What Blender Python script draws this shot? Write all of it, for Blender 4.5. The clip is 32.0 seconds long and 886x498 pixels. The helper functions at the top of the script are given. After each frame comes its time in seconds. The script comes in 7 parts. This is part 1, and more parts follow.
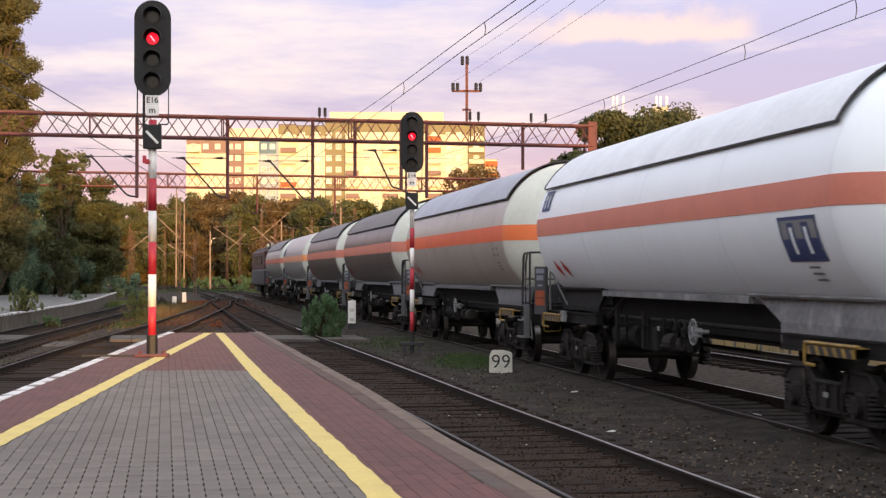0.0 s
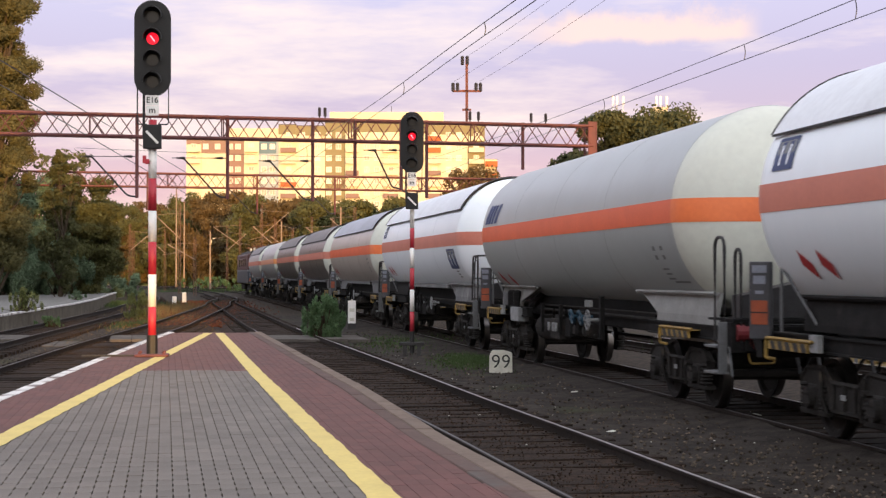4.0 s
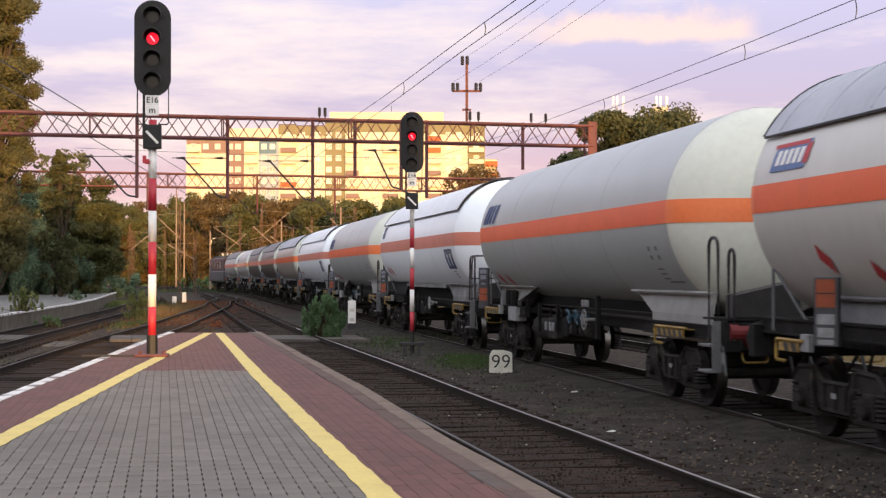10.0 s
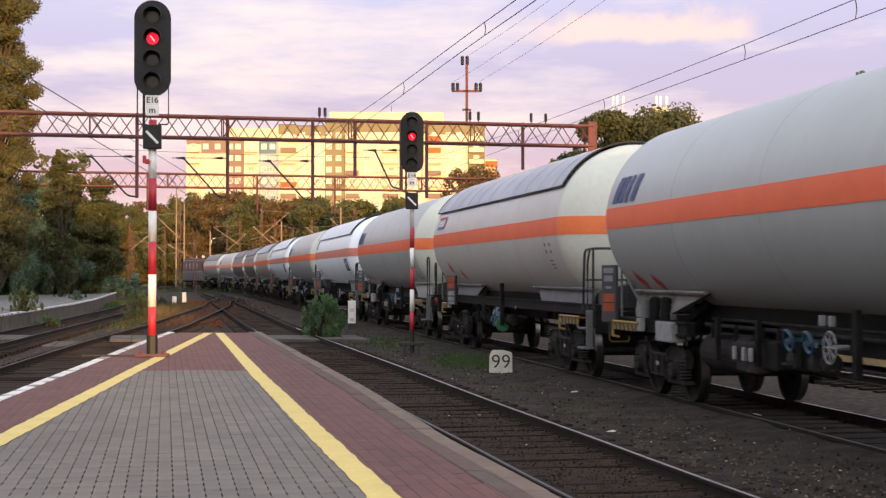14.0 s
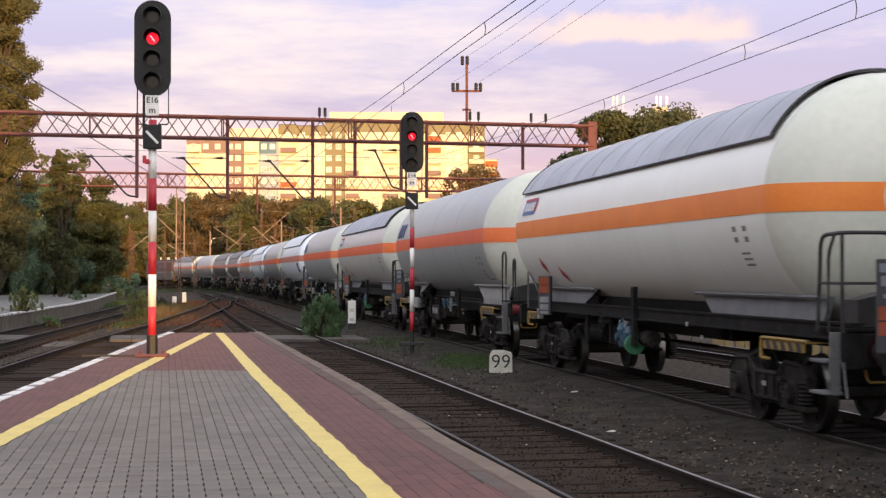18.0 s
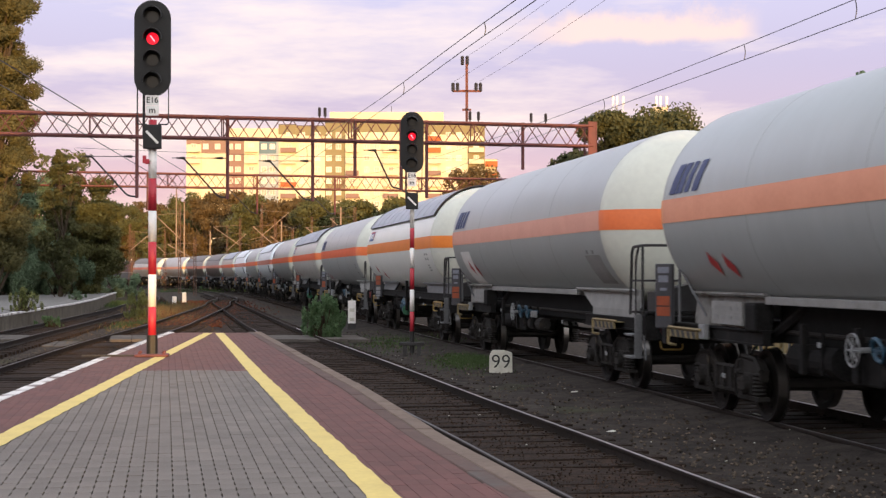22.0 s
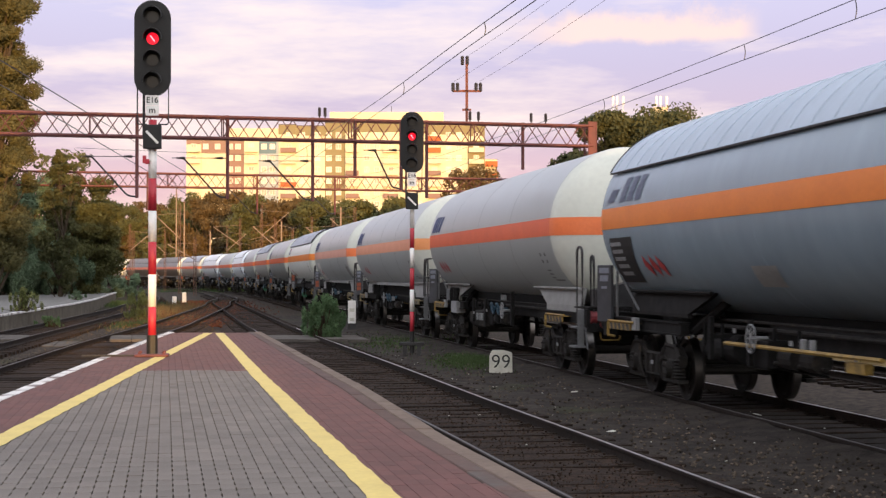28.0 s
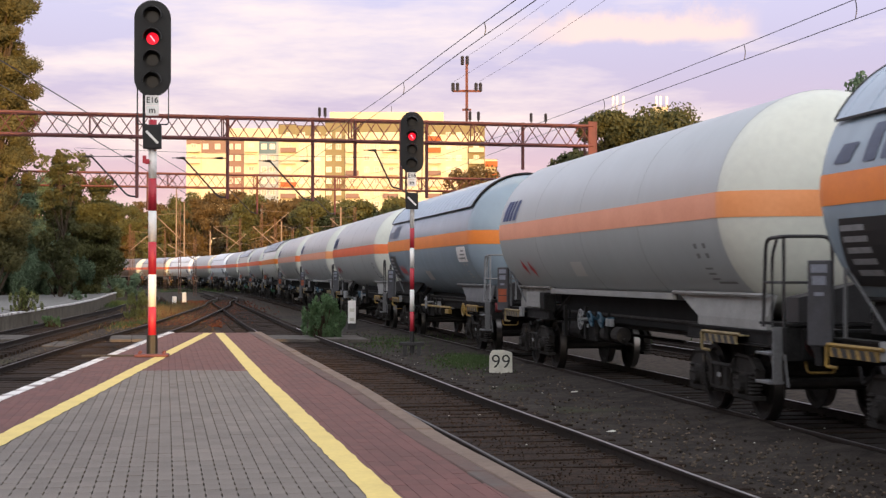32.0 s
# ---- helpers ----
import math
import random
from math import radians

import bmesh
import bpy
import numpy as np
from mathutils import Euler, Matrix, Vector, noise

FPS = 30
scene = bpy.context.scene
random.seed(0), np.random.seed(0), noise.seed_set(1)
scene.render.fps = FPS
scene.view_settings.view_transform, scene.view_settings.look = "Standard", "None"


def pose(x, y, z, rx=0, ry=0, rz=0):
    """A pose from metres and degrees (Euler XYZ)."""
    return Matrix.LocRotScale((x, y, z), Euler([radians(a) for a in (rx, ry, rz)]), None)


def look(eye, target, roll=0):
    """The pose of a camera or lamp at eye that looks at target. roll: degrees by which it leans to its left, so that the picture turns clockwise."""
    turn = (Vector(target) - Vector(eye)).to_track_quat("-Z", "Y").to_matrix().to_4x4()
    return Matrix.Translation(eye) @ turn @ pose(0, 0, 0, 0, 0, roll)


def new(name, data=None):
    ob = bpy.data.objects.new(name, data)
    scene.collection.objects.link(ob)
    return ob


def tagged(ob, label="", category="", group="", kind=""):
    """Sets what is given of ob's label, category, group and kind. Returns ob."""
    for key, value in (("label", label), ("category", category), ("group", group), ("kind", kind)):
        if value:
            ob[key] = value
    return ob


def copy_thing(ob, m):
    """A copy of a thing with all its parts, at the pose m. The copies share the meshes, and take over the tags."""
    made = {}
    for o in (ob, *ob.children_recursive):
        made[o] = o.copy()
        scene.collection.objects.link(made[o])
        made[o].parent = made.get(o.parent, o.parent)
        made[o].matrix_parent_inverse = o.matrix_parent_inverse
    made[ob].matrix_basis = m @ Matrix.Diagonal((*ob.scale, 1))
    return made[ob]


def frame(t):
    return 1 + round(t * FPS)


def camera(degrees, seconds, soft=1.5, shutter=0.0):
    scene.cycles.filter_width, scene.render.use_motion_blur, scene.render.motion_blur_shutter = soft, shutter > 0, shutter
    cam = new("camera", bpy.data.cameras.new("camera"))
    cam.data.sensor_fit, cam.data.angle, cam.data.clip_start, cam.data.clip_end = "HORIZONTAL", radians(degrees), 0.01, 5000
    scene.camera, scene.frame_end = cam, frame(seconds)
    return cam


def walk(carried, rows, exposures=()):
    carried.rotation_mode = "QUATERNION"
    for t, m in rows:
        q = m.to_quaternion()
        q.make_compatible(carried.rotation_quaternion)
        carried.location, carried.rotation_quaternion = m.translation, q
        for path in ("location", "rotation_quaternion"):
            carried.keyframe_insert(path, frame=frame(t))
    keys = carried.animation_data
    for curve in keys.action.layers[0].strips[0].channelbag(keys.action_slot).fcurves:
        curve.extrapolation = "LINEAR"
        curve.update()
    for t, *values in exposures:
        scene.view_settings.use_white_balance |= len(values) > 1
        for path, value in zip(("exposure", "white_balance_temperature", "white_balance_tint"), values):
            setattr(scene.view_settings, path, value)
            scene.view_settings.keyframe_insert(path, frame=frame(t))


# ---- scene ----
cam = camera(31.28, 32.0, soft=1.35, shutter=0.4)
EYE = (0.0, 0.0, 1.82)
walk(cam, [(0.0, pose(*EYE, 90.92, 0, 0)), (32.0, pose(*EYE, 90.92, 0, 0))])
scene.view_settings.exposure = 0.0

# world: dusk sky with thin pink cloud
SUN_WAY = Vector((-0.25, 1.0, -0.0635)).normalized()
world = bpy.data.worlds.new("world")
scene.world = world
world.use_nodes = True


def dusk(nt):
    N, L = nt.nodes, nt.links
    N.clear()
    out = N.new("ShaderNodeOutputWorld")
    bg = N.new("ShaderNodeBackground")
    sky = N.new("ShaderNodeTexSky")
    sky.sky_type, sky.sun_disc = "NISHITA", False
    sky.sun_elevation, sky.sun_rotation = radians(3.6), radians(166)
    tc = N.new("ShaderNodeTexCoord")
    sep = N.new("ShaderNodeSeparateXYZ")
    L.new(tc.outputs["Generated"], sep.inputs[0])
    ramp = N.new("ShaderNodeValToRGB")
    e = ramp.color_ramp.elements
    e[0].position, e[0].color = 0.0, (0.70, 0.47, 0.50, 1)
    e[1].position, e[1].color = 1.0, (0.54, 0.58, 0.68, 1)
    for p, c in ((0.055, (0.73, 0.47, 0.60, 1)), (0.09, (0.585, 0.432, 0.635, 1)), (0.13, (0.56, 0.468, 0.715, 1)), (0.2, (0.66, 0.62, 0.89, 1)), (0.4, (0.64, 0.67, 0.80, 1))):
        n = e.new(p)
        n.color = c
    L.new(sep.outputs["Z"], ramp.inputs[0])
    side = N.new("ShaderNodeValToRGB")
    f = side.color_ramp.elements
    f[0].position, f[0].color = 0.0, (0.44, 0.45, 0.50, 1)
    f[1].position, f[1].color = 0.37, (1.31, 1.40, 1.60, 1)
    L.new(sep.outputs["Z"], side.inputs[0])
    east = N.new("ShaderNodeMapRange")
    east.interpolation_type = "SMOOTHSTEP"
    east.inputs["From Min"].default_value, east.inputs["From Max"].default_value = 0.55, 0.93
    L.new(sep.outputs["Y"], east.inputs["Value"])
    belt = N.new("ShaderNodeMixRGB")
    L.new(east.outputs[0], belt.inputs[0])
    L.new(side.outputs[0], belt.inputs[1])
    L.new(ramp.outputs[0], belt.inputs[2])
    mp = N.new("ShaderNodeMapping")
    mp.inputs["Scale"].default_value = (3.2, 3.2, 17.0)
    mp.inputs["Location"].default_value = (0.35, 0.0, 0.62)
    L.new(tc.outputs["Generated"], mp.inputs[0])
    no = N.new("ShaderNodeTexNoise")
    no.inputs["Scale"].default_value, no.inputs["Detail"].default_value, no.inputs["Roughness"].default_value = 1.5, 6, 0.6
    L.new(mp.outputs[0], no.inputs["Vector"])
    cr = N.new("ShaderNodeValToRGB")
    cr.color_ramp.elements[0].position, cr.color_ramp.elements[1].position = 0.47, 0.70
    L.new(no.outputs["Fac"], cr.inputs[0])
    mix = N.new("ShaderNodeMixRGB")
    mix.inputs[2].default_value = (1.0, 0.80, 0.80, 1)
    L.new(cr.outputs[0], mix.inputs[0])
    L.new(belt.outputs[0], mix.inputs[1])
    # one brighter bank of cloud low in the east
    az = N.new("ShaderNodeMath")
    az.operation = "DIVIDE"
    L.new(sep.outputs["X"], az.inputs[0])
    L.new(sep.outputs["Y"], az.inputs[1])
    wob = N.new("ShaderNodeTexNoise")
    wob.inputs["Scale"].default_value, wob.inputs["Detail"].default_value, wob.inputs["Roughness"].default_value = 17.0, 7, 0.66
    L.new(tc.outputs["Generated"], wob.inputs["Vector"])
    lift = N.new("ShaderNodeMath")
    lift.operation = "MULTIPLY_ADD"
    lift.inputs[1].default_value = 0.052
    L.new(wob.outputs["Fac"], lift.inputs[0])
    L.new(sep.outputs["Z"], lift.inputs[2])
    fac = None
    flat = N.new("ShaderNodeMath")
    flat.operation = "MULTIPLY_ADD"
    flat.inputs[1].default_value = 0.014
    L.new(wob.outputs["Fac"], flat.inputs[0])
    L.new(sep.outputs["Z"], flat.inputs[2])
    for sock, lo, hi in ((flat.outputs[0], 0.1485, 0.1545), (lift.outputs[0], 0.193, 0.178), (az.outputs[0], 0.03, 0.09), (az.outputs[0], 0.205, 0.185)):
        mr = N.new("ShaderNodeMapRange")
        mr.interpolation_type = "SMOOTHSTEP"
        mr.inputs["From Min"].default_value, mr.inputs["From Max"].default_value = lo, hi
        if lo > hi:
            mr.inputs["From Min"].default_value, mr.inputs["From Max"].default_value = hi, lo
            mr.inputs["To Min"].default_value, mr.inputs["To Max"].default_value = 1.0, 0.0
        L.new(sock, mr.inputs["Value"])
        if fac is None:
            fac = mr.outputs[0]
        else:
            mu = N.new("ShaderNodeMath")
            mu.operation = "MULTIPLY"
            L.new(fac, mu.inputs[0])
            L.new(mr.outputs[0], mu.inputs[1])
            fac = mu.outputs[0]
    bank = N.new("ShaderNodeMixRGB")
    bank.inputs[2].default_value = (0.98, 0.70, 0.68, 1)
    L.new(fac, bank.inputs[0])
    L.new(mix.outputs[0], bank.inputs[1])
    add = N.new("ShaderNodeMixRGB")
    add.blend_type = "ADD"
    add.inputs[0].default_value = 0.05
    L.new(bank.outputs[0], add.inputs[1])
    L.new(sky.outputs[0], add.inputs[2])
    # the after-glow round the low sun
    dot = N.new("ShaderNodeVectorMath")
    dot.operation = "DOT_PRODUCT"
    dot.inputs[1].default_value = (-SUN_WAY.x, -SUN_WAY.y, -SUN_WAY.z)
    L.new(tc.outputs["Generated"], dot.inputs[0])
    near = N.new("ShaderNodeMapRange")
    near.interpolation_type = "SMOOTHSTEP"
    near.inputs["From Min"].default_value, near.inputs["From Max"].default_value = 0.25, 1.0
    near.inputs["To Max"].default_value = 1.0
    L.new(dot.outputs["Value"], near.inputs["Value"])
    halo = N.new("ShaderNodeMixRGB")
    halo.blend_type = "ADD"
    halo.inputs[2].default_value = (1.15, 1.08, 0.95, 1)
    L.new(near.outputs[0], halo.inputs[0])
    L.new(add.outputs[0], halo.inputs[1])
    L.new(halo.outputs[0], bg.inputs[0])
    bg.inputs[1].default_value = 1.0
    L.new(bg.outputs[0], out.inputs[0])


dusk(world.node_tree)
sun_data = bpy.data.lights.new("sun", "SUN")
sun_data.energy, sun_data.angle, sun_data.color = 7.5, radians(0.6), (1.0, 0.56, 0.2)
sun = new("sun", sun_data)
sun.matrix_basis = look((0, -60, 40), Vector((0, -60, 40)) + SUN_WAY)


# ---------- materials ----------
def mat(name, c1, c2=None, scale=6.0, rough=0.7, bump=0.15, metal=0.0, stretch=(1, 1, 1), fine=8.0, island=0.0, rand=0.0, spots=None, lo=0.35, hi=0.68, spec=None):
    """Two colours mixed by a coarse and a fine noise, with relief; island and rand vary the value piece by piece."""
    m = bpy.data.materials.new(name)
    m.use_nodes = True
    N, L = m.node_tree.nodes, m.node_tree.links
    b = N["Principled BSDF"]
    b.inputs["Roughness"].default_value, b.inputs["Metallic"].default_value = rough, metal
    b.inputs["Specular IOR Level"].default_value = spec if spec is not None else (0.12 if rough >= 0.9 else 0.5)
    c2 = c2 or tuple(v * 0.75 for v in c1)
    tc, mp = N.new("ShaderNodeTexCoord"), N.new("ShaderNodeMapping")
    mp.inputs["Scale"].default_value = stretch
    L.new(tc.outputs["Object"], mp.inputs[0])
    n1, n2 = N.new("ShaderNodeTexNoise"), N.new("ShaderNodeTexNoise")
    n1.inputs["Scale"].default_value, n1.inputs["Detail"].default_value = scale, 5
    n2.inputs["Scale"].default_value, n2.inputs["Detail"].default_value = scale * fine, 4
    L.new(mp.outputs[0], n1.inputs["Vector"])
    L.new(mp.outputs[0], n2.inputs["Vector"])
    av = N.new("ShaderNodeMath")
    av.operation = "MULTIPLY_ADD"
    av.inputs[1].default_value = 0.4
    L.new(n2.outputs["Fac"], av.inputs[0])
    sc = N.new("ShaderNodeMath")
    sc.operation = "MULTIPLY"
    sc.inputs[1].default_value = 0.6
    L.new(n1.outputs["Fac"], sc.inputs[0])
    L.new(sc.outputs[0], av.inputs[2])
    rp = N.new("ShaderNodeValToRGB")
    rp.color_ramp.elements[0].position, rp.color_ramp.elements[1].position = lo, hi
    rp.color_ramp.elements[0].color, rp.color_ramp.elements[1].color = (*c2, 1), (*c1, 1)
    L.new(av.outputs[0], rp.inputs[0])
    col = rp.outputs[0]
    for amount, node, sock in ((island, "ShaderNodeNewGeometry", "Random Per Island"), (rand, "ShaderNodeObjectInfo", "Random")):
        if amount:
            g = N.new(node)
            mr = N.new("ShaderNodeMapRange")
            mr.inputs["To Min"].default_value, mr.inputs["To Max"].default_value = 1 - amount, 1 + amount
            L.new(g.outputs[sock], mr.inputs["Value"])
            hs = N.new("ShaderNodeHueSaturation")
            L.new(mr.outputs[0], hs.inputs["Value"])
            L.new(col, hs.inputs["Color"])
            col = hs.outputs[0]
    if spots:
        sp = N.new("ShaderNodeTexNoise")
        sp.inputs["Scale"].default_value, sp.inputs["Detail"].default_value = spots[1], 6
        L.new(tc.outputs["Object"], sp.inputs["Vector"])
        sr = N.new("ShaderNodeValToRGB")
        sr.color_ramp.elements[0].position, sr.color_ramp.elements[1].position = spots[2], spots[2] + 0.12
        L.new(sp.outputs["Fac"], sr.inputs[0])
        mx = N.new("ShaderNodeMixRGB")
        mx.inputs[2].default_value = (*spots[0], 1)
        L.new(sr.outputs[0], mx.inputs[0])
        L.new(col, mx.inputs[1])
        col = mx.outputs[0]
    L.new(col, b.inputs["Base Color"])
    if bump:
        bp = N.new("ShaderNodeBump")
        bp.inputs["Strength"].default_value, bp.inputs["Distance"].default_value = bump, 0.02
        L.new(av.outputs[0], bp.inputs["Height"])
        L.new(bp.outputs[0], b.inputs["Normal"])
    return m


def glow(name, c, strength):
    m = bpy.data.materials.new(name)
    m.use_nodes = True
    b = m.node_tree.nodes["Principled BSDF"]
    b.inputs["Base Color"].default_value = (*c, 1)
    b.inputs["Emission Color"].default_value = (*c, 1)
    b.inputs["Emission Strength"].default_value = strength
    return m


def glass(name, c=(0.05, 0.06, 0.07)):
    m = bpy.data.materials.new(name)
    m.use_nodes = True
    b = m.node_tree.nodes["Principled BSDF"]
    b.inputs["Base Color"].default_value = (*c, 1)
    b.inputs["Roughness"].default_value = 0.22
    b.inputs["Specular IOR Level"].default_value = 0.25
    return m


M = {
    "ballast": mat("ballast", (0.068, 0.052, 0.039), (0.010, 0.0078, 0.0064), 7.0, 0.95, 0.55, fine=5, spots=((0.045, 0.046, 0.022), 0.35, 0.62), lo=0.40, hi=0.62),
    "bed": mat("rusty_ballast_bed", (0.050, 0.031, 0.021), (0.0085, 0.006, 0.0048), 9.0, 0.95, 0.5, fine=4, lo=0.40, hi=0.62),
    "grit": mat("brown_grit", (0.066, 0.042, 0.029), (0.02, 0.014, 0.011), 5, 0.95, 0.3, island=0.7),
    # ballast colour with the shade below the wagons put in
    "shaded_bed": mat("shaded_ballast", (0.034, 0.027, 0.022), (0.007, 0.006, 0.005), 9.0, 0.95, 0.5, fine=4, lo=0.40, hi=0.62),
    "stone": mat("stone", (0.115, 0.09, 0.07), (0.035, 0.028, 0.022), 5, 0.95, 0.3, island=0.75),
    "grass": mat("grass_blade", (0.07, 0.105, 0.038), (0.035, 0.058, 0.022), 3, 0.9, 0, island=0.4),
    "sleeper": mat("sleeper_wood", (0.031, 0.021, 0.0155), (0.012, 0.0085, 0.0068), 5, 0.9, 0.4, stretch=(1, 5, 1), rand=0.3),
    "concrete": mat("concrete", (0.20, 0.152, 0.123), (0.13, 0.098, 0.08), 2.2, 0.9, 0.35, spots=((0.12, 0.11, 0.1), 1.4, 0.60)),
    "old_concrete": mat("old_concrete", (0.22, 0.21, 0.20), (0.10, 0.098, 0.09), 1.0, 0.95, 0.4, spots=((0.07, 0.08, 0.04), 0.8, 0.62)),
    "white_edge": mat("white_edge", (0.72, 0.70, 0.68), (0.5, 0.48, 0.46), 3, 0.8, 0.2, spots=((0.17, 0.13, 0.12), 2.6, 0.50)),
    "rail_side": mat("rail_rust", (0.032, 0.023, 0.018), (0.015, 0.012, 0.011), 8, 0.85, 0.3, spec=0.15),
    "rail_top": mat("rail_steel", (0.52, 0.50, 0.50), (0.36, 0.34, 0.34), 5, 0.30, 0.05, metal=1.0),
    # rail head colour that holds the reflection of dark surroundings
    "rail_dark_mirror": mat("rail_dark_mirror", (0.10, 0.092, 0.09), (0.055, 0.05, 0.05), 5, 0.5, 0.1, metal=0.7),
    "paver_grey": mat("paver_grey", (0.160, 0.137, 0.117), (0.112, 0.095, 0.082), 1.2, 0.85, 0.25, fine=40, island=0.13),
    "paver_grey_one": mat("paver_grey_one", (0.160, 0.137, 0.117), (0.112, 0.095, 0.082), 1.2, 0.85, 0.25, fine=40, rand=0.13),
    "paver_red": mat("paver_red", (0.122, 0.045, 0.038), (0.09, 0.034, 0.028), 1.2, 0.85, 0.25, fine=40, island=0.13),
    "joint": mat("joint_sand", (0.03, 0.026, 0.023), (0.018, 0.016, 0.014), 6, 0.95, 0.3),
    "yellow": mat("yellow_paint", (0.66, 0.51, 0.155), (0.54, 0.41, 0.13), 2.5, 0.7, 0.2, spots=((0.46, 0.35, 0.17), 5, 0.66)),
    "asphalt": mat("path_gravel", (0.12, 0.108, 0.097), (0.066, 0.058, 0.052), 1.5, 0.95, 0.5, fine=20),
    "steel_red": mat("mast_red", (0.14, 0.038, 0.036), (0.085, 0.028, 0.027), 5, 0.7, 0.15, spots=((0.19, 0.085, 0.045), 2, 0.64)),
    "steel_dark": mat("dark_steel", (0.045, 0.043, 0.045), (0.025, 0.024, 0.025), 5, 0.6, 0.15, metal=0.3),
    "wire": mat("wire", (0.05, 0.05, 0.055), None, 5, 0.5, 0, metal=0.6),
    "signal_black": mat("signal_black", (0.015, 0.015, 0.016), (0.009, 0.009, 0.010), 4, 0.55, 0.05, spec=0.3),
    "white": mat("white_enamel", (0.78, 0.77, 0.75), (0.66, 0.64, 0.62), 6, 0.5, 0.05),
    "red": mat("red_enamel", (0.43, 0.02, 0.038), (0.34, 0.018, 0.03), 6, 0.5, 0.05),
    "black": mat("black_paint", (0.012, 0.012, 0.013), None, 6, 0.6, 0.05),
    "sign": mat("sign_cream", (0.60, 0.59, 0.52), (0.42, 0.41, 0.36), 7, 0.7, 0.1, spots=((0.2, 0.19, 0.16), 6, 0.66)),
    "lamp_red": glow("lamp_red", (0.85, 0.004, 0.025), 1.15),
    "lens": glass("lens_dark", (0.006, 0.006, 0.009)),
    "lamp_streak": glow("lamp_streak", (1.0, 0.30, 0.36), 1.6),
    "insulator": mat("insulator", (0.022, 0.016, 0.016), None, 6, 0.3, 0),
    "bark": mat("bark", (0.10, 0.075, 0.055), (0.05, 0.04, 0.03), 5, 0.95, 0.8, stretch=(3, 3, 0.6)),
    "bogie": mat("bogie_iron", (0.034, 0.031, 0.029), (0.014, 0.013, 0.0125), 6, 0.8, 0.4, spots=((0.055, 0.046, 0.038), 5, 0.60), spec=0.12),
    "wheel": mat("wheel_iron", (0.02, 0.017, 0.015), (0.011, 0.0095, 0.009), 8, 0.7, 0.2, spec=0.2),
    "tread": mat("wheel_tread", (0.17, 0.16, 0.155), None, 6, 0.38, 0, metal=1.0),
    "under": mat("underframe", (0.022, 0.021, 0.021), (0.010, 0.010, 0.010), 4, 0.75, 0.2, spots=((0.034, 0.030, 0.027), 3, 0.63), spec=0.08),
    # near-black that stands in for the deep shade under the tanks
    "belly": mat("belly_shade", (0.009, 0.009, 0.009), (0.005, 0.005, 0.005), 4, 0.85, 0.2, spec=0.1),
    "wall_dark": mat("stained_wall", (0.15, 0.13, 0.105), (0.075, 0.064, 0.05), 1.6, 0.95, 0.4),
    "sill_grey": mat("sill_grey", (0.135, 0.138, 0.148), (0.085, 0.087, 0.092), 3, 0.7, 0.15, spots=((0.13, 0.125, 0.12), 3, 0.6)),
    "sill_white": mat("sill_white", (0.27, 0.27, 0.265), (0.19, 0.188, 0.182), 3, 0.7, 0.15, spots=((0.28, 0.27, 0.25), 3, 0.62)),
    "hazard": mat("hazard_yellow", (0.40, 0.25, 0.045), (0.14, 0.09, 0.025), 6, 0.6, 0.1),
    "orange_plate": mat("orange_plate", (0.30, 0.062, 0.02), (0.20, 0.045, 0.016), 6, 0.6, 0.05),
    "diamond": mat("diamond_red", (0.45, 0.035, 0.04), (0.36, 0.03, 0.035), 6, 0.6, 0.05),
    "blue": mat("logo_blue", (0.035, 0.055, 0.16), None, 6, 0.6, 0.0),
    "ochre": mat("ochre_wall", (0.42, 0.31, 0.15), (0.30, 0.22, 0.11), 1.5, 0.9, 0.2, spots=((0.16, 0.15, 0.09), 1.2, 0.60)),
    "logo_mid": mat("logo_mid_blue", (0.10, 0.16, 0.34), (0.085, 0.135, 0.29), 6, 0.6, 0.0),
    "end_red": mat("end_red", (0.20, 0.02, 0.025), (0.12, 0.015, 0.018), 8, 0.6, 0.05),
    "valve": mat("valve_blue", (0.02, 0.075, 0.125), (0.012, 0.04, 0.065), 6, 0.5, 0.1),
    "note": mat("notice_grey", (0.27, 0.275, 0.285), (0.16, 0.165, 0.17), 8, 0.7, 0.0),
    "dirt_note": mat("faded_mark", (0.22, 0.22, 0.22), (0.17, 0.17, 0.17), 8, 0.7, 0.0),
}
M["concrete_dull"] = mat("concrete_dull", (0.135, 0.092, 0.080), (0.088, 0.062, 0.055), 1.4, 0.9, 0.3, fine=14, spots=((0.105, 0.095, 0.088), 1.1, 0.58))
M["dry_grass"] = mat("dry_grass", (0.20, 0.14, 0.06), (0.10, 0.075, 0.035), 3, 0.9, 0, island=0.4)
M["hazard_dull"] = mat("hazard_dull", (0.30, 0.23, 0.11), (0.15, 0.115, 0.055), 6, 0.7, 0.1)
M["sill_dirty"] = mat("sill_dirty", (0.20, 0.20, 0.205), (0.085, 0.085, 0.088), 1.6, 0.75, 0.2, spots=((0.27, 0.27, 0.265), 1.8, 0.60))
M["cess"] = mat("trodden_fines", (0.050, 0.041, 0.034), (0.013, 0.0105, 0.009), 3.2, 0.95, 0.6, fine=9, spots=((0.040, 0.044, 0.020), 0.5, 0.60), lo=0.38, hi=0.64)
M["sill_worn"] = mat("sill_worn", (0.22, 0.215, 0.205), (0.10, 0.096, 0.09), 2.2, 0.75, 0.2, spots=((0.07, 0.062, 0.052), 2.4, 0.56))
M["board"] = mat("board_slate", (0.05, 0.052, 0.06), (0.032, 0.033, 0.038), 5, 0.55, 0.08)
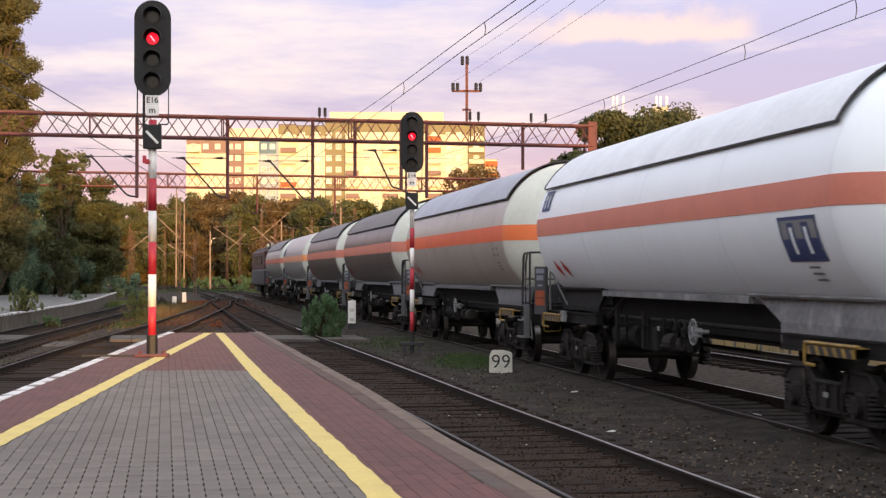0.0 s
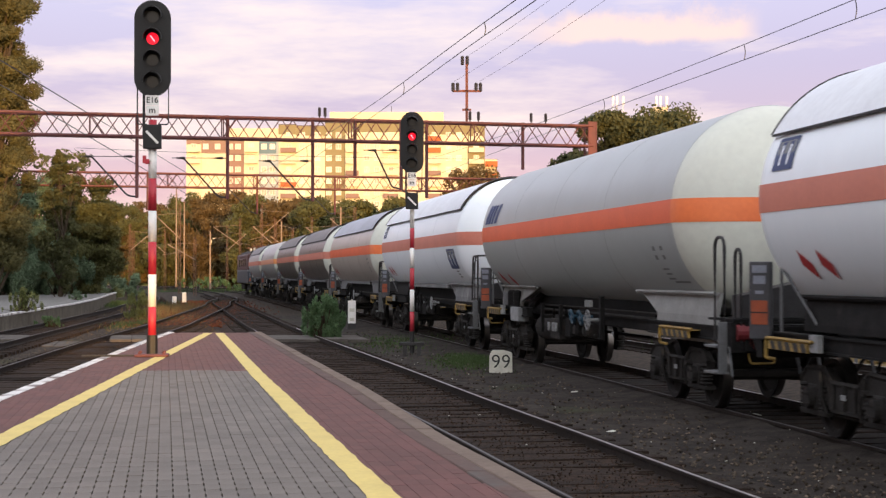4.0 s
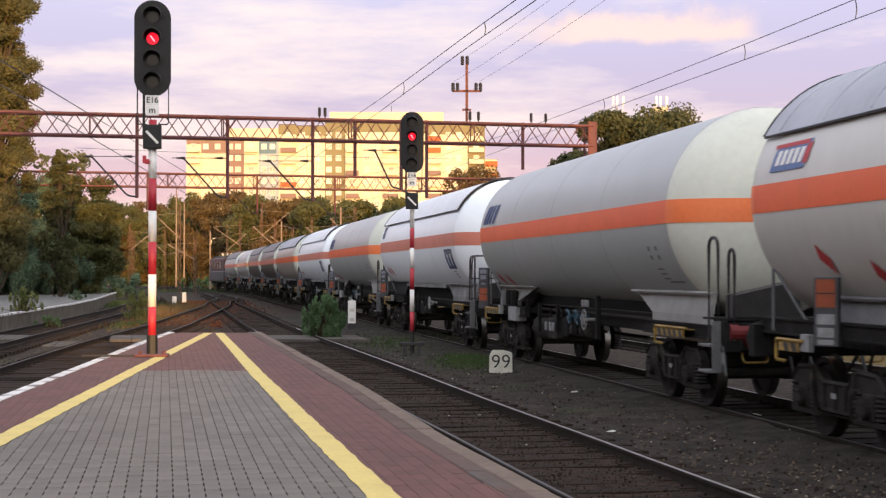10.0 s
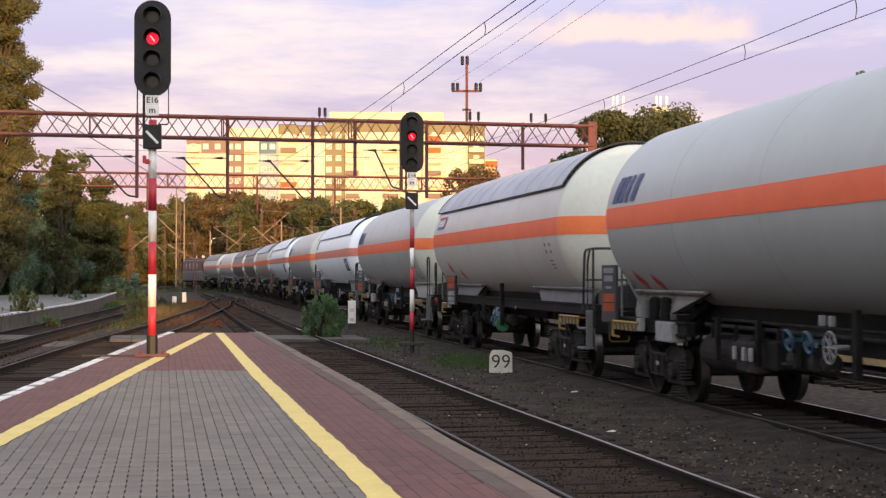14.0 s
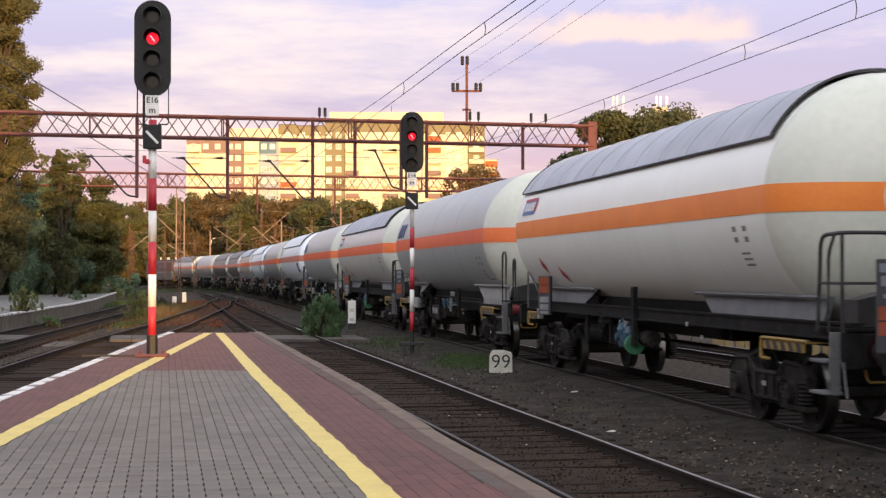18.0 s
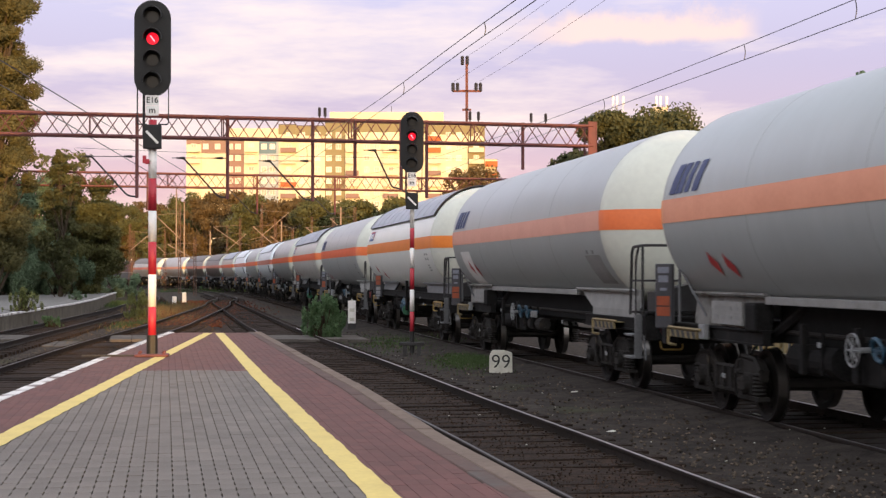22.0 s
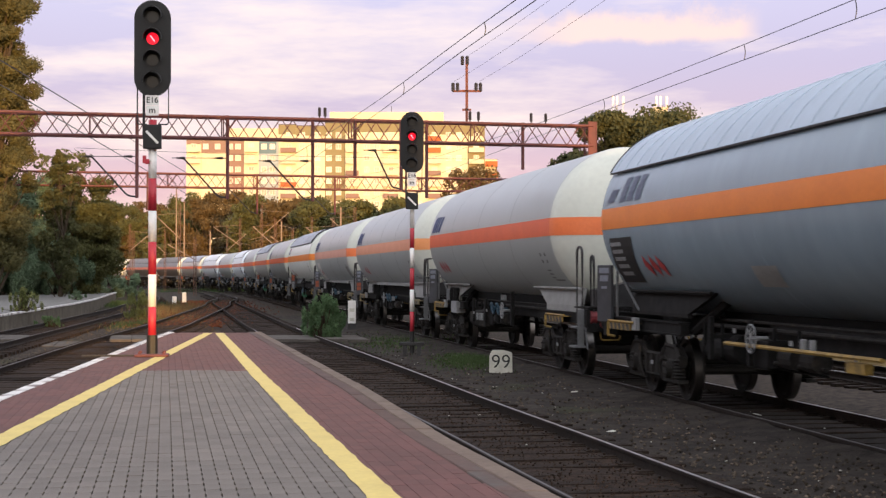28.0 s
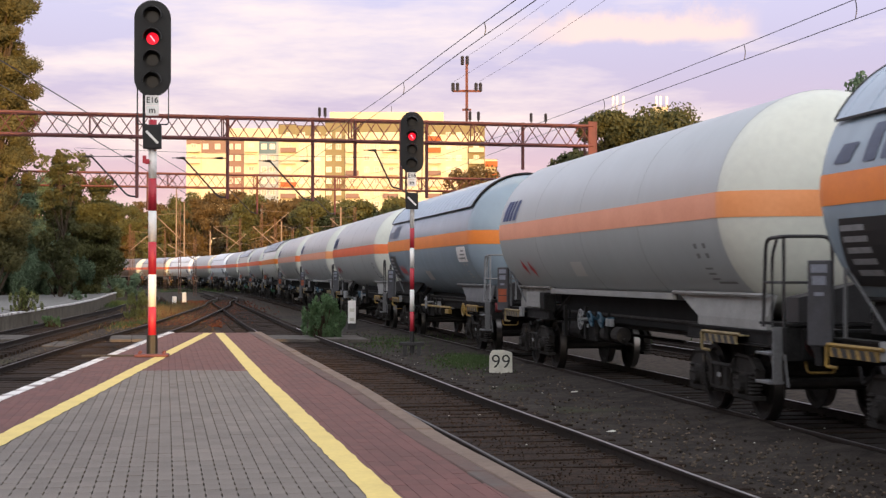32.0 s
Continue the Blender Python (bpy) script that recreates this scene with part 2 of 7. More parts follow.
M["board_mark"] = mat("board_mark", (0.22, 0.24, 0.29), (0.14, 0.15, 0.18), 9, 0.6, 0.0)
M["valve_green"] = mat("valve_green", (0.03, 0.16, 0.08), (0.02, 0.10, 0.05), 6, 0.5, 0.1)
M["logo_faded"] = mat("logo_slate", (0.09, 0.11, 0.17), (0.06, 0.075, 0.12), 6, 0.6, 0.0)
M["mast_pale"] = mat("mast_pale", (0.26, 0.19, 0.14), (0.17, 0.115, 0.08), 3, 0.7, 0.15)
# rust with low-sun orange mixed into the base colour
M["mast_sun_rust"] = mat("mast_sun_rust", (0.15, 0.075, 0.045), (0.095, 0.05, 0.034), 3, 0.75, 0.15)
# rust brown with the orange of the low sun put in
M["sun_rust_stone"] = mat("sun_rust_stone", (0.14, 0.046, 0.024), (0.06, 0.025, 0.016), 5, 0.95, 0.3, island=0.4)
def paint(name, c1, c2, stain, amount):
    return mat(name, c1, c2, 0.7, 0.30, 0.02, stretch=(1, 1.0, 0.45), fine=5, spots=(stain, 0.9, amount))


TANK = {
    "white": paint("tank_white", (0.84, 0.89, 0.94), (0.80, 0.85, 0.90), (0.60, 0.63, 0.66), 0.70),
    "grey": paint("tank_grey", (0.375, 0.40, 0.40), (0.34, 0.36, 0.358), (0.285, 0.295, 0.287), 0.67),
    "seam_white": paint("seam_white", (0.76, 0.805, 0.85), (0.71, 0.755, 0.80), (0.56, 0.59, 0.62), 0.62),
    "seam": paint("seam_darker", (0.345, 0.365, 0.365), (0.305, 0.32, 0.318), (0.24, 0.245, 0.24), 0.62),
    "silver": paint("tank_silver", (0.385, 0.415, 0.42), (0.345, 0.37, 0.372), (0.285, 0.31, 0.32), 0.67),
    "cream": paint("tank_cream", (0.81, 0.82, 0.78), (0.755, 0.765, 0.725), (0.56, 0.56, 0.52), 0.70),
    "cream_dull": paint("tank_cream_dull", (0.56, 0.55, 0.52), (0.49, 0.48, 0.455), (0.36, 0.35, 0.33), 0.64),
    "blue": paint("tank_blue", (0.27, 0.345, 0.405), (0.23, 0.29, 0.345), (0.20, 0.225, 0.25), 0.70),
    "dark": paint("tank_dark", (0.125, 0.108, 0.10), (0.085, 0.075, 0.07), (0.065, 0.058, 0.052), 0.62),
    "dusty": paint("tank_dusty", (0.40, 0.39, 0.39), (0.32, 0.31, 0.31), (0.2, 0.19, 0.185), 0.62),
    "brown": paint("tank_brown", (0.45, 0.40, 0.355), (0.37, 0.325, 0.29), (0.24, 0.21, 0.185), 0.62),
}
TANK["blue"].node_tree.nodes["Principled BSDF"].inputs["Roughness"].default_value = 0.27
CAP = mat("tank_cap_cream", (0.60, 0.615, 0.545), (0.52, 0.53, 0.475), 1.2, 0.45, 0.04, spots=((0.55, 0.54, 0.48), 1.1, 0.68))
BAND = {
    "red": mat("stripe_red_orange", (0.78, 0.135, 0.045), (0.68, 0.115, 0.04), 2, 0.5, 0.0),
    "pale": mat("stripe_faded_orange", (0.78, 0.34, 0.21), (0.70, 0.29, 0.175), 2, 0.55, 0.0),
    "orange": mat("stripe_orange", (0.80, 0.23, 0.03), (0.70, 0.19, 0.03), 2, 0.5, 0.0),
    "red_cap": mat("stripe_end_red", (0.82, 0.20, 0.06), (0.72, 0.16, 0.05), 2, 0.5, 0.0),
    "pale_cap": mat("stripe_end_orange", (0.82, 0.33, 0.13), (0.74, 0.28, 0.10), 2, 0.5, 0.0),
    "rose": mat("stripe_rose", (0.72, 0.36, 0.27), (0.64, 0.30, 0.22), 2, 0.55, 0.0),
    "faded": mat("stripe_faded_rose", (0.60, 0.20, 0.14), (0.52, 0.17, 0.12), 2, 0.55, 0.0),
}
HOOD = {
    "dark": mat("hood_grimy", (0.16, 0.14, 0.135), (0.10, 0.088, 0.085), 1.0, 0.5, 0.05, stretch=(1, 3, 1)),
    "blue": mat("hood_blue", (0.40, 0.47, 0.56), (0.33, 0.39, 0.47), 1.0, 0.4, 0.04, stretch=(1, 3, 1)),
    "white": mat("hood_white", (0.74, 0.76, 0.80), (0.62, 0.63, 0.67), 1.2, 0.5, 0.05, stretch=(1, 1, 1)),
    "grey": mat("hood_grey", (0.40, 0.41, 0.47), (0.30, 0.31, 0.36), 0.55, 0.5, 0.5, stretch=(1, 1.6, 1), fine=4, spots=((0.47, 0.48, 0.54), 1.3, 0.62)),
}


def leafy(name, c1, c2):
    """Thin leaves: part of the light passes through them."""
    m = mat(name, c1, c2, 0.5, 0.75, 0, island=0.2)
    N, L = m.node_tree.nodes, m.node_tree.links
    b = N["Principled BSDF"]
    b.inputs["Specular IOR Level"].default_value = 0.15
    tr, mx = N.new("ShaderNodeBsdfTranslucent"), N.new("ShaderNodeMixShader")
    L.new(b.inputs["Base Color"].links[0].from_socket, tr.inputs["Color"])
    mx.inputs[0].default_value = 0.42
    L.new(b.outputs[0], mx.inputs[1])
    L.new(tr.outputs[0], mx.inputs[2])
    L.new(mx.outputs[0], N["Material Output"].inputs["Surface"])
    return m


LEAF = {
    "poplar": leafy("leaf_poplar", (0.175, 0.15, 0.06), (0.10, 0.098, 0.046)),
    "green": leafy("leaf_green", (0.19, 0.25, 0.15), (0.13, 0.185, 0.115)),
    "olive": leafy("leaf_olive", (0.145, 0.143, 0.055), (0.085, 0.088, 0.038)),
    "dusk": leafy("leaf_dusk_green", (0.125, 0.125, 0.054), (0.062, 0.07, 0.034)),
    "weed": leafy("leaf_weed", (0.23, 0.24, 0.085), (0.12, 0.14, 0.055)),
    "autumn": leafy("leaf_autumn", (0.18, 0.12, 0.052), (0.105, 0.078, 0.038)),
    "bush": leafy("leaf_bush", (0.16, 0.25, 0.12), (0.08, 0.14, 0.07)),
}


# ---------- mesh helpers ----------
def mesh_ob(name, bm, material, parent=None, label="", smooth=False):
    me = bpy.data.meshes.new(name)
    bm.to_mesh(me)
    bm.free()
    for m in material if isinstance(material, (list, tuple)) else (material,):
        me.materials.append(m)
    if smooth:
        me.polygons.foreach_set("use_smooth", [True] * len(me.polygons))
    ob = new(name, me)
    ob.parent = parent
    if label:
        tagged(ob, label)
    return ob


def part(name, bm, material, parent, label="", smooth=False):
    return mesh_ob(name, bm, material, parent, label, smooth)


def data_ob(name, verts, faces, material, parent=None, label=""):
    me = bpy.data.meshes.new(name)
    me.from_pydata(verts, [], faces)
    me.materials.append(material)
    ob = new(name, me)
    ob.parent = parent
    if label:
        tagged(ob, label)
    return ob


def thing(name, label, category, at=None, group="", kind=""):
    ob = new(name)
    ob.empty_display_size = 0.2
    if at is not None:
        ob.matrix_basis = at
    return tagged(ob, label, category, group, kind)


def B():
    return bmesh.new()


def box(bm, x0, x1, y0, y1, z0, z1, bevel=0.0, m=None):
    r = bmesh.ops.create_cube(bm, size=1.0)
    vs = r["verts"]
    t = Matrix.Translation(((x0 + x1) / 2, (y0 + y1) / 2, (z0 + z1) / 2)) @ Matrix.Diagonal((abs(x1 - x0), abs(y1 - y0), abs(z1 - z0), 1))
    bmesh.ops.transform(bm, matrix=(m @ t) if m else t, verts=vs)
    if bevel:
        es = list({e for v in vs for e in v.link_edges})
        bmesh.ops.bevel(bm, geom=es, offset=bevel, segments=2, affect="EDGES", profile=0.5)
    return bm


def rod(bm, p0, p1, r, n=8, r2=None):
    p0, p1 = Vector(p0), Vector(p1)
    d = p1 - p0
    q = d.to_track_quat("Z", "Y").to_matrix().to_4x4()
    bmesh.ops.create_cone(bm, cap_ends=True, segments=n, radius1=r, radius2=r if r2 is None else r2, depth=d.length, matrix=Matrix.Translation((p0 + p1) / 2) @ q)
    return bm


def tube(bm, pts, r, n=6):
    pts = [Vector(p) for p in pts]
    rings = []
    for i, p in enumerate(pts):
        d = (pts[min(i + 1, len(pts) - 1)] - pts[max(i - 1, 0)]).normalized()
        q = d.to_track_quat("Z", "Y")
        rings.append([bm.verts.new(p + q @ Vector((r * math.cos(a), r * math.sin(a), 0))) for a in (2 * math.pi * k / n for k in range(n))])
    for a, b in zip(rings, rings[1:]):
        for k in range(n):
            bm.faces.new((a[k], a[(k + 1) % n], b[(k + 1) % n], b[k]))
    bm.faces.new(rings[0][::-1])
    bm.faces.new(rings[-1])
    return bm


def bent(pts, r=0.12, n=4):
    """Rounds the corners of a polyline."""
    pts = [Vector(p) for p in pts]
    out = [pts[0]]
    for a, b, c in zip(pts, pts[1:], pts[2:]):
        ra, rc = min(r, (a - b).length / 2.1), min(r, (c - b).length / 2.1)
        p, q = b + (a - b).normalized() * ra, b + (c - b).normalized() * rc
        out += [p.lerp(b, t).lerp(b.lerp(q, t), t) for t in (k / n for k in range(n + 1))]
    return out + [pts[-1]]


def lathe_y(bm, prof, n=48, a0=0.0, a1=2 * math.pi):
    """Turns (y, r) pairs about the y axis."""
    full = abs(a1 - a0 - 2 * math.pi) < 1e-6
    k = n if full else n + 1
    rings = [[bm.verts.new((r * math.sin(a), y, r * math.cos(a))) for a in (a0 + (a1 - a0) * i / n for i in range(k))] for y, r in prof]
    for a, b in zip(rings, rings[1:]):
        for i in range(k if full else k - 1):
            j = (i + 1) % k
            bm.faces.new((a[i], b[i], b[j], a[j]))
    return rings


def words(text, size, material, parent, m, name="lettering", weight=0.012):
    c = bpy.data.curves.new(name, "FONT")
    c.body, c.size, c.extrude, c.align_x, c.align_y = text, size, 0.002, "CENTER", "CENTER"
    c.offset = size * weight
    tmp = bpy.data.objects.new("tmp", c)
    me = bpy.data.meshes.new_from_object(tmp)
    bpy.data.objects.remove(tmp)
    me.materials.append(material)
    ob = new(name, me)
    ob.parent = parent
    ob.matrix_basis = m
    return ob


def spline(pts, step=1.0):
    """A smooth line through plan points (x, y), resampled."""
    P = [Vector((*p, 0)) for p in pts]
    P = [P[0] * 2 - P[1]] + P + [P[-1] * 2 - P[-2]]
    out = []
    for a, b, c, d in zip(P, P[1:], P[2:], P[3:]):
        n = max(2, int((c - b).length / step))
        for k in range(n):
            t = k / n
            out.append(0.5 * ((2 * b) + (c - a) * t + (2 * a - 5 * b + 4 * c - d) * t * t + (3 * b - a - 3 * c + d) * t ** 3))
    return out + [P[-2]]


# ---------- the train's track: arc length against bend ----------
TRAIN_Z = -0.055
BEND_S = (-60, -31, 30, 70, 110, 150, 190, 230, 270, 420)
BEND_K = (0.0017, 0.00172, 0.0, 0.0001, 0.0001, 0.00167, 0.0034, 0.0048, 0.0062, 0.0062)
S0, DS = -260.0, 0.5


def track_table():
    n = int((420 - S0) / DS)
    ss = S0 + DS * np.arange(n)
    k = np.interp(ss, BEND_S, BEND_K)
    psi = np.concatenate([[0], np.cumsum(k[:-1] * DS)])
    psi = psi - np.interp(0, ss, psi) + 0.1575
    x = np.concatenate([[0], np.cumsum(-np.sin(psi[:-1]) * DS)])
    y = np.concatenate([[0], np.cumsum(np.cos(psi[:-1]) * DS)])
    return ss, x - np.interp(0, ss, x) + 4.92, y - np.interp(0, ss, y) + 20.6, psi


TS, TX, TY, TPSI = track_table()


def on_track(s, off=0.0):
    """Plan point and heading of the train's track at arc length s, off metres to its right."""
    x, y, a = np.interp(s, TS, TX), np.interp(s, TS, TY), np.interp(s, TS, TPSI)
    return float(x + off * math.cos(a)), float(y + off * math.sin(a)), float(a)


# ---------- ground ----------
def ground():
    xs = sorted(set([-2500, -900, -300, -120, -60] + [v * 1.5 for v in range(-30, 21)] + [40, 60, 120, 300, 900, 2500]))
    ys = sorted(set([-2500, -800, -200, -60, -20] + [v * 1.5 for v in range(0, 110)] + [180, 220, 280, 400, 900, 2500, 4500]))
    vs, fs = [], []
    for y in ys:
        for x in xs:
            near = -45 < x < 30 and 0 <= y < 165
            h = noise.noise((x * 0.35, y * 0.35, 0)) * 0.05 + noise.noise((x * 1.3, y * 1.3, 5)) * 0.025 if near else 0
            vs.append((x, y, -0.27 + h))
    w = len(xs)
    for j in range(len(ys) - 1):
        for i in range(w - 1):
            fs.append((j * w + i, j * w + i + 1, (j + 1) * w + i + 1, (j + 1) * w + i))
    ob = data_ob("ground", vs, fs, M["ballast"])
    ob.data.polygons.foreach_set("use_smooth", [True] * len(fs))
    tagged(ob, "dark trampled ballast and earth with weeds between tracks", "ground", kind="structure")


ground()

NEAR = spline([(11, -34), (4.4, 0), (1.82, 12.9), (0.86, 18.0), (-0.02, 22.6), (-1.74, 32.1), (-4.7, 48), (-6.85, 60), (-11.1, 85), (-14.35, 104), *[on_track(s_, -4.05)[:2] for s_ in (102, 108, 114)]], 1.0)
NEAR_FAR = [Vector((*on_track(s, -4.05)[:2], 0)) for s in range(114, 330, 3)]
LEFT = spline([(-3.2, -34), (-5.5, 0), (-6.8, 17.7), (-7.9, 30.9), (-9.0, 43.2), (-9.95, 56.7), (-10.75, 65.4), (-13.3, 92.7), (-15.0, 106), on_track(104, -4.02)[:2], on_track(113, -4.05)[:2]], 1.0)
THIRD = spline([(-7.5, -34), (-9.6, 0), (-11.4, 30), (-13.3, 50), (-15.5, 70.8), (-17.9, 91), (-23.2, 125), (-31, 158), (-44, 190), (-62, 218)], 1.0)
TRAIN = [Vector((*on_track(s)[:2], 0)) for s in np.arange(-240, 330, 1.5)]
RIGHT = [Vector((*on_track(s, 5.1)[:2], 0)) for s in np.arange(-55, 330, 2.0)]


def along(line, u):
    """Point and right-hand normal at distance u along a plan line."""
    for a, b in zip(line, line[1:]):
        d = (b - a).length
        if u <= d:
            t = (b - a) / d
            return a + t * u, Vector((t.y, -t.x, 0)), t
        u -= d
    t = (line[-1] - line[-2]).normalized()
    return line[-1] + t * u, Vector((t.y, -t.x, 0)), t


def length(line):
    return sum((b - a).length for a, b in zip(line, line[1:]))


def sweep(line, outline, z=0.0, off=0.0):
    """Sweeps an outline of (side, up) pairs along a plan line."""
    vs, fs, n = [], [], len(outline)
    for i, p in enumerate(line):
        t = (line[min(i + 1, len(line) - 1)] - line[max(i - 1, 0)]).normalized()
        r = Vector((t.y, -t.x, 0))
        for s, u in outline:
            q = p + r * (s + off)
            vs.append((q.x, q.y, z + u))
    for i in range(len(line) - 1):
        for k in range(n):
            l = (k + 1) % n
            fs.append((i * n + k, i * n + l, (i + 1) * n + l, (i + 1) * n + k))
    return vs, fs


RAIL = [(-0.065, -0.16), (0.065, -0.16), (0.065, -0.145), (0.012, -0.125), (0.012, -0.04), (0.034, -0.03), (0.034, -0.004), (-0.034, -0.004), (-0.034, -0.03), (-0.012, -0.04), (-0.012, -0.125), (-0.065, -0.145)]
HEAD = [(-0.015, -0.0035), (0.015, -0.0035), (0.012, 0.0), (-0.012, 0.0)]


def sleeper_mesh():
    bm = B()
    box(bm, -1.28, 1.28, -0.125, 0.125, -0.15, 0.0, 0.012)
    for sx in (-0.75, 0.75):
        box(bm, sx - 0.17, sx + 0.17, -0.08, 0.08, 0.0, 0.012)
        for e in (-0.12, 0.12):
            rod(bm, (sx + e, 0.03, 0.0), (sx + e, 0.03, 0.035), 0.016, 6)
    me = bpy.data.meshes.new("sleeper")
    bm.to_mesh(me)
    bm.free()
    me.materials.append(M["sleeper"])
    return me


SLEEPER = sleeper_mesh()


def bed(t, line, z, first, last, seed):
    """Ballast filled up between the sleepers."""
    pts = [p for p in line if first - 1 < p.y < last + 1]
    fine = [a.lerp(b, k / 5) for a, b in zip(pts, pts[1:]) for k in range(5)]
    vs, fs, n = [], [], 19
    for i, p in enumerate(fine):
        d = (fine[min(i + 1, len(fine) - 1)] - fine[max(i - 1, 0)]).normalized()
        for k in range(n):
            o = -1.75 + 3.5 * k / (n - 1)
            q = p + Vector((d.y, -d.x, 0)) * o
            u = noise.noise((q.x * 1.1, q.y * 1.1, seed)) * 0.02 + noise.noise((q.x * 6, q.y * 6, seed)) * 0.010
            vs.append((q.x, q.y, z - 0.130 + u - max(0, abs(o) - 1.2) * 0.32))
    for i in range(len(fine) - 1):
        for k in range(n - 1):
            a = i * n + k
            fs.append((a, a + 1, a + n + 1, a + n))
    # the freight track's bed is painted darker, as wagon shade
    ob = data_ob("ballast_bed", vs, fs, M["shaded_bed" if z < 0 else "bed"], t, "ballast between sleepers, darkened for the shade under the train" if z < 0 else "dark rusty ballast between sleepers")
    ob.data.polygons.foreach_set("use_smooth", [True] * len(fs))


def track(name, line, z, label, first=None, last=None, single=True):
    t = thing(name, label, "railway track", kind="structure")
    if single:
        bed(t, line, z, -14, last + 25, len(name))
    for sx in (-0.75, 0.75):
        v, f = sweep(line, RAIL, z, sx)
        rail = data_ob("rail", v, f, M["rail_side"], t, "rusty steel rail with a polished head")
        shiny = [p for p in line if p.y < 54]
        v, f = sweep(shiny if name == "near_track" else line, HEAD, z, sx)
        # these heads are coloured dark in place of mirrored wagons and trees
        dull = (name in ("near_track", "train_track") and sx < 0) or name in ("left_track", "side_track", "far_curve_track")
        data_ob("rail_head", v, f, M["rail_dark_mirror" if dull else "rail_top"], rail, "dull running surface with dark reflections in its colour" if dull else "polished running surface")
    rnd = random.Random(name)
    n = int(length(line) / 0.62)
    vs, fs = [], []
    src_v = [v.co.copy() for v in SLEEPER.vertices]
    src_f = [tuple(p.vertices) for p in SLEEPER.polygons]
    for i in range(n):
        u = i * 0.62 + 0.2
        p, r, d = along(line, u)
        if p.y < -14:
            continue
        if p.y > 150:
            break
        m = Matrix.Translation((p.x, p.y, z - (0.112 if single else 0.162) + rnd.uniform(-0.012, 0.002))) @ Matrix.Rotation(math.atan2(r.y, r.x) + rnd.uniform(-0.012, 0.012), 4, "Z")
        if single and first < p.y < last:
            ob = new("sleeper", SLEEPER)
            ob.parent, ob.matrix_basis = t, m
        else:
            b = len(vs)
            vs += [tuple(m @ v) for v in src_v]
            fs += [tuple(b + k for k in f) for f in src_f]
    if vs:
        tagged(data_ob("far_sleepers", vs, fs, M["sleeper"], t), kind="stuff")
    return t


def cess():
    """Trodden earth and fines that fill the space between the two tracks up to the rails."""
    left = [(p.x, p.y) for p in NEAR]
    right = [(p.x, p.y) for p in TRAIN if p.y > -20]
    vs, fs, n = [], [], 23
    ys = [-14 + 0.3 * k for k in range(300)]
    for y in ys:
        a, b = edge_x(left, y) + 0.86, edge_x(right, y) - 0.86
        for k in range(n):
            x = a + (b - a) * k / (n - 1)
            lip = 0.07 * (math.exp(-(x - a) / 0.25) + math.exp(-(b - x) / 0.3))
            u = noise.noise((x * 0.9, y * 0.9, 3)) * 0.03 + noise.noise((x * 3.1, y * 3.1, 8)) * 0.018 + noise.noise((x * 9, y * 9, 1)) * 0.012
            vs.append((x, y, -0.158 + lip + u))
    for i in range(len(ys) - 1):
        for k in range(n - 1):
            q = i * n + k
            fs.append((q, q + 1, q + n + 1, q + n))
    ob = data_ob("track_cess", vs, fs, M["cess"])
    ob.data.polygons.foreach_set("use_smooth", [True] * len(fs))
    tagged(ob, "trodden dark earth and fines between the two tracks", "ground", kind="structure")


# ---------- platform ----------
PL = [(-3.5, -30), (-3.75, 3), (-4.95, 17.7), (-6.14, 32.54), (-6.5, 37.6)]
PR = [(7.2, -30), (2.15, 3), (0.68, 9.79), (0.0, 13.34), (-0.9, 18.83), (-2.2, 25.9), (-4.35, 37.6)]
YL = [(-2.6, -30), (-2.75, 1.5), (-3.65, 13.07), (-4.46, 23.42), (-5.47, 36.9)]
YR = [(5.8, -30), (0.75, 3), (-0.41, 10.0), (-0.82, 12.22), (-1.2, 14.27), (-1.69, 17.0), (-2.61, 22.07), (-3.77, 28.7), (-5.21, 36.9)]


def edge_x(line, y):
    for a, b in zip(line, line[1:]):
        if a[1] <= y <= b[1]:
            return a[0] + (b[0] - a[0]) * (y - a[1]) / (b[1] - a[1])
    return line[0][0] if y < line[0][1] else line[-1][0]


PZ = 0.45
AXIS = Vector((-0.1727, 0.985, 0))  # the way the paving runs
SIDE = Vector((0.985, 0.1727, 0))


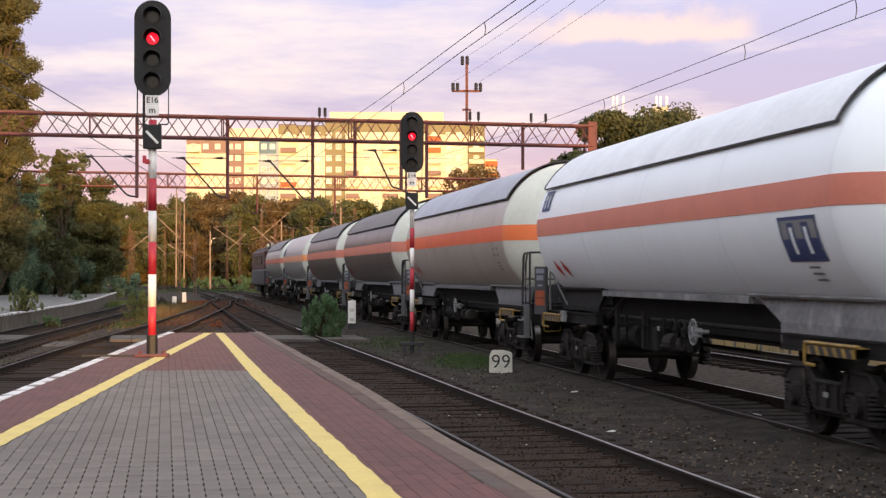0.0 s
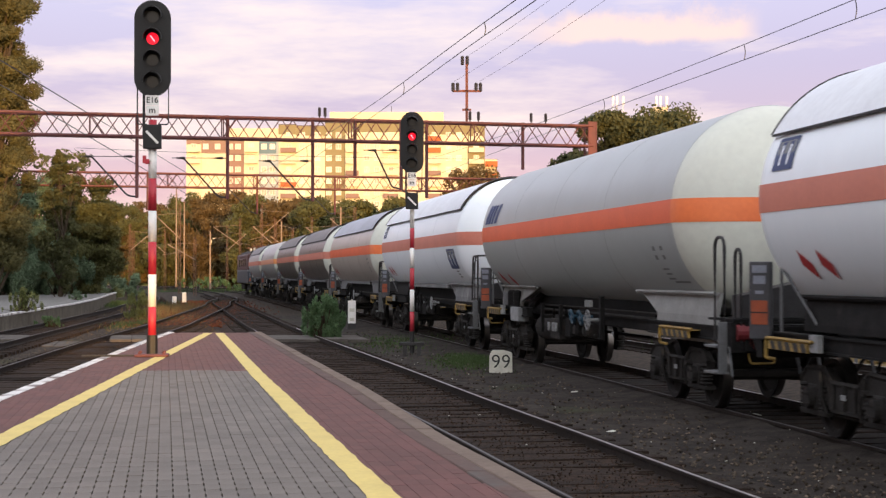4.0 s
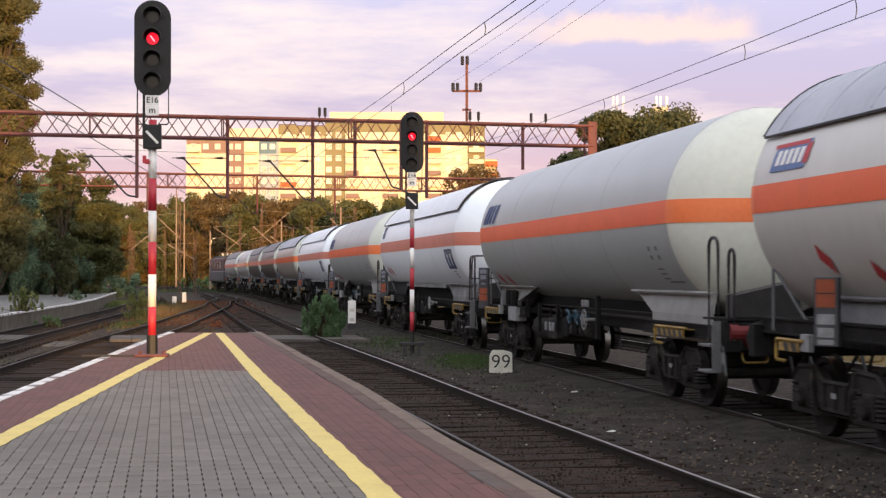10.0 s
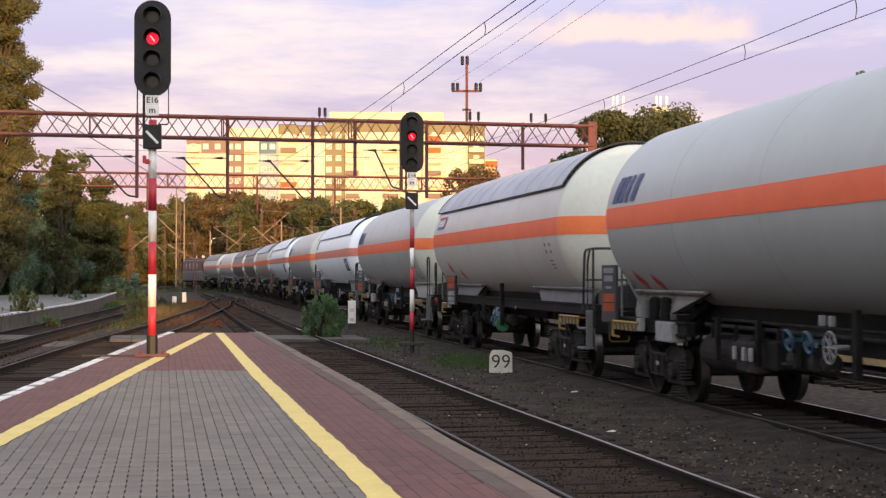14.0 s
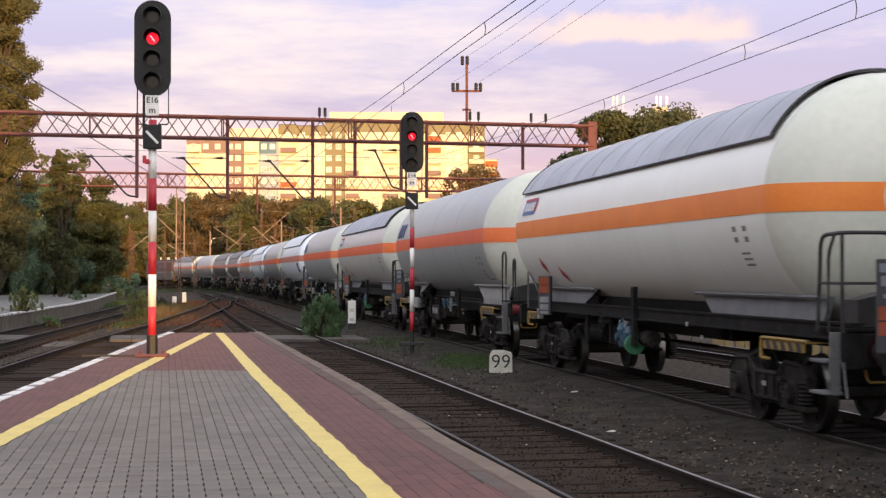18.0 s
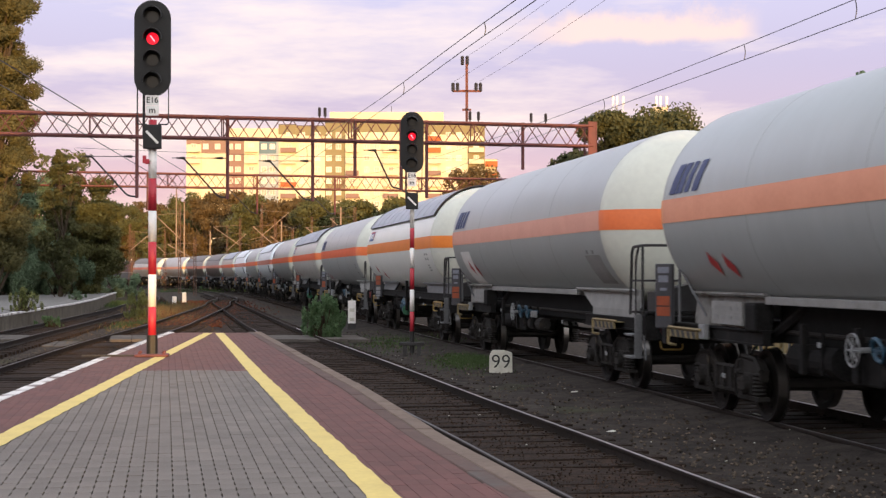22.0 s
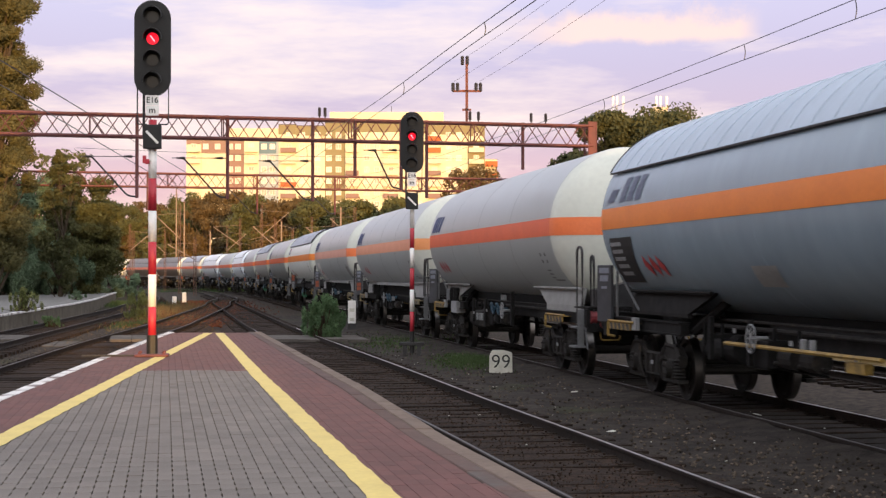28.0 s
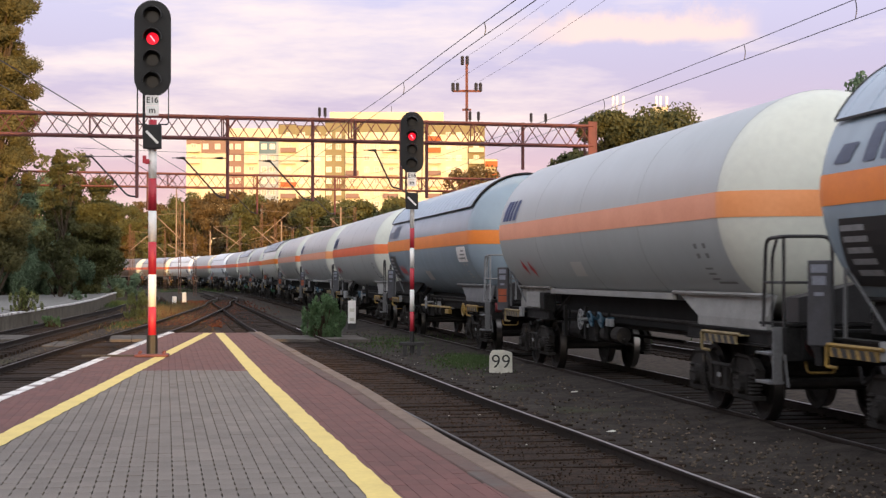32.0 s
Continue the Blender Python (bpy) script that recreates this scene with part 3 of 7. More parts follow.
def platform():
    t = thing("platform", "island platform of grey and red concrete pavers with yellow safety lines", "platform", kind="structure")
    ys = [-30, 3] + [v * 1.0 for v in range(4, 37)] + [37.6]
    vs, fs = [], []
    for y in ys:
        vs += [(edge_x(PL, y), y, -0.35), (edge_x(PL, y), y, PZ - 0.045), (edge_x(PR, y), y, PZ - 0.045), (edge_x(PR, y), y, -0.35)]
    for i in range(len(ys) - 1):
        for k in range(3):
            fs.append((4 * i + k, 4 * i + 4 + k, 4 * i + 5 + k, 4 * i + 1 + k))
    fs += [(0, 1, 2, 3), tuple(4 * (len(ys) - 1) + k for k in (3, 2, 1, 0))]
    data_ob("base", vs, fs, M["joint"], t, "sand bed and concrete body of the platform")
    # edge slabs
    rnd = random.Random(3)
    for line, sgn, widths, mats in ((PR, -1, (0.14, 0.155), ("concrete", "concrete_dull")), (PL, 1, (0.125,), ("white_edge",))):
        off = 0.0
        for w, mn in zip(widths, mats):
            y = -12.0
            while y < 37.5:
                y2 = min(y + 1.0, 37.58)
                bm = B()
                a, b = edge_x(line, y + 0.004), edge_x(line, y2 - 0.004)
                o0, o1 = off - (0.03 if off == 0 else 0), off + w - 0.006
                dz = rnd.uniform(-0.004, 0.004)
                q = [(a + sgn * o0, y + 0.004), (b + sgn * o0, y2 - 0.004), (b + sgn * o1, y2 - 0.004), (a + sgn * o1, y + 0.004)]
                lo = [bm.verts.new((*p, PZ - 0.10)) for p in q]
                hi = [bm.verts.new((*p, PZ + 0.0075 + dz)) for p in q]
                bm.faces.new(lo)
                bm.faces.new(hi)
                for k in range(4):
                    bm.faces.new((lo[k], lo[(k + 1) % 4], hi[(k + 1) % 4], hi[k]))
                bmesh.ops.recalc_face_normals(bm, faces=bm.faces)
                bmesh.ops.bevel(bm, geom=[e for e in bm.edges if all(v.co.z > PZ - 0.05 for v in e.verts)], offset=0.008, segments=1, affect="EDGES")
                part("edge_slab", bm, M[mn], t)
                y = y2
            off += w
    # pavers: clipped rectangles, columns staggered
    W, Lg, c, d, g = 0.1, 0.265, 0.0047, 0.07, 0.0003
    e = 0.0002
    A, D, a0, a1 = W / 2 - g, Lg / 2 - e, Lg / 2 - d, Lg / 2 - d - 0.004
    # notched corners leave slots between the columns
    oct_ = [(c - A, -D), (A - c, -D), (A - c, -a0), (A, -a1), (A, a1), (A - c, a0), (A - c, D), (c - A, D), (c - A, a0), (-A, a1), (-A, -a1), (c - A, -a0)]
    K = len(oct_)

    def paver_mesh(z):
        v = [(x, y, z - 0.05) for x, y in oct_] + [(x, y, z - 0.004) for x, y in oct_] + [(x * 0.985, y * 0.999, z) for x, y in oct_]
        f = []
        for k in range(K):
            l = (k + 1) % K
            f += [(k, l, K + l, K + k), (K + k, K + l, 2 * K + l, 2 * K + k)]
        f.append(tuple(range(2 * K, 3 * K)))
        return v, f

    pv, pf = paver_mesh(0)
    # the red pavers close up tighter
    rv = [(math.copysign(max(abs(x), A - 0.0019), x), y, z) if abs(abs(x) - (A - c)) < 0.0015 else (x, y, z) for x, y, z in pv]
    one = bpy.data.meshes.new("paver")
    one.from_pydata(pv, [], pf)
    one.materials.append(M["paver_grey_one"])
    bags = {"grey": ([], []), "red": ([], []), "pale": ([], [])}
    count = 0
    for i in range(-120, 120):
        for j in range(-50, 165):
            p = SIDE * (i * W) + AXIS * (j * Lg)
            x, y = p.x, p.y
            if not -11.9 < y < 37.3:
                continue
            l, r = edge_x(PL, y) + 0.09, edge_x(PR, y) - 0.255
            if not l < x < r:
                continue
            yl, yr = edge_x(YL, y), edge_x(YR, y)
            grey = yl < x < yr and y < 22.6
            dz = rnd.uniform(-0.0008, 0.0008)
            m = Matrix(((SIDE.x, AXIS.x, 0, x), (SIDE.y, AXIS.y, 0, y), (0, 0, 1, PZ + dz), (0, 0, 0, 1)))
            if grey and count < 290 and 9.6 < y < 11.6:
                ob = new("paver", one)
                ob.parent, ob.matrix_basis = t, m
                count += 1
                continue
            V, Fc = bags["grey" if grey else "red"]
            b = len(V)
            V += [tuple(m @ Vector(q)) for q in (pv if grey else rv)]
            Fc += [tuple(b + k for k in q) for q in pf]
    for key, mn, lab in (("grey", "paver_grey", "grey concrete pavers"), ("red", "paver_red", "dull red concrete pavers")):
        tagged(data_ob("pavers", *bags[key], M[mn], t, lab), kind="stuff")
    # yellow lines with worn, uneven edges
    for line, w in ((YL, 0.2), (YR, 0.205)):
        vs, fs = [], []
        n = 280
        for k in range(n + 1):
            y = -12.0 + (36.9 + 12.0) * k / n
            x = edge_x(line, y)
            vs += [(x - w / 2 + rnd.uniform(-0.009, 0.009), y, PZ + 0.0062), (x + w / 2 + rnd.uniform(-0.009, 0.009), y, PZ + 0.0062)]
        for k in range(n):
            fs.append((2 * k, 2 * k + 1, 2 * k + 3, 2 * k + 2))
        data_ob("safety_line", vs, fs, M["yellow"], t, "worn yellow painted safety line")
    return t


def crossing():
    t = thing("crossing_path", "grey service crossing of concrete slabs over the tracks", "crossing", kind="structure")
    rnd = random.Random(5)
    y0, y1 = 45.6, 48.8
    for a, b in ((-19.5, -13.92), (-13.74, -12.42), (-12.24, -10.1), (-9.92, -8.62), (-8.44, -5.32), (-5.14, -3.84), (-3.66, -2.4)):
        n = max(1, round((b - a) / 0.66))
        top = -0.045 if b - a < 1.4 else -0.235
        for k in range(n):
            u, v = a + (b - a) * k / n + 0.008, a + (b - a) * (k + 1) / n - 0.008
            bm = box(B(), u, v, y0, y1, -0.3, top + rnd.uniform(-0.008, 0.008), 0.01)
            for q in bm.verts:
                q.co.x += -0.19 * (q.co.y - 47.2)
            part("slab", bm, M["asphalt"], t)
    return t


def left_platform():
    edge = spline([(-11.8, 20), (-13.7, 40), (-15.4, 55.6), (-16.9, 68.5), (-19.4, 87.2), (-25.6, 123.8)], 1.2)
    t = thing("side_platform", "weathered concrete side platform with a pale worn edge", "platform", kind="structure")
    v, f = sweep(edge, [(0, -0.4), (0, 0.36), (-12, 0.36), (-12, -0.4)])
    data_ob("platform_body", v, f, M["old_concrete"], t, "grey weathered concrete body")
    v, f = sweep(edge, [(0.004, -0.4), (0.004, 0.355), (0.03, 0.355), (0.03, -0.4)])
    data_ob("retaining_wall", v, f, M["wall_dark"], t, "dark stained retaining wall")
    rnd = random.Random(8)
    for a, b in zip(edge, edge[1:]):
        v, f = sweep([a.lerp(b, 0.01), b.lerp(a, 0.01)], [(0.06, 0.362), (0.06, 0.42), (-0.40, 0.42), (-0.40, 0.362)], rnd.uniform(-0.012, 0.012))
        f += [(0, 1, 2, 3), (7, 6, 5, 4)]
        slab = data_ob("edge_slab", v, f, M["old_concrete"], t)
        v, f = sweep([a.lerp(b, 0.015), b.lerp(a, 0.015)], [(0.064, 0.365), (0.064, 0.4345), (-0.10, 0.4345), (-0.10, 0.365)])
        f += [(0, 1, 2, 3), (7, 6, 5, 4)]
        data_ob("painted_edge", v, f, M["white_edge"], slab, "worn white painted edge")
    return t


# ---------- signals ----------
def signal(at, head_w, pole_h, stripes, first_red, with_base, label):
    """A four-lamp colour-light signal; pole_h is the height of the head's lower end."""
    t = thing("railway_signal", label, "railway signal", at, "light signals")
    r = 0.068 if with_base else 0.055
    hh = head_w * 2.66
    if with_base:
        bm = B()
        box(bm, -0.28, 0.28, -0.24, 0.24, 0.0, 0.05, 0.02)
        for k in range(4):
            rod(bm, (-0.2 + 0.4 * (k % 2), -0.17 + 0.34 * (k // 2), 0.04), (-0.2 + 0.4 * (k % 2), -0.17 + 0.34 * (k // 2), 0.09), 0.025, 8)
        part("base_plate", bm, M["steel_red"], t, "rusty bolted base plate")
    else:
        bm = B()
        box(bm, -0.3, 0.3, -0.12, 0.12, 0.19, 0.27, 0.01)
        for sx in (-0.17, 0.17):
            box(bm, sx - 0.05, sx + 0.05, -0.1, 0.1, -0.25, 0.19)
        part("base_plate", bm, M["steel_dark"], t, "dark steel footing frame")
    bm = B()
    rod(bm, (0, 0, 0), (0, 0, stripes[0]), r * (1.35 if with_base else 1.05), 16)
    for k in range(2 if with_base else 0):
        box(bm, -0.02 + 0.05 * k, 0.005 + 0.05 * k, -r * 1.45, -r * 1.2, 0.02, stripes[0] - 0.02)
    part("pole_foot", bm, M["black"], t, "black pole foot")
    red = first_red
    for a, b in zip(stripes, stripes[1:]):
        bm = rod(B(), (0, 0, a), (0, 0, b), r, 16)
        part("pole_section", bm, M["red"] if red else M["white"], t, "red pole section" if red else "white pole section", True)
        red = not red
    if with_base:
        bm = box(B(), -1.15, -0.2, -0.05, 0.03, 0.008, 0.035, 0.006)
        part("cable_strip", bm, M["black"], t, "dark strip lying across the paving")
        bm = box(B(), -0.125, -0.05, -0.1, -0.02, pole_h - 1.12, pole_h - 1.04, 0.01)
        box(bm, -0.16, -0.10, -0.09, -0.04, pole_h - 1.11, pole_h - 0.98, 0.01)
        part("clamp", bm, M["red"], t, "small red clamp on the pole")
    # plates below the head
    zb = pole_h + 0.02
    bm = box(B(), -0.108, 0.108, -0.135, -0.12, zb - 0.17, zb + 0.0, 0.004)
    p = part("name_plate", bm, M["white"], t, "white plate lettered E16")
    words("E16", 0.135, M["black"], p, pose(0, -0.138, zb - 0.085, 90, 0, 0))
    bm = box(B(), -0.108, 0.108, -0.135, -0.12, zb - 0.34, zb - 0.176, 0.004)
    p = part("name_plate", bm, M["white"], t, "small white plate lettered m")
    words("m", 0.15, M["black"], p, pose(0, -0.138, zb - 0.25, 90, 0, 0))
    zr = zb - 0.49
    bm = box(B(), -0.15, 0.15, -0.16, 0.0, zr - 0.4, zr, 0.015)
    p = part("repeater_box", bm, M["signal_black"], t, "black indicator box with a white slanting bar")
    bm = box(B(), -0.02, 0.02, -0.172, -0.162, -0.14, 0.14, 0, None)
    bmesh.ops.transform(bm, matrix=Matrix.Translation((0, 0, zr - 0.21)) @ Matrix.Rotation(radians(-45), 4, "Y"), verts=bm.verts)
    part("bar", bm, M["white"], p, "white slanting bar")
    # head
    zb = pole_h
    bm = B()
    rr = head_w / 2
    n = 14
    outl = [(rr * math.cos(math.pi * k / n), hh - rr + rr * math.sin(math.pi * k / n)) for k in range(n + 1)] + [(-rr * math.cos(math.pi * k / n), rr - rr * math.sin(math.pi * k / n)) for k in range(n + 1)]
    fr = [bm.verts.new((x, -0.10, zb + z_)) for x, z_ in outl]
    bk = [bm.verts.new((x, -0.07, zb + z_)) for x, z_ in outl]
    bm.faces.new(fr[::-1])
    bm.faces.new(bk)
    for k in range(len(outl)):
        l = (k + 1) % len(outl)
        bm.faces.new((fr[k], fr[l], bk[l], bk[k]))
    box(bm, -rr * 0.72, rr * 0.72, -0.07, 0.2, zb + 0.12, zb + hh - 0.12, 0.03)
    head = part("signal_head", bm, M["signal_black"], t, "black oval back board")
    step = hh * 0.225
    for k in range(4):
        zc = zb + hh * 0.86 - step * k - 0.02
        bm = B()
        rad = head_w * 0.25
        for a, b, in zip(range(0, 12), range(1, 13)):
            a0, a1 = radians(-12 + 204 * a / 12), radians(-12 + 204 * b / 12)
            depth = 0.27
            q = [(rad * math.cos(a0), -0.1, zc + rad * math.sin(a0)), (rad * math.cos(a1), -0.1, zc + rad * math.sin(a1)), (rad * math.cos(a1), -0.1 - depth, zc + rad * math.sin(a1) - 0.045), (rad * math.cos(a0), -0.1 - depth, zc + rad * math.sin(a0) - 0.045)]
            bm.faces.new([bm.verts.new(p_) for p_ in q])
        bmesh.ops.remove_doubles(bm, verts=bm.verts, dist=1e-4)
        bmesh.ops.solidify(bm, geom=bm.faces[:], thickness=0.006)
        part("lamp_hood", bm, M["black"], head, "black lamp hood")
        bm = rod(B(), (0, -0.101, zc - 0.035), (0, -0.115, zc - 0.035), rad * 0.66, 20)
        part("lens", bm, M["lamp_red"] if k == 1 else M["lens"], head, "lit red lens" if k == 1 else "dark lens")
        if k == 1:
            bm = box(B(), -0.012, 0.012, -0.121, -0.117, -rad * 0.4, rad * 0.4)
            bmesh.ops.transform(bm, matrix=Matrix.Translation((0, 0, zc - 0.035)) @ Matrix.Rotation(radians(-35), 4, "Y"), verts=bm.verts)
            part("lens_streak", bm, M["lamp_streak"], head, "bright slanting lens streak")
    # hoops behind
    bm = B()
    for sx in (-1, 1):
        tube(bm, bent([(sx * 0.1, 0.02, zb - 0.45), (sx * rr * 0.85, 0.05, zb - 0.45), (sx * rr * 0.85, 0.05, zb + 0.3)], 0.05), 0.012)
    rod(bm, (-0.15, 0.06, zb - 0.7), (-0.15, 0.06, zb + 0.5), 0.022, 8)
    part("bracket", bm, M["steel_dark"], t, "thin steel brackets")
    return t


def signals():
    signal(pose(-4.85, 26.4, PZ, 0, 0, 7), 0.605, 4.33, (0.36, 0.83, 1.37, 1.91, 2.43, 2.97, 3.48, 3.95), True, True, "tall four-lamp railway signal showing red on a red and white pole")
    signal(pose(-0.75, 38.4, -0.09, 0, 0, 0), 0.56, 4.36, (0.53, 1.01, 1.54, 2.06, 2.55, 3.03, 3.9), True, False, "four-lamp railway signal showing red beside the tracks")


def distance_sign(at):
    t = thing("distance_post", "weathered cream post sign with black number 99", "sign", at)
    bm = B()
    w, h = 0.237, 0.525
    o = [(-w, 0), (w, 0), (w * 0.97, h * 0.9), (w * 0.25, h), (-w * 0.75, h), (-w * 0.97, h * 0.82)]
    a = [bm.verts.new((x, -0.06, z)) for x, z in o]
    b = [bm.verts.new((x * 0.97, 0.08, z)) for x, z in o]
    bm.faces.new(a[::-1])
    bm.faces.new(b)
    for k in range(len(o)):
        l = (k + 1) % len(o)
        bm.faces.new((a[k], a[l], b[l], b[k]))
    bmesh.ops.recalc_face_normals(bm, faces=bm.faces)
    bmesh.ops.bevel(bm, geom=bm.edges[:], offset=0.012, segments=2, affect="EDGES")
    p = part("stone", bm, M["sign"], t)
    words("9", 0.39, M["black"], p, pose(-0.098, -0.0635, 0.285, 90, 0, 0), weight=-0.004)
    words("9", 0.39, M["black"], p, pose(0.104, -0.0635, 0.285, 90, 0, 0), weight=-0.004)
    return t


def marker(at, w, h, label, mt="white", cap=True):
    t = thing("marker_post", label, "marker post", at, "small track markers")
    z0 = 0.24 if cap else 0.0
    part("post", box(B(), -w / 2, w / 2, -0.06, 0.06, z0, h, 0.012), M[mt], t)
    if cap:
        part("foot", box(B(), -w * 0.55, w * 0.55, -0.09, 0.09, 0.0, z0, 0.015), M["steel_dark"], t, "dark foot")
    if cap:
        bm = B()
        rod(bm, (0, 0, h), (0, 0, h + 0.05), 0.03, 8)
        part("cap", bm, M["sign"], t, "small pale cap")
        for z in (0.3, 0.62):
            part("plate", box(B(), -w * 0.3, w * 0.3, -0.075, -0.06, h * z, h * z + 0.12, 0.004), M["sign"], t, "small pale plate")
    return t


# ---------- overhead line ----------
def gantry(a, b, top, depth, posts, label, mast_ends=(1,), braces=0.62, insul=()):
    """A lattice portal between plan points a and b."""
    A, Bv = Vector((*a, 0)), Vector((*b, 0))
    d = (Bv - A).normalized()
    nrm = Vector((-d.y, d.x, 0))
    Lg = (Bv - A).length
    t = thing("line_gantry", label, "gantry", kind="")
    up = Vector((0, 0, 1))
    hw = 0.33

    def P(u, side, z):
        return A + d * u + nrm * (hw * side) + up * z
    for side in (-1, 1):
        for z in (top, top - depth):
            bm = B()
            p0, p1 = P(0, side, z), P(Lg, side, z)
            rod(bm, p0, p1, 0.06, 6)
            part("chord", bm, M["steel_red"], t)
        bm = B()
        n = int(Lg / braces)
        for k in range(n):
            u0, u1 = Lg * k / n, Lg * (k + 1) / n
            if (k + (side > 0)) % 2:
                rod(bm, P(u0, side, top), P(u1, side, top - depth), 0.024, 5)
            else:
                rod(bm, P(u0, side, top - depth), P(u1, side, top), 0.024, 5)
            if k % 9 == 0:
                rod(bm, P(u0, side, top), P(u0, side, top - depth), 0.03, 5)
                rod(bm, P(u0, side, top - depth), P(u1, side, top), 0.024, 5)
                rod(bm, P(u0, side, top), P(u1, side, top - depth), 0.024, 5)
        part("lattice", bm, M["steel_red"], t, "zigzag lattice bars")
    for u, low, arm in posts:
        bm = B()
        p = A + d * u
        rod(bm, p + up * (top + 0.1), p + up * low, 0.075, 8)
        dp = part("drop_post", bm, M["steel_red"], t)
        if arm:
            bm = B()
            q0, q1 = p + up * (low + 0.05), p - d * 0.4 + up * (low + 0.1)
            q2 = p - d * arm + up * (low + 1.75)
            tube(bm, bent([q0, q1, q2], 0.15), 0.04)
            rod(bm, p + up * (low + 1.78), q2 - d * 0.5, 0.018, 5)
            part("bracket_arm", bm, M["steel_dark"], dp, "slanting bracket arm")
            for q in (q2, p - d * 0.25 + up * (low + 1.78)):
                bm = B()
                for k in range(4):
                    bmesh.ops.create_uvsphere(bm, u_segments=8, v_segments=5, radius=0.07 - 0.008 * k, matrix=Matrix.Translation(q - d * (0.09 * k)))
                part("insulator", bm, M["insulator"], dp, "brown ribbed insulator")
    for u in insul:
        bm = B()
        p = A + d * u
        rod(bm, p + up * top, p + up * (top + 0.18), 0.03, 6)
        for k in range(4):
            bmesh.ops.create_uvsphere(bm, u_segments=8, v_segments=5, radius=0.075, matrix=Matrix.Translation(p + up * (top + 0.22 + 0.09 * k)))
        part("insulator", bm, M["insulator"], t, "brown ribbed insulator")
    for e in mast_ends:
        bm = B()
        p = A if e == 0 else Bv
        for sx in (-1, 1):
            for sy in (-1, 1):
                rod(bm, p + d * (0.17 * sx) + nrm * (0.3 * sy) - up * 0.4, p + d * (0.17 * sx) + nrm * (0.3 * sy) + up * (top + 0.15), 0.05, 6)
        for k in range(int(top / 0.7)):
            for sx in (-1, 1):
                s = 1 if k % 2 else -1
                rod(bm, p + d * (0.17 * sx) + nrm * (0.3 * s) + up * (0.7 * k), p + d * (0.17 * sx) - nrm * (0.3 * s) + up * (0.7 * k + 0.7), 0.02, 5)
        plate = [p + d * (0.21 * sx) - nrm * 0.335 + up * z for sx, z in ((-1, -0.3), (1, -0.3), (1, top + 0.2), (-1, top + 0.2))]
        bm.faces.new([bm.verts.new(v) for v in plate])
        part("mast", bm, M["steel_red"], t, "rust-red lattice mast")
    return t, A, d


def feeder_post(t, p, z0, h):
    up = Vector((0, 0, 1))
    bm = B()
    for sx in (-0.06, 0.06):
        box(bm, p.x + sx * 0.6 - 0.025, p.x + sx * 0.6 + 0.025, p.y - 0.05, p.y + 0.05, z0, z0 + h)
    box(bm, p.x - 0.04, p.x + 0.04, p.y - 0.02, p.y + 0.02, z0, z0 + h * 0.96)
    box(bm, p.x - 0.62, p.x + 0.62, p.y - 0.05, p.y + 0.05, z0 + h * 0.49, z0 + h * 0.525)
    box(bm, p.x - 0.2, p.x + 0.2, p.y - 0.05, p.y + 0.05, z0 + h * 0.2, z0 + h * 0.23)
    part("feeder_post", bm, M["steel_red"], t, "slim twin-bar feeder post with a cross arm")
    for dx, dz in ((-0.62, 0.52), (-0.42, 0.52), (0.42, 0.52), (0.62, 0.52), (-0.2, 0.94), (0.02, 0.94)):
        bm = B()
        for k in range(4):
            bmesh.ops.create_uvsphere(bm, u_segments=8, v_segments=5, radius=0.085, matrix=Matrix.Translation(p + Vector((dx, 0, z0 + h * dz + 0.09 * k))))
        part("insulator", bm, M["insulator"], t, "brown ribbed insulator")


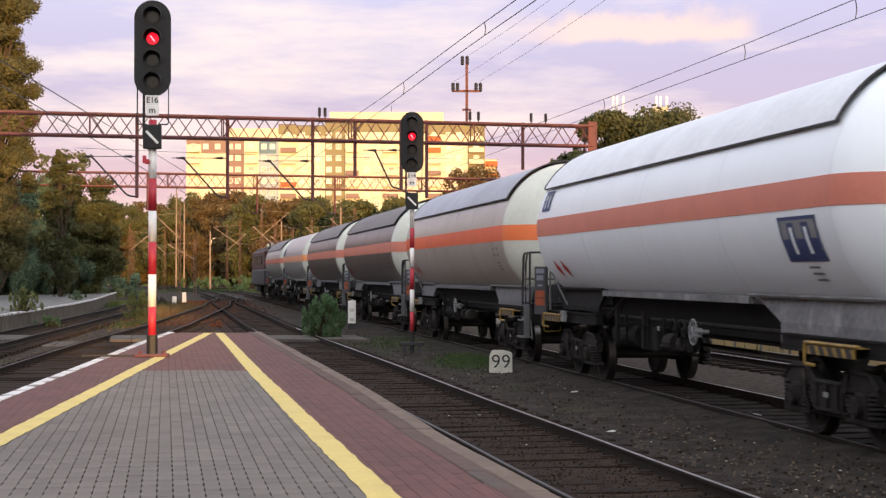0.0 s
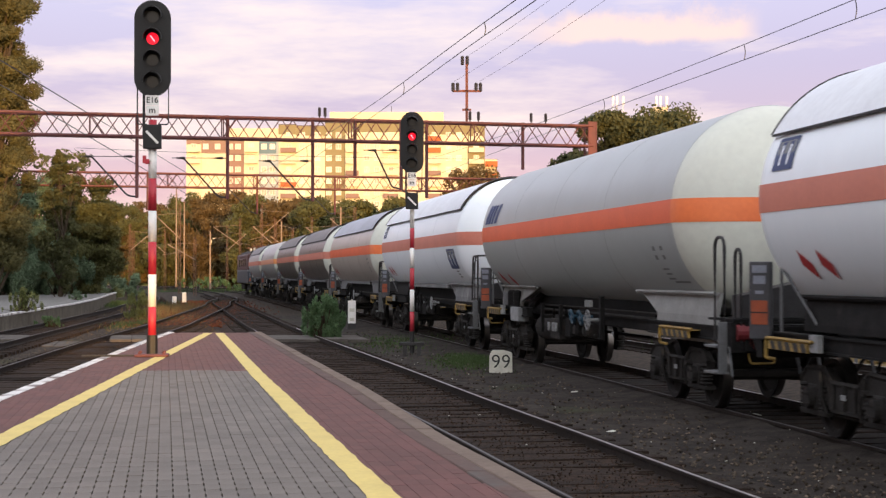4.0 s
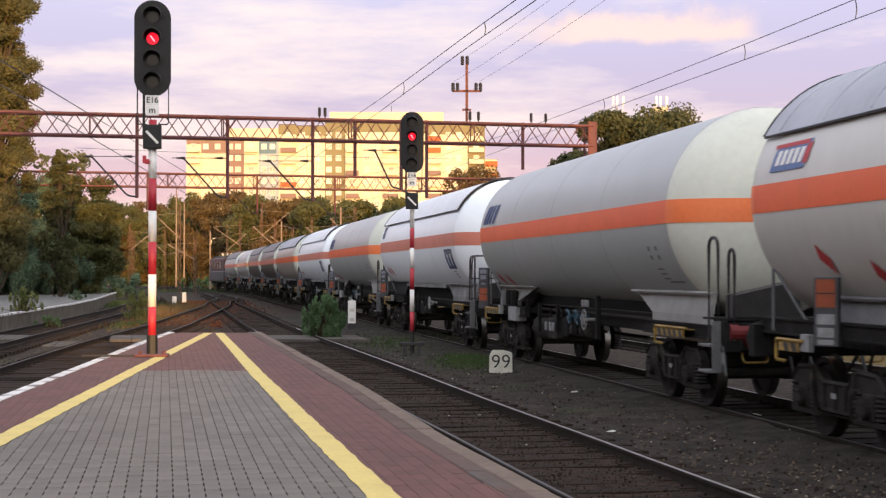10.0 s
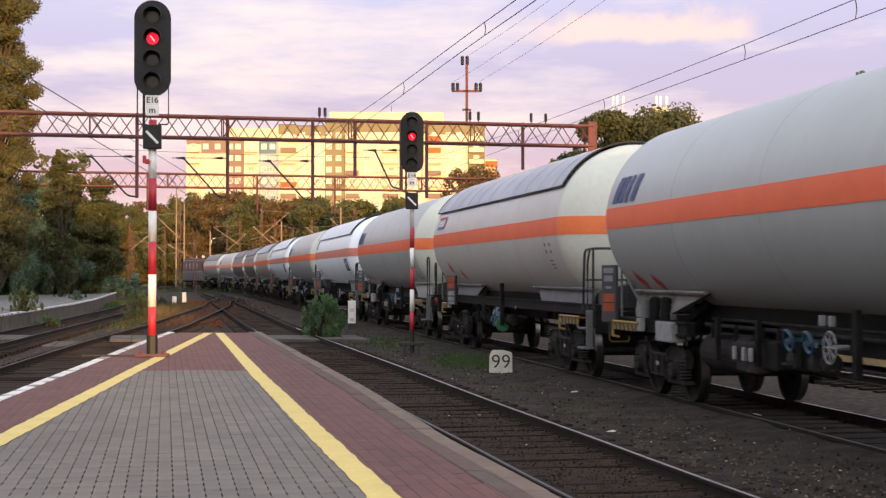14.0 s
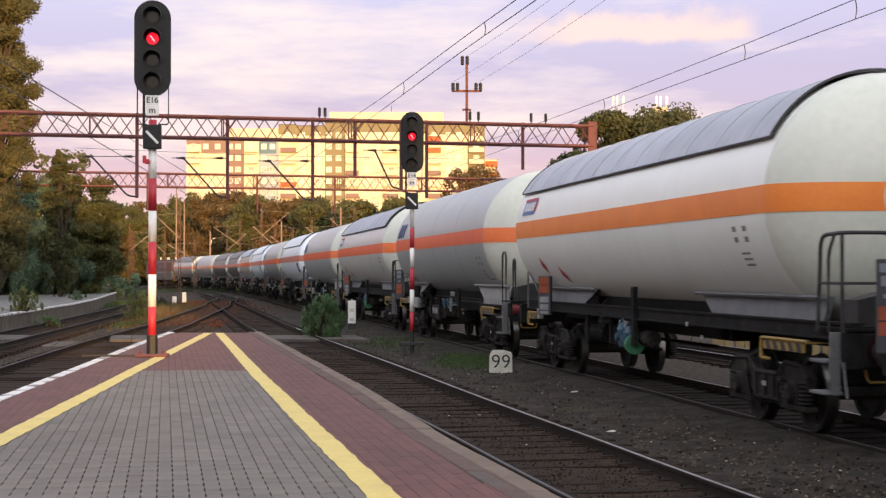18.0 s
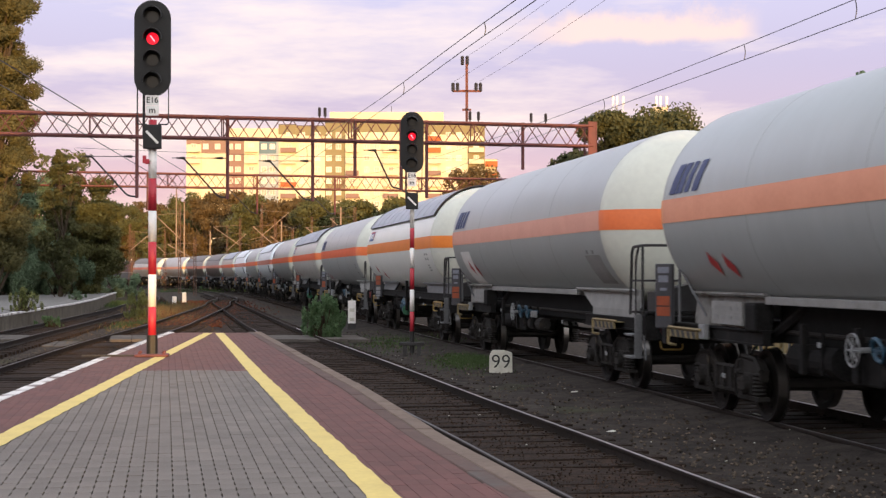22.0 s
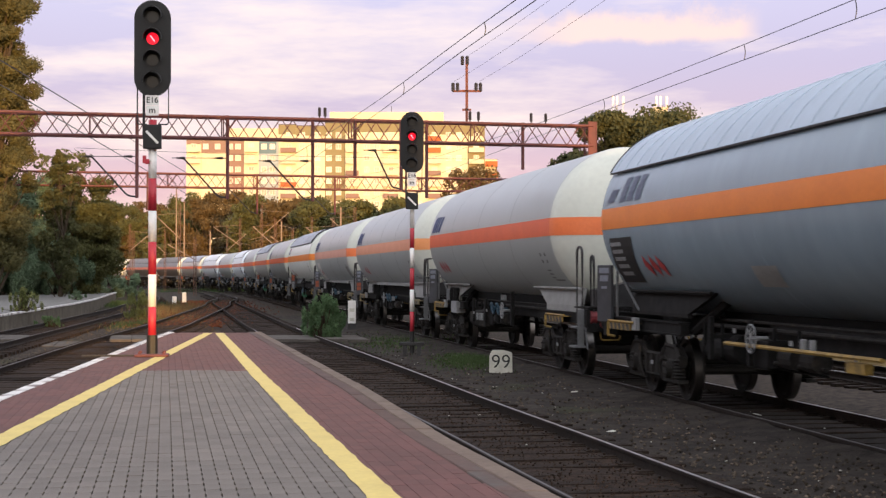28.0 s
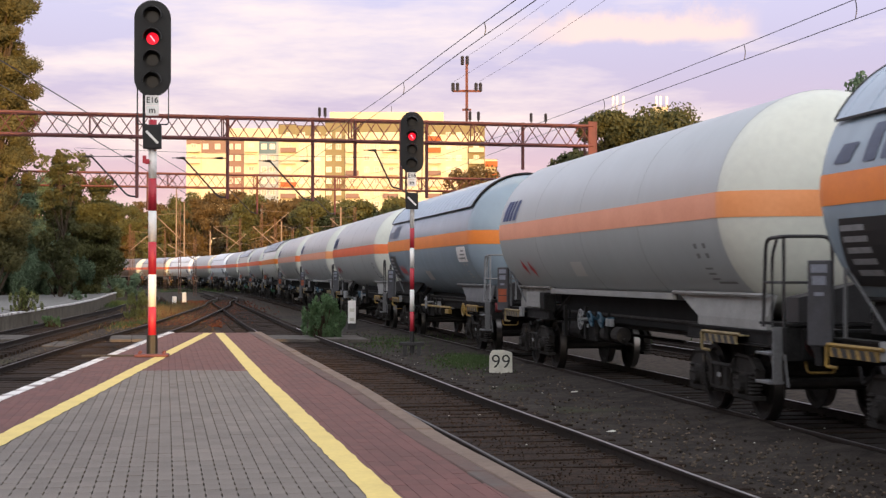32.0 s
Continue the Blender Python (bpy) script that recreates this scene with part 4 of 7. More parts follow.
def wires():
    def wire(name, pts, r, label):
        t = mesh_ob(name, tube(B(), pts, r, 5), M["wire"])
        return tagged(t, label, "wire", "overhead wires")
    for off, s_list, base in ((-0.1, np.arange(-45, 330, 2), None),):
        pts, mes = [], []
        for s in s_list:
            x, y, a = on_track(s, off + 0.15)
            g = 0.17 + ((y - 18) / 52) ** 2 * 1.0 if y < 70 else 0.3 + 0.9 * abs(math.cos((y - 70) / 60 * math.pi))
            zc = 5.07 - 0.09 * min(1.6, max(0.0, (30 - y) / 12))
            pts.append((x, y, zc))
            mes.append((x, y, 5.07 + g))
        wire("contact_wire", pts, 0.0062, "thin dark contact wire above the freight track")
        wire("messenger_wire", mes, 0.0062, "thin dark messenger wire above the freight track")
        for y0 in (10.5, 14.7, 19.0, 23.3, 31, 40):
            k = min(range(len(pts)), key=lambda i: abs(pts[i][1] - y0))
            dr = mesh_ob("dropper", tube(B(), bent([pts[k], (pts[k][0] + 0.02, pts[k][1], (pts[k][2] + mes[k][2]) / 2), mes[k]], 0.03), 0.007, 5), M["wire"])
            tagged(dr, "short dropper between two wires", "wire", "overhead wires")
    pts, mes = [], []
    for u in np.arange(0, length(NEAR), 1.75):
        p, r, d = along(NEAR, u)
        g = 0.17 + ((p.y - 17) / 52) ** 2 * 1.0 if p.y < 70 else 0.3 + 0.9 * abs(math.cos((p.y - 70) / 60 * math.pi))
        q = p + r * 0.27
        pts.append((q.x, q.y, 5.0))
        mes.append((q.x, q.y, 5.0 + g))
    wire("contact_wire", pts, 0.0062, "thin dark contact wire above the platform track")
    wire("messenger_wire", mes, 0.0062, "thin dark messenger wire above the platform track")
    for y0 in (10, 15.8, 21.7, 28.5, 35, 45):
        k = min(range(len(pts)), key=lambda i: abs(pts[i][1] - y0))
        dr = mesh_ob("dropper", tube(B(), bent([pts[k], (pts[k][0] + 0.02, pts[k][1], (pts[k][2] + mes[k][2]) / 2), mes[k]], 0.03), 0.007, 5), M["wire"])
        tagged(dr, "short dropper between two wires", "wire", "overhead wires")
    # feeder lines from the post on the gantry towards the station
    for x0, z, x1 in ((0.95, 11.6, 14.1), (0.51, 10.55, 12.8), (1.63, 10.55, 12.9)):
        a, b = Vector((x0, 71.5, z)), Vector((x1, -24.5, z - 0.1))
        p = [a.lerp(b, k / 16) - Vector((0, 0, 1.0 * 4 * (k / 16) * (1 - k / 16))) for k in range(17)]
        wire("feeder_wire", p, 0.0058, "thin grey feeder wire high above the tracks")
    # twin cable above the side track
    for z0, z1 in ((8.3, 8.97), (8.1, 7.5)):
        p = [Vector((-10.72 - 0.066 * y, y, z0 + (z1 - z0) * y / 110)) for y in range(-20, 116, 5)]
        wire("feeder_cable", p, 0.02, "thick grey twisted feeder cable")
    p = [Vector((-15.6, 67.2, 7.2)).lerp(Vector((2.5, 71.8, 7.05)), k / 12) - Vector((0, 0, 0.1 * math.sin(math.pi * k / 12))) for k in range(13)]
    wire("span_wire", p, 0.0086, "thin cross-span wire under the gantry")


def far_mast(x, y, h, arm, side):
    t = thing("line_mast", "slender rusty overhead line mast, sun-orange in its colour, with a bracket arm", "mast", pose(x, y, -0.25), "far line masts")
    bm = B()
    for sx in (-0.12, 0.12):
        rod(bm, (sx, 0, 0), (sx * 0.7, 0, h), 0.035, 6)
    for k in range(int(h / 0.8)):
        s = 1 if k % 2 else -1
        rod(bm, (0.11 * s, 0, 0.8 * k), (-0.11 * s, 0, 0.8 * k + 0.8), 0.016, 4)
    part("mast_pole", bm, M["mast_sun_rust"], t)
    if arm:
        bm = B()
        tube(bm, [(0, 0, h * 0.62), (side * arm, 0, h * 0.88)], 0.055, 5)
        tube(bm, [(0, 0, h * 0.9), (side * arm, 0, h * 0.88)], 0.02, 5)
        tube(bm, [(side * arm * 0.5, 0, h * 0.75), (side * arm * 1.2, 0, h * 0.7)], 0.022, 5)
        part("bracket_arm", bm, M["mast_pale"], t, "rusty tubular bracket arm")
    return t


def far_post(x, y, h):
    t = thing("line_post", "slender pale concrete line post in low sun", "post", pose(x, y, -0.25), "far line posts")
    part("shaft", rod(B(), (0, 0, 0), (0, 0, h), 0.14, 10, 0.09), M["mast_pale"], t, "tapered pale shaft")
    bm = rod(B(), (0, 0, h), (0, 0, h + 0.12), 0.11, 8)
    rod(bm, (-0.35, 0, h * 0.94), (0.35, 0, h * 0.94), 0.04, 6)
    part("cap_bar", bm, M["mast_sun_rust"], t, "short rusty cross bar")


# ---------- apartment block ----------
FACADE = {
    "cream": mat("render_cream", (0.62, 0.55, 0.40), (0.56, 0.49, 0.35), 0.15, 0.9, 0.05),
    "brown": mat("render_brown", (0.25, 0.165, 0.14), (0.215, 0.142, 0.12), 0.15, 0.9, 0.05),
    "olive": mat("render_olive", (0.235, 0.20, 0.115), (0.205, 0.175, 0.10), 0.15, 0.9, 0.05),
    "blue": mat("render_blue", (0.13, 0.2, 0.25), (0.12, 0.18, 0.22), 0.15, 0.9, 0.05),
    "pale_blue": mat("render_pale_blue", (0.33, 0.38, 0.42), (0.29, 0.34, 0.38), 0.15, 0.9, 0.05),
    "rust": mat("render_rust", (0.45, 0.13, 0.05), (0.4, 0.12, 0.05), 0.15, 0.9, 0.05),
    "frame": mat("window_frame_white", (0.75, 0.72, 0.66), None, 1, 0.6, 0),
    "roof": mat("roof_felt", (0.12, 0.11, 0.10), None, 0.5, 0.9, 0.1),
}
CURTAIN = mat("net_curtain", (0.55, 0.50, 0.42), (0.4, 0.36, 0.3), 0.4, 0.35, 0, rand=0.35)


def apartments():
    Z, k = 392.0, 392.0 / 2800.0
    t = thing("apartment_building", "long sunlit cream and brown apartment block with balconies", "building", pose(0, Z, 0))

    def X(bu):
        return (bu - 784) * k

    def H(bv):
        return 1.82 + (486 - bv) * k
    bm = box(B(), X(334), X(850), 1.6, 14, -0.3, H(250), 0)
    part("rear_block", bm, FACADE["cream"], t)
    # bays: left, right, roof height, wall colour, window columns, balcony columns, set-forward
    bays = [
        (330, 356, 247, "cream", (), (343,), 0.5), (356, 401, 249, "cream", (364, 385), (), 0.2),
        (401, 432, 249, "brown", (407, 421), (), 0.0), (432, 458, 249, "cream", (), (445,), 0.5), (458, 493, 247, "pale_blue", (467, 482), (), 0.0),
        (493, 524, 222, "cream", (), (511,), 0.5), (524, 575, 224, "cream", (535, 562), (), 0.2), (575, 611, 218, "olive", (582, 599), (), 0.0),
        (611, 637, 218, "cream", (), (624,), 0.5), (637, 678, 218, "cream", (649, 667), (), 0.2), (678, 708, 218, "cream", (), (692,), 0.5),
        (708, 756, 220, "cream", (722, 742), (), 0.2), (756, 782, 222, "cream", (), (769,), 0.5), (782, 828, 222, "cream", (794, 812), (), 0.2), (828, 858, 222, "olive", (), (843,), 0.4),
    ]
    frame_me = bpy.data.meshes.new("window")
    win = B()
    for a, b, c, d in ((-0.85, 0.85, 0.72, 0.85), (-0.85, 0.85, -0.85, -0.72), (-0.85, -0.72, -0.72, 0.72), (0.72, 0.85, -0.72, 0.72), (-0.05, 0.05, -0.72, 0.72)):
        box(win, a, b, -0.09, 0.04, c, d)
    win.to_mesh(frame_me)
    win.free()
    frame_me.transform(Matrix.Diagonal((0.8, 1, 0.8, 1)))
    frame_me.materials.append(FACADE["frame"])
    pane_me = bpy.data.meshes.new("pane")
    win = box(B(), -0.73, 0.73, -0.045, 0.0, -0.73, 0.73)
    win.to_mesh(pane_me)
    win.free()
    pane_me.transform(Matrix.Diagonal((0.8, 1, 0.8, 1)))
    pane_me.materials.append(CURTAIN)
    rnd = random.Random(21)
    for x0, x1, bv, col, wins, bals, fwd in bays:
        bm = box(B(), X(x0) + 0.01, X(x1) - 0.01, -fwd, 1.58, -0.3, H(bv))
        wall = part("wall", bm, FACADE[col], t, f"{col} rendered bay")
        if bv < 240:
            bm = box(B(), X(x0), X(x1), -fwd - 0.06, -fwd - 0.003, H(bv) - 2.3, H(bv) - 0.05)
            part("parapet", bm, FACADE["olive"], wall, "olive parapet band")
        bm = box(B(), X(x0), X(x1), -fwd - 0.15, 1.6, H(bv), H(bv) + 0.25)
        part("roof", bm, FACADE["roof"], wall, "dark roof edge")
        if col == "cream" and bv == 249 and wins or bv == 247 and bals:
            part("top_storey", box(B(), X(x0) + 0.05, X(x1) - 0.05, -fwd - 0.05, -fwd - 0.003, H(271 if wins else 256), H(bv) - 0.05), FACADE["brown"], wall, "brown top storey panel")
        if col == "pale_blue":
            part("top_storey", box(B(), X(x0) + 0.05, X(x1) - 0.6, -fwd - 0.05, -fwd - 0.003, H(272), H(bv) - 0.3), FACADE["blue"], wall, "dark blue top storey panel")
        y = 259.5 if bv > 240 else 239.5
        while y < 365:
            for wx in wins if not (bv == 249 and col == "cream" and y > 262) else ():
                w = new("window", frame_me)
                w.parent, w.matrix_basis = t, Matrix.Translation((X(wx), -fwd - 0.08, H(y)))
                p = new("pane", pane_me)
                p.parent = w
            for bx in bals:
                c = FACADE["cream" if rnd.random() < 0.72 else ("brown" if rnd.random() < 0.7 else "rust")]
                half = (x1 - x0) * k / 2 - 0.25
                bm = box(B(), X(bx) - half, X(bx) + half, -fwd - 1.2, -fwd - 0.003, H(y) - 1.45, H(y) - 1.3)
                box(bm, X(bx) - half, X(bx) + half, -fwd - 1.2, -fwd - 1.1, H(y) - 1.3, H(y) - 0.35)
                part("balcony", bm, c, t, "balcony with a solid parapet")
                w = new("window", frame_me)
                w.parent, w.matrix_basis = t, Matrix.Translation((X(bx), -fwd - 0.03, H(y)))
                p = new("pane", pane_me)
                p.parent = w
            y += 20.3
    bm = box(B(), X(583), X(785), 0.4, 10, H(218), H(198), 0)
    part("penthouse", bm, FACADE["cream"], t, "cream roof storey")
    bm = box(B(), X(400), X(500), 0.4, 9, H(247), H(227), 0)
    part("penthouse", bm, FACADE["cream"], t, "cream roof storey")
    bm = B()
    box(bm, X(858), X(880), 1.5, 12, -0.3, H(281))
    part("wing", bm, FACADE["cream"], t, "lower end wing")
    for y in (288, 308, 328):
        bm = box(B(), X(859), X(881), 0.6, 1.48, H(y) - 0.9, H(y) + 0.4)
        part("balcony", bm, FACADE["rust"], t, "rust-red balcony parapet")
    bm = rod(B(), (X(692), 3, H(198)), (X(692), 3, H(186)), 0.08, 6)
    part("aerial", bm, M["steel_dark"], t, "thin roof aerial")


def roof_antennas():
    Z, k = 420.0, 420.0 / 2800.0
    t = thing("antenna_building", "sunlit building top with mobile phone antennas above trees", "building", pose(0, Z, 0))

    def X(bu):
        return (bu - 784) * k

    def H(bv):
        return 1.82 + (480 - bv) * k
    bm = box(B(), X(1088), X(1205), 0, 14, -0.3, H(208))
    part("wall", bm, FACADE["cream"], t)
    bm = box(B(), X(1156), X(1182), -1, 6, H(205) + 0.01, H(184))
    part("lift_house", bm, FACADE["cream"], t, "sunlit roof cabin")
    for bu in (1086, 1093, 1104, 1163, 1170, 1181):
        bm = B()
        rod(bm, (X(bu), 1, H(205)), (X(bu), 1, H(163)), 0.09, 6)
        box(bm, X(bu) - 0.28, X(bu) + 0.28, 0.4, 0.75, H(179), H(164), 0.05)
        part("antenna", bm, M["white"], t, "white panel antenna")


def station():
    """An unseen plain wall added far behind the camera: it blocks the low sun except through its gaps."""
    t = thing("town_houses", "unseen added wall with gaps that shapes the low sun", "building")
    # heights and gaps are set by where sunlight should fall
    for a, b, c, d in ((-260, 2.0, -0.3, 20.5), (27.0, 37.6, -0.3, 20.5), (37.6, 42.5, -0.3, 11.2), (37.6, 42.5, 13.45, 22.7), (42.5, 45.6, -0.3, 11.2), (42.5, 45.6, 18.2, 22.7), (45.6, 47.2, -0.3, 22.7), (47.2, 50.0, -0.3, 15.8), (47.2, 50.0, 18.2, 22.7), (50.0, 61, -0.3, 22.7), (61, 65, -0.3, 20.5), (65, 300, -0.3, 24.5)):
        bm = box(B(), a, b, -156.0, -150.0, c, d)
        part("wall", bm, FACADE["cream"], t)


def side_block():
    """An unseen plain long block, added beyond the side platform to cut off low sky light."""
    t = thing("long_building", "unseen added block that cuts off low sky light beyond the side platform", "building")
    part("wall", box(B(), -48, -35, -150, 45, -0.3, 14.0), FACADE["brown"], t)
    part("roof", box(B(), -48.4, -34.6, -150, 45.4, 14.01, 14.4), FACADE["roof"], t)


# ---------- plants ----------
def leaves(lobes, n, size, rnd, gap=0.0):
    """Leaf sprays scattered on the shells of ellipsoid lobes (x, y, z, rx, ry, rz)."""
    w = np.array([(l[3] * l[5]) for l in lobes])
    pick = rnd.choice(len(lobes), n, p=w / w.sum())
    L = np.array(lobes)[pick]
    d = rnd.normal(size=(n, 3))
    d /= np.linalg.norm(d, axis=1)[:, None]
    rad = rnd.uniform(0.15, 1.0, n) ** 0.45 * rnd.uniform(0.85, 1.3, n)
    c = L[:, :3] + d * L[:, 3:] * rad[:, None]
    a = rnd.normal(size=(n, 3))
    a /= np.linalg.norm(a, axis=1)[:, None]
    nn = d + rnd.normal(size=(n, 3)) * 0.7
    b = np.cross(a, nn)
    b /= np.linalg.norm(b, axis=1)[:, None] + 1e-9
    a = np.cross(b, nn)
    a /= np.linalg.norm(a, axis=1)[:, None] + 1e-9
    s = (size * rnd.uniform(0.6, 1.35, n))[:, None]
    v = np.stack([c - a * s, c + b * s * 0.55, c + a * s, c - b * s * 0.55], 1).reshape(-1, 3)
    f = np.arange(4 * n).reshape(-1, 4)
    return v, f


def leaf_ob(name, v, f, material, parent=None, label=""):
    me = bpy.data.meshes.new(name)
    me.vertices.add(len(v))
    me.vertices.foreach_set("co", np.asarray(v, "f").ravel())
    me.loops.add(4 * len(f))
    me.loops.foreach_set("vertex_index", np.asarray(f, "i").ravel())
    me.polygons.add(len(f))
    me.polygons.foreach_set("loop_start", np.arange(0, 4 * len(f), 4, dtype="i"))
    me.update(calc_edges=True)
    me.materials.append(material)
    ob = new(name, me)
    ob.parent = parent
    if label:
        tagged(ob, label)
    return ob


def tree(x, y, h, r, seed, leaf, n, size, label, low=0.15, shape="round", lobes_n=46):
    rnd = np.random.RandomState(seed)
    t = thing("tree", label, "tree", pose(x, y, -0.25), "trees")
    bm = B()
    pts = [(0, 0, 0)]
    for k in range(1, 7):
        pts.append((rnd.uniform(-0.25, 0.25), rnd.uniform(-0.25, 0.25), h * 0.85 * k / 6))
    for k in range(6):
        rod(bm, pts[k], pts[k + 1], h * 0.016 * (1 - k / 7), 8, h * 0.016 * (1 - (k + 1) / 7))
    lobes = []
    for k in range(lobes_n):
        f = low + (1 - low) * rnd.uniform(0.02, 0.97)
        if shape == "column":
            rr = r * (0.5 + 0.5 * math.sin(math.pi * min(1, (f - low) / (1 - low) * 0.85 + 0.12)))
        else:
            rr = r * math.sqrt(max(0.06, 1 - (2 * (f - low) / (1 - low) - 1) ** 2))
        a = rnd.uniform(0, 2 * math.pi)
        q = rr * rnd.uniform(0.25, 0.95)
        s = r * rnd.uniform(0.12, 0.30)
        c = (q * math.cos(a), q * math.sin(a), f * h)
        lobes.append((*c, s, s, s * rnd.uniform(0.6, 1.1)))
        if k % 2 == 0:
            b = Vector(pts[min(6, int(f * 5))])
            rod(bm, b, c, 0.012 * h * 0.5, 5, 0.01)
    part("trunk", bm, M["bark"], t, "brown tapered trunk with limbs")
    v, f = leaves(lobes, n, size, rnd)
    leaf_ob("crown", v, f, LEAF[leaf], t, "crown of small leaves")
    return t


def bush(x, y, w, h, seed, leaf, n, size, label, z=-0.25, tufts=22):
    rnd = np.random.RandomState(seed)
    t = thing("bush", label, "bush", pose(x, y, z), "bushes")
    lobes = []
    bm = B()
    for k in range(tufts):
        c = (rnd.normal(0, w * 0.24), rnd.normal(0, w * 0.2), 0)
        c = (c[0], c[1], h * rnd.uniform(0.1, 0.97) * math.exp(-0.45 * (c[0] * c[0] + c[1] * c[1]) * 4 / (w * w)))
        s = h * rnd.uniform(0.06, 0.17) * (22 / tufts) ** 0.4
        lobes.append((*c, s * 0.8, s * 0.8, s * (1.0 if tufts < 30 else 2.0)))
        rod(bm, (c[0] * 0.2, c[1] * 0.2, 0), c, 0.016, 5, 0.006)
    part("stem", bm, M["bark"], t, "forked thin stem")
    v, f = leaves(lobes, n, size, rnd)
    leaf_ob("foliage", v, f, LEAF[leaf], t, "small leaves")
    return t


def woods():
    """The wooded belt behind the tracks."""
    rnd = np.random.RandomState(77)
    for key, n_l, xr, yr, hr, n, lab in (
        ("autumn", 260, (190, 560), (290, 330), (11, 17), 50000, "belt of dense trees turning orange in low sun"),
        ("olive", 240, (480, 780), (245, 300), (10, 15.0), 46000, "belt of dense olive-green trees"),
        ("green", 60, (170, 420), (282, 292), (3, 7), 12000, "low green scrub along the tracks"),
        # added, mostly hidden belt: keeps bright sky off the far wagons
        ("olive", 300, (-320, 150), (165, 240), (9, 17), 40000, "added belt of dense trees that blocks the sky beyond the side platform"),
    ):
        lobes = []
        for _ in range(n_l):
            y = rnd.uniform(*yr)
            bu = rnd.uniform(*xr)
            hh = rnd.uniform(*hr)
            z = rnd.uniform(0.05, 0.92) * hh
            s = rnd.uniform(0.8, 2.2)
            lobes.append(((bu - 784) / 2800 * y, y, z, s, s, s * 0.9))
        v, f = leaves(lobes, n, 0.32, rnd)
        ob = leaf_ob("far_woods", v, f, LEAF[key])
        tagged(ob, lab, "woods", kind="stuff")


def plants():
    k = 1 / 2800
    tree(-26.4, 92, 24.5, 2.75, 11, "poplar", 260000, 0.082, "tall poplar with yellowing leaves lit by low sun", 0.08, "column", 300)
    tree(-31.5, 99, 24, 4.5, 12, "poplar", 60000, 0.13, "tall poplar with yellowing leaves behind the platform", 0.05, "column", 120)
    tree(-25.2, 104, 10.6, 1.5, 13, "dusk", 9000, 0.12, "slim olive tree beside poplars", 0.08, "column", 90)
    tree(-26.9, 118, 9.3, 3.3, 14, "olive", 70000, 0.115, "round olive tree behind the side platform", 0.04, "round", 100)
    tree(-31.0, 121, 9.4, 3.8, 15, "green", 50000, 0.12, "dark green tree in shade behind the platform", 0.03, "round", 90)
    tree(-31.2, 132, 7.8, 2.6, 16, "olive", 30000, 0.12, "olive tree at the edge of the woods", 0.04, "round", 80)
    tree(-36, 112, 12, 4.5, 17, "green", 9000, 0.26, "dark green tree in shade behind the platform", 0.03)
    tree(9.9, 92.5, 11.7, 2.5, 27, "dusk", 40000, 0.11, "dense dark green tree beside the gantry end", 0.1, "round", 60)
    tree(12.55, 92, 11.2, 4.4, 18, "dusk", 120000, 0.115, "dense round green tree behind the freight track", 0.08, "round", 260)
    tree(8.0, 100, 10.6, 1.7, 24, "dusk", 4500, 0.15, "thin dark green tree beside the gantry mast", 0.1, "round", 40)
    tree(3.0, 158, 13.0, 3.7, 19, "autumn", 9500, 0.18, "airy brownish tree in front of apartments", 0.1, "round", 70)
    tree(17.9, 66, 10.2, 2.2, 26, "green", 5000, 0.16, "dark green tree beyond the freight train", 0.1)
    for i, (bu, y, h, r) in enumerate(((300, 268, 12.5, 5.0), (370, 262, 15.4, 5.2), (445, 240, 13.8, 4.8), (500, 236, 12.8, 4.6), (560, 225, 12.4, 4.6), (640, 205, 11.4, 4.6), (700, 200, 11.6, 4.2), (240, 276, 11.5, 4.6), (175, 300, 11.4, 5), (225, 275, 13.8, 4.6), (268, 282, 15.5, 4.6), (330, 285, 16.5, 5.0), (410, 275, 16.8, 5.0), (535, 262, 14.5, 4.6), (600, 245, 13.5, 4.4))):
        tree((bu - 784) * k * y, y, h, r, 30 + i, ("olive", "autumn", "olive", "autumn", "olive", "olive", "olive", "autumn", "olive", "olive", "autumn", "olive", "autumn", "autumn", "olive")[i], 18000, 0.22, ("olive tree in low sun beyond the bend", "rusty orange tree in low sun beyond the bend")[i in (1, 3, 7, 10, 12, 13)], 0.05, "round", 90)
    bush(-3.62, 47.4, 1.1, 1.35, 41, "bush", 20000, 0.032, "leafy green bush between tracks", -0.1, 130)
    bush(-13.9, 72.5, 1.5, 1.2, 42, "weed", 6000, 0.04, "yellow-green bush beside the track", -0.25, 60)
    bush(-15.9, 60.0, 1.0, 0.85, 43, "weed", 4500, 0.03, "tuft of light green weeds on the platform edge", 0.42, 60)
    bush(-14.9, 60.0, 1.1, 0.5, 45, "bush", 2500, 0.03, "low green weeds against the platform wall", -0.25, 60)
    bush(-19.9, 86.0, 0.9, 0.5, 44, "green", 900, 0.07, "small dark bush on the platform edge", 0.45)
    for i, (bu, y, w, h) in enumerate(((5, 112, 5.5, 6.0), (55, 114, 5.0, 5.2), (105, 116, 4.4, 4.4))):
        bush((bu - 784) * k * y, y, w, h, 70 + i, "green", 30000, 0.085, "large dark green shrub under the poplars", 0.3, 80)
    for i, (bu, y, w, h) in enumerate(((20, 126, 8, 3.0), (70, 129, 7, 2.8), (115, 131, 7, 2.6), (160, 134, 6, 2.6), (196, 138, 3.0, 2.2), (228, 140, 3.4, 1.7), (165, 150, 6, 4))):
        bush((bu - 784) * k * y, y, w, h, 50 + i, "green", 14000, 0.10, "dark green hedge shrub in shade")
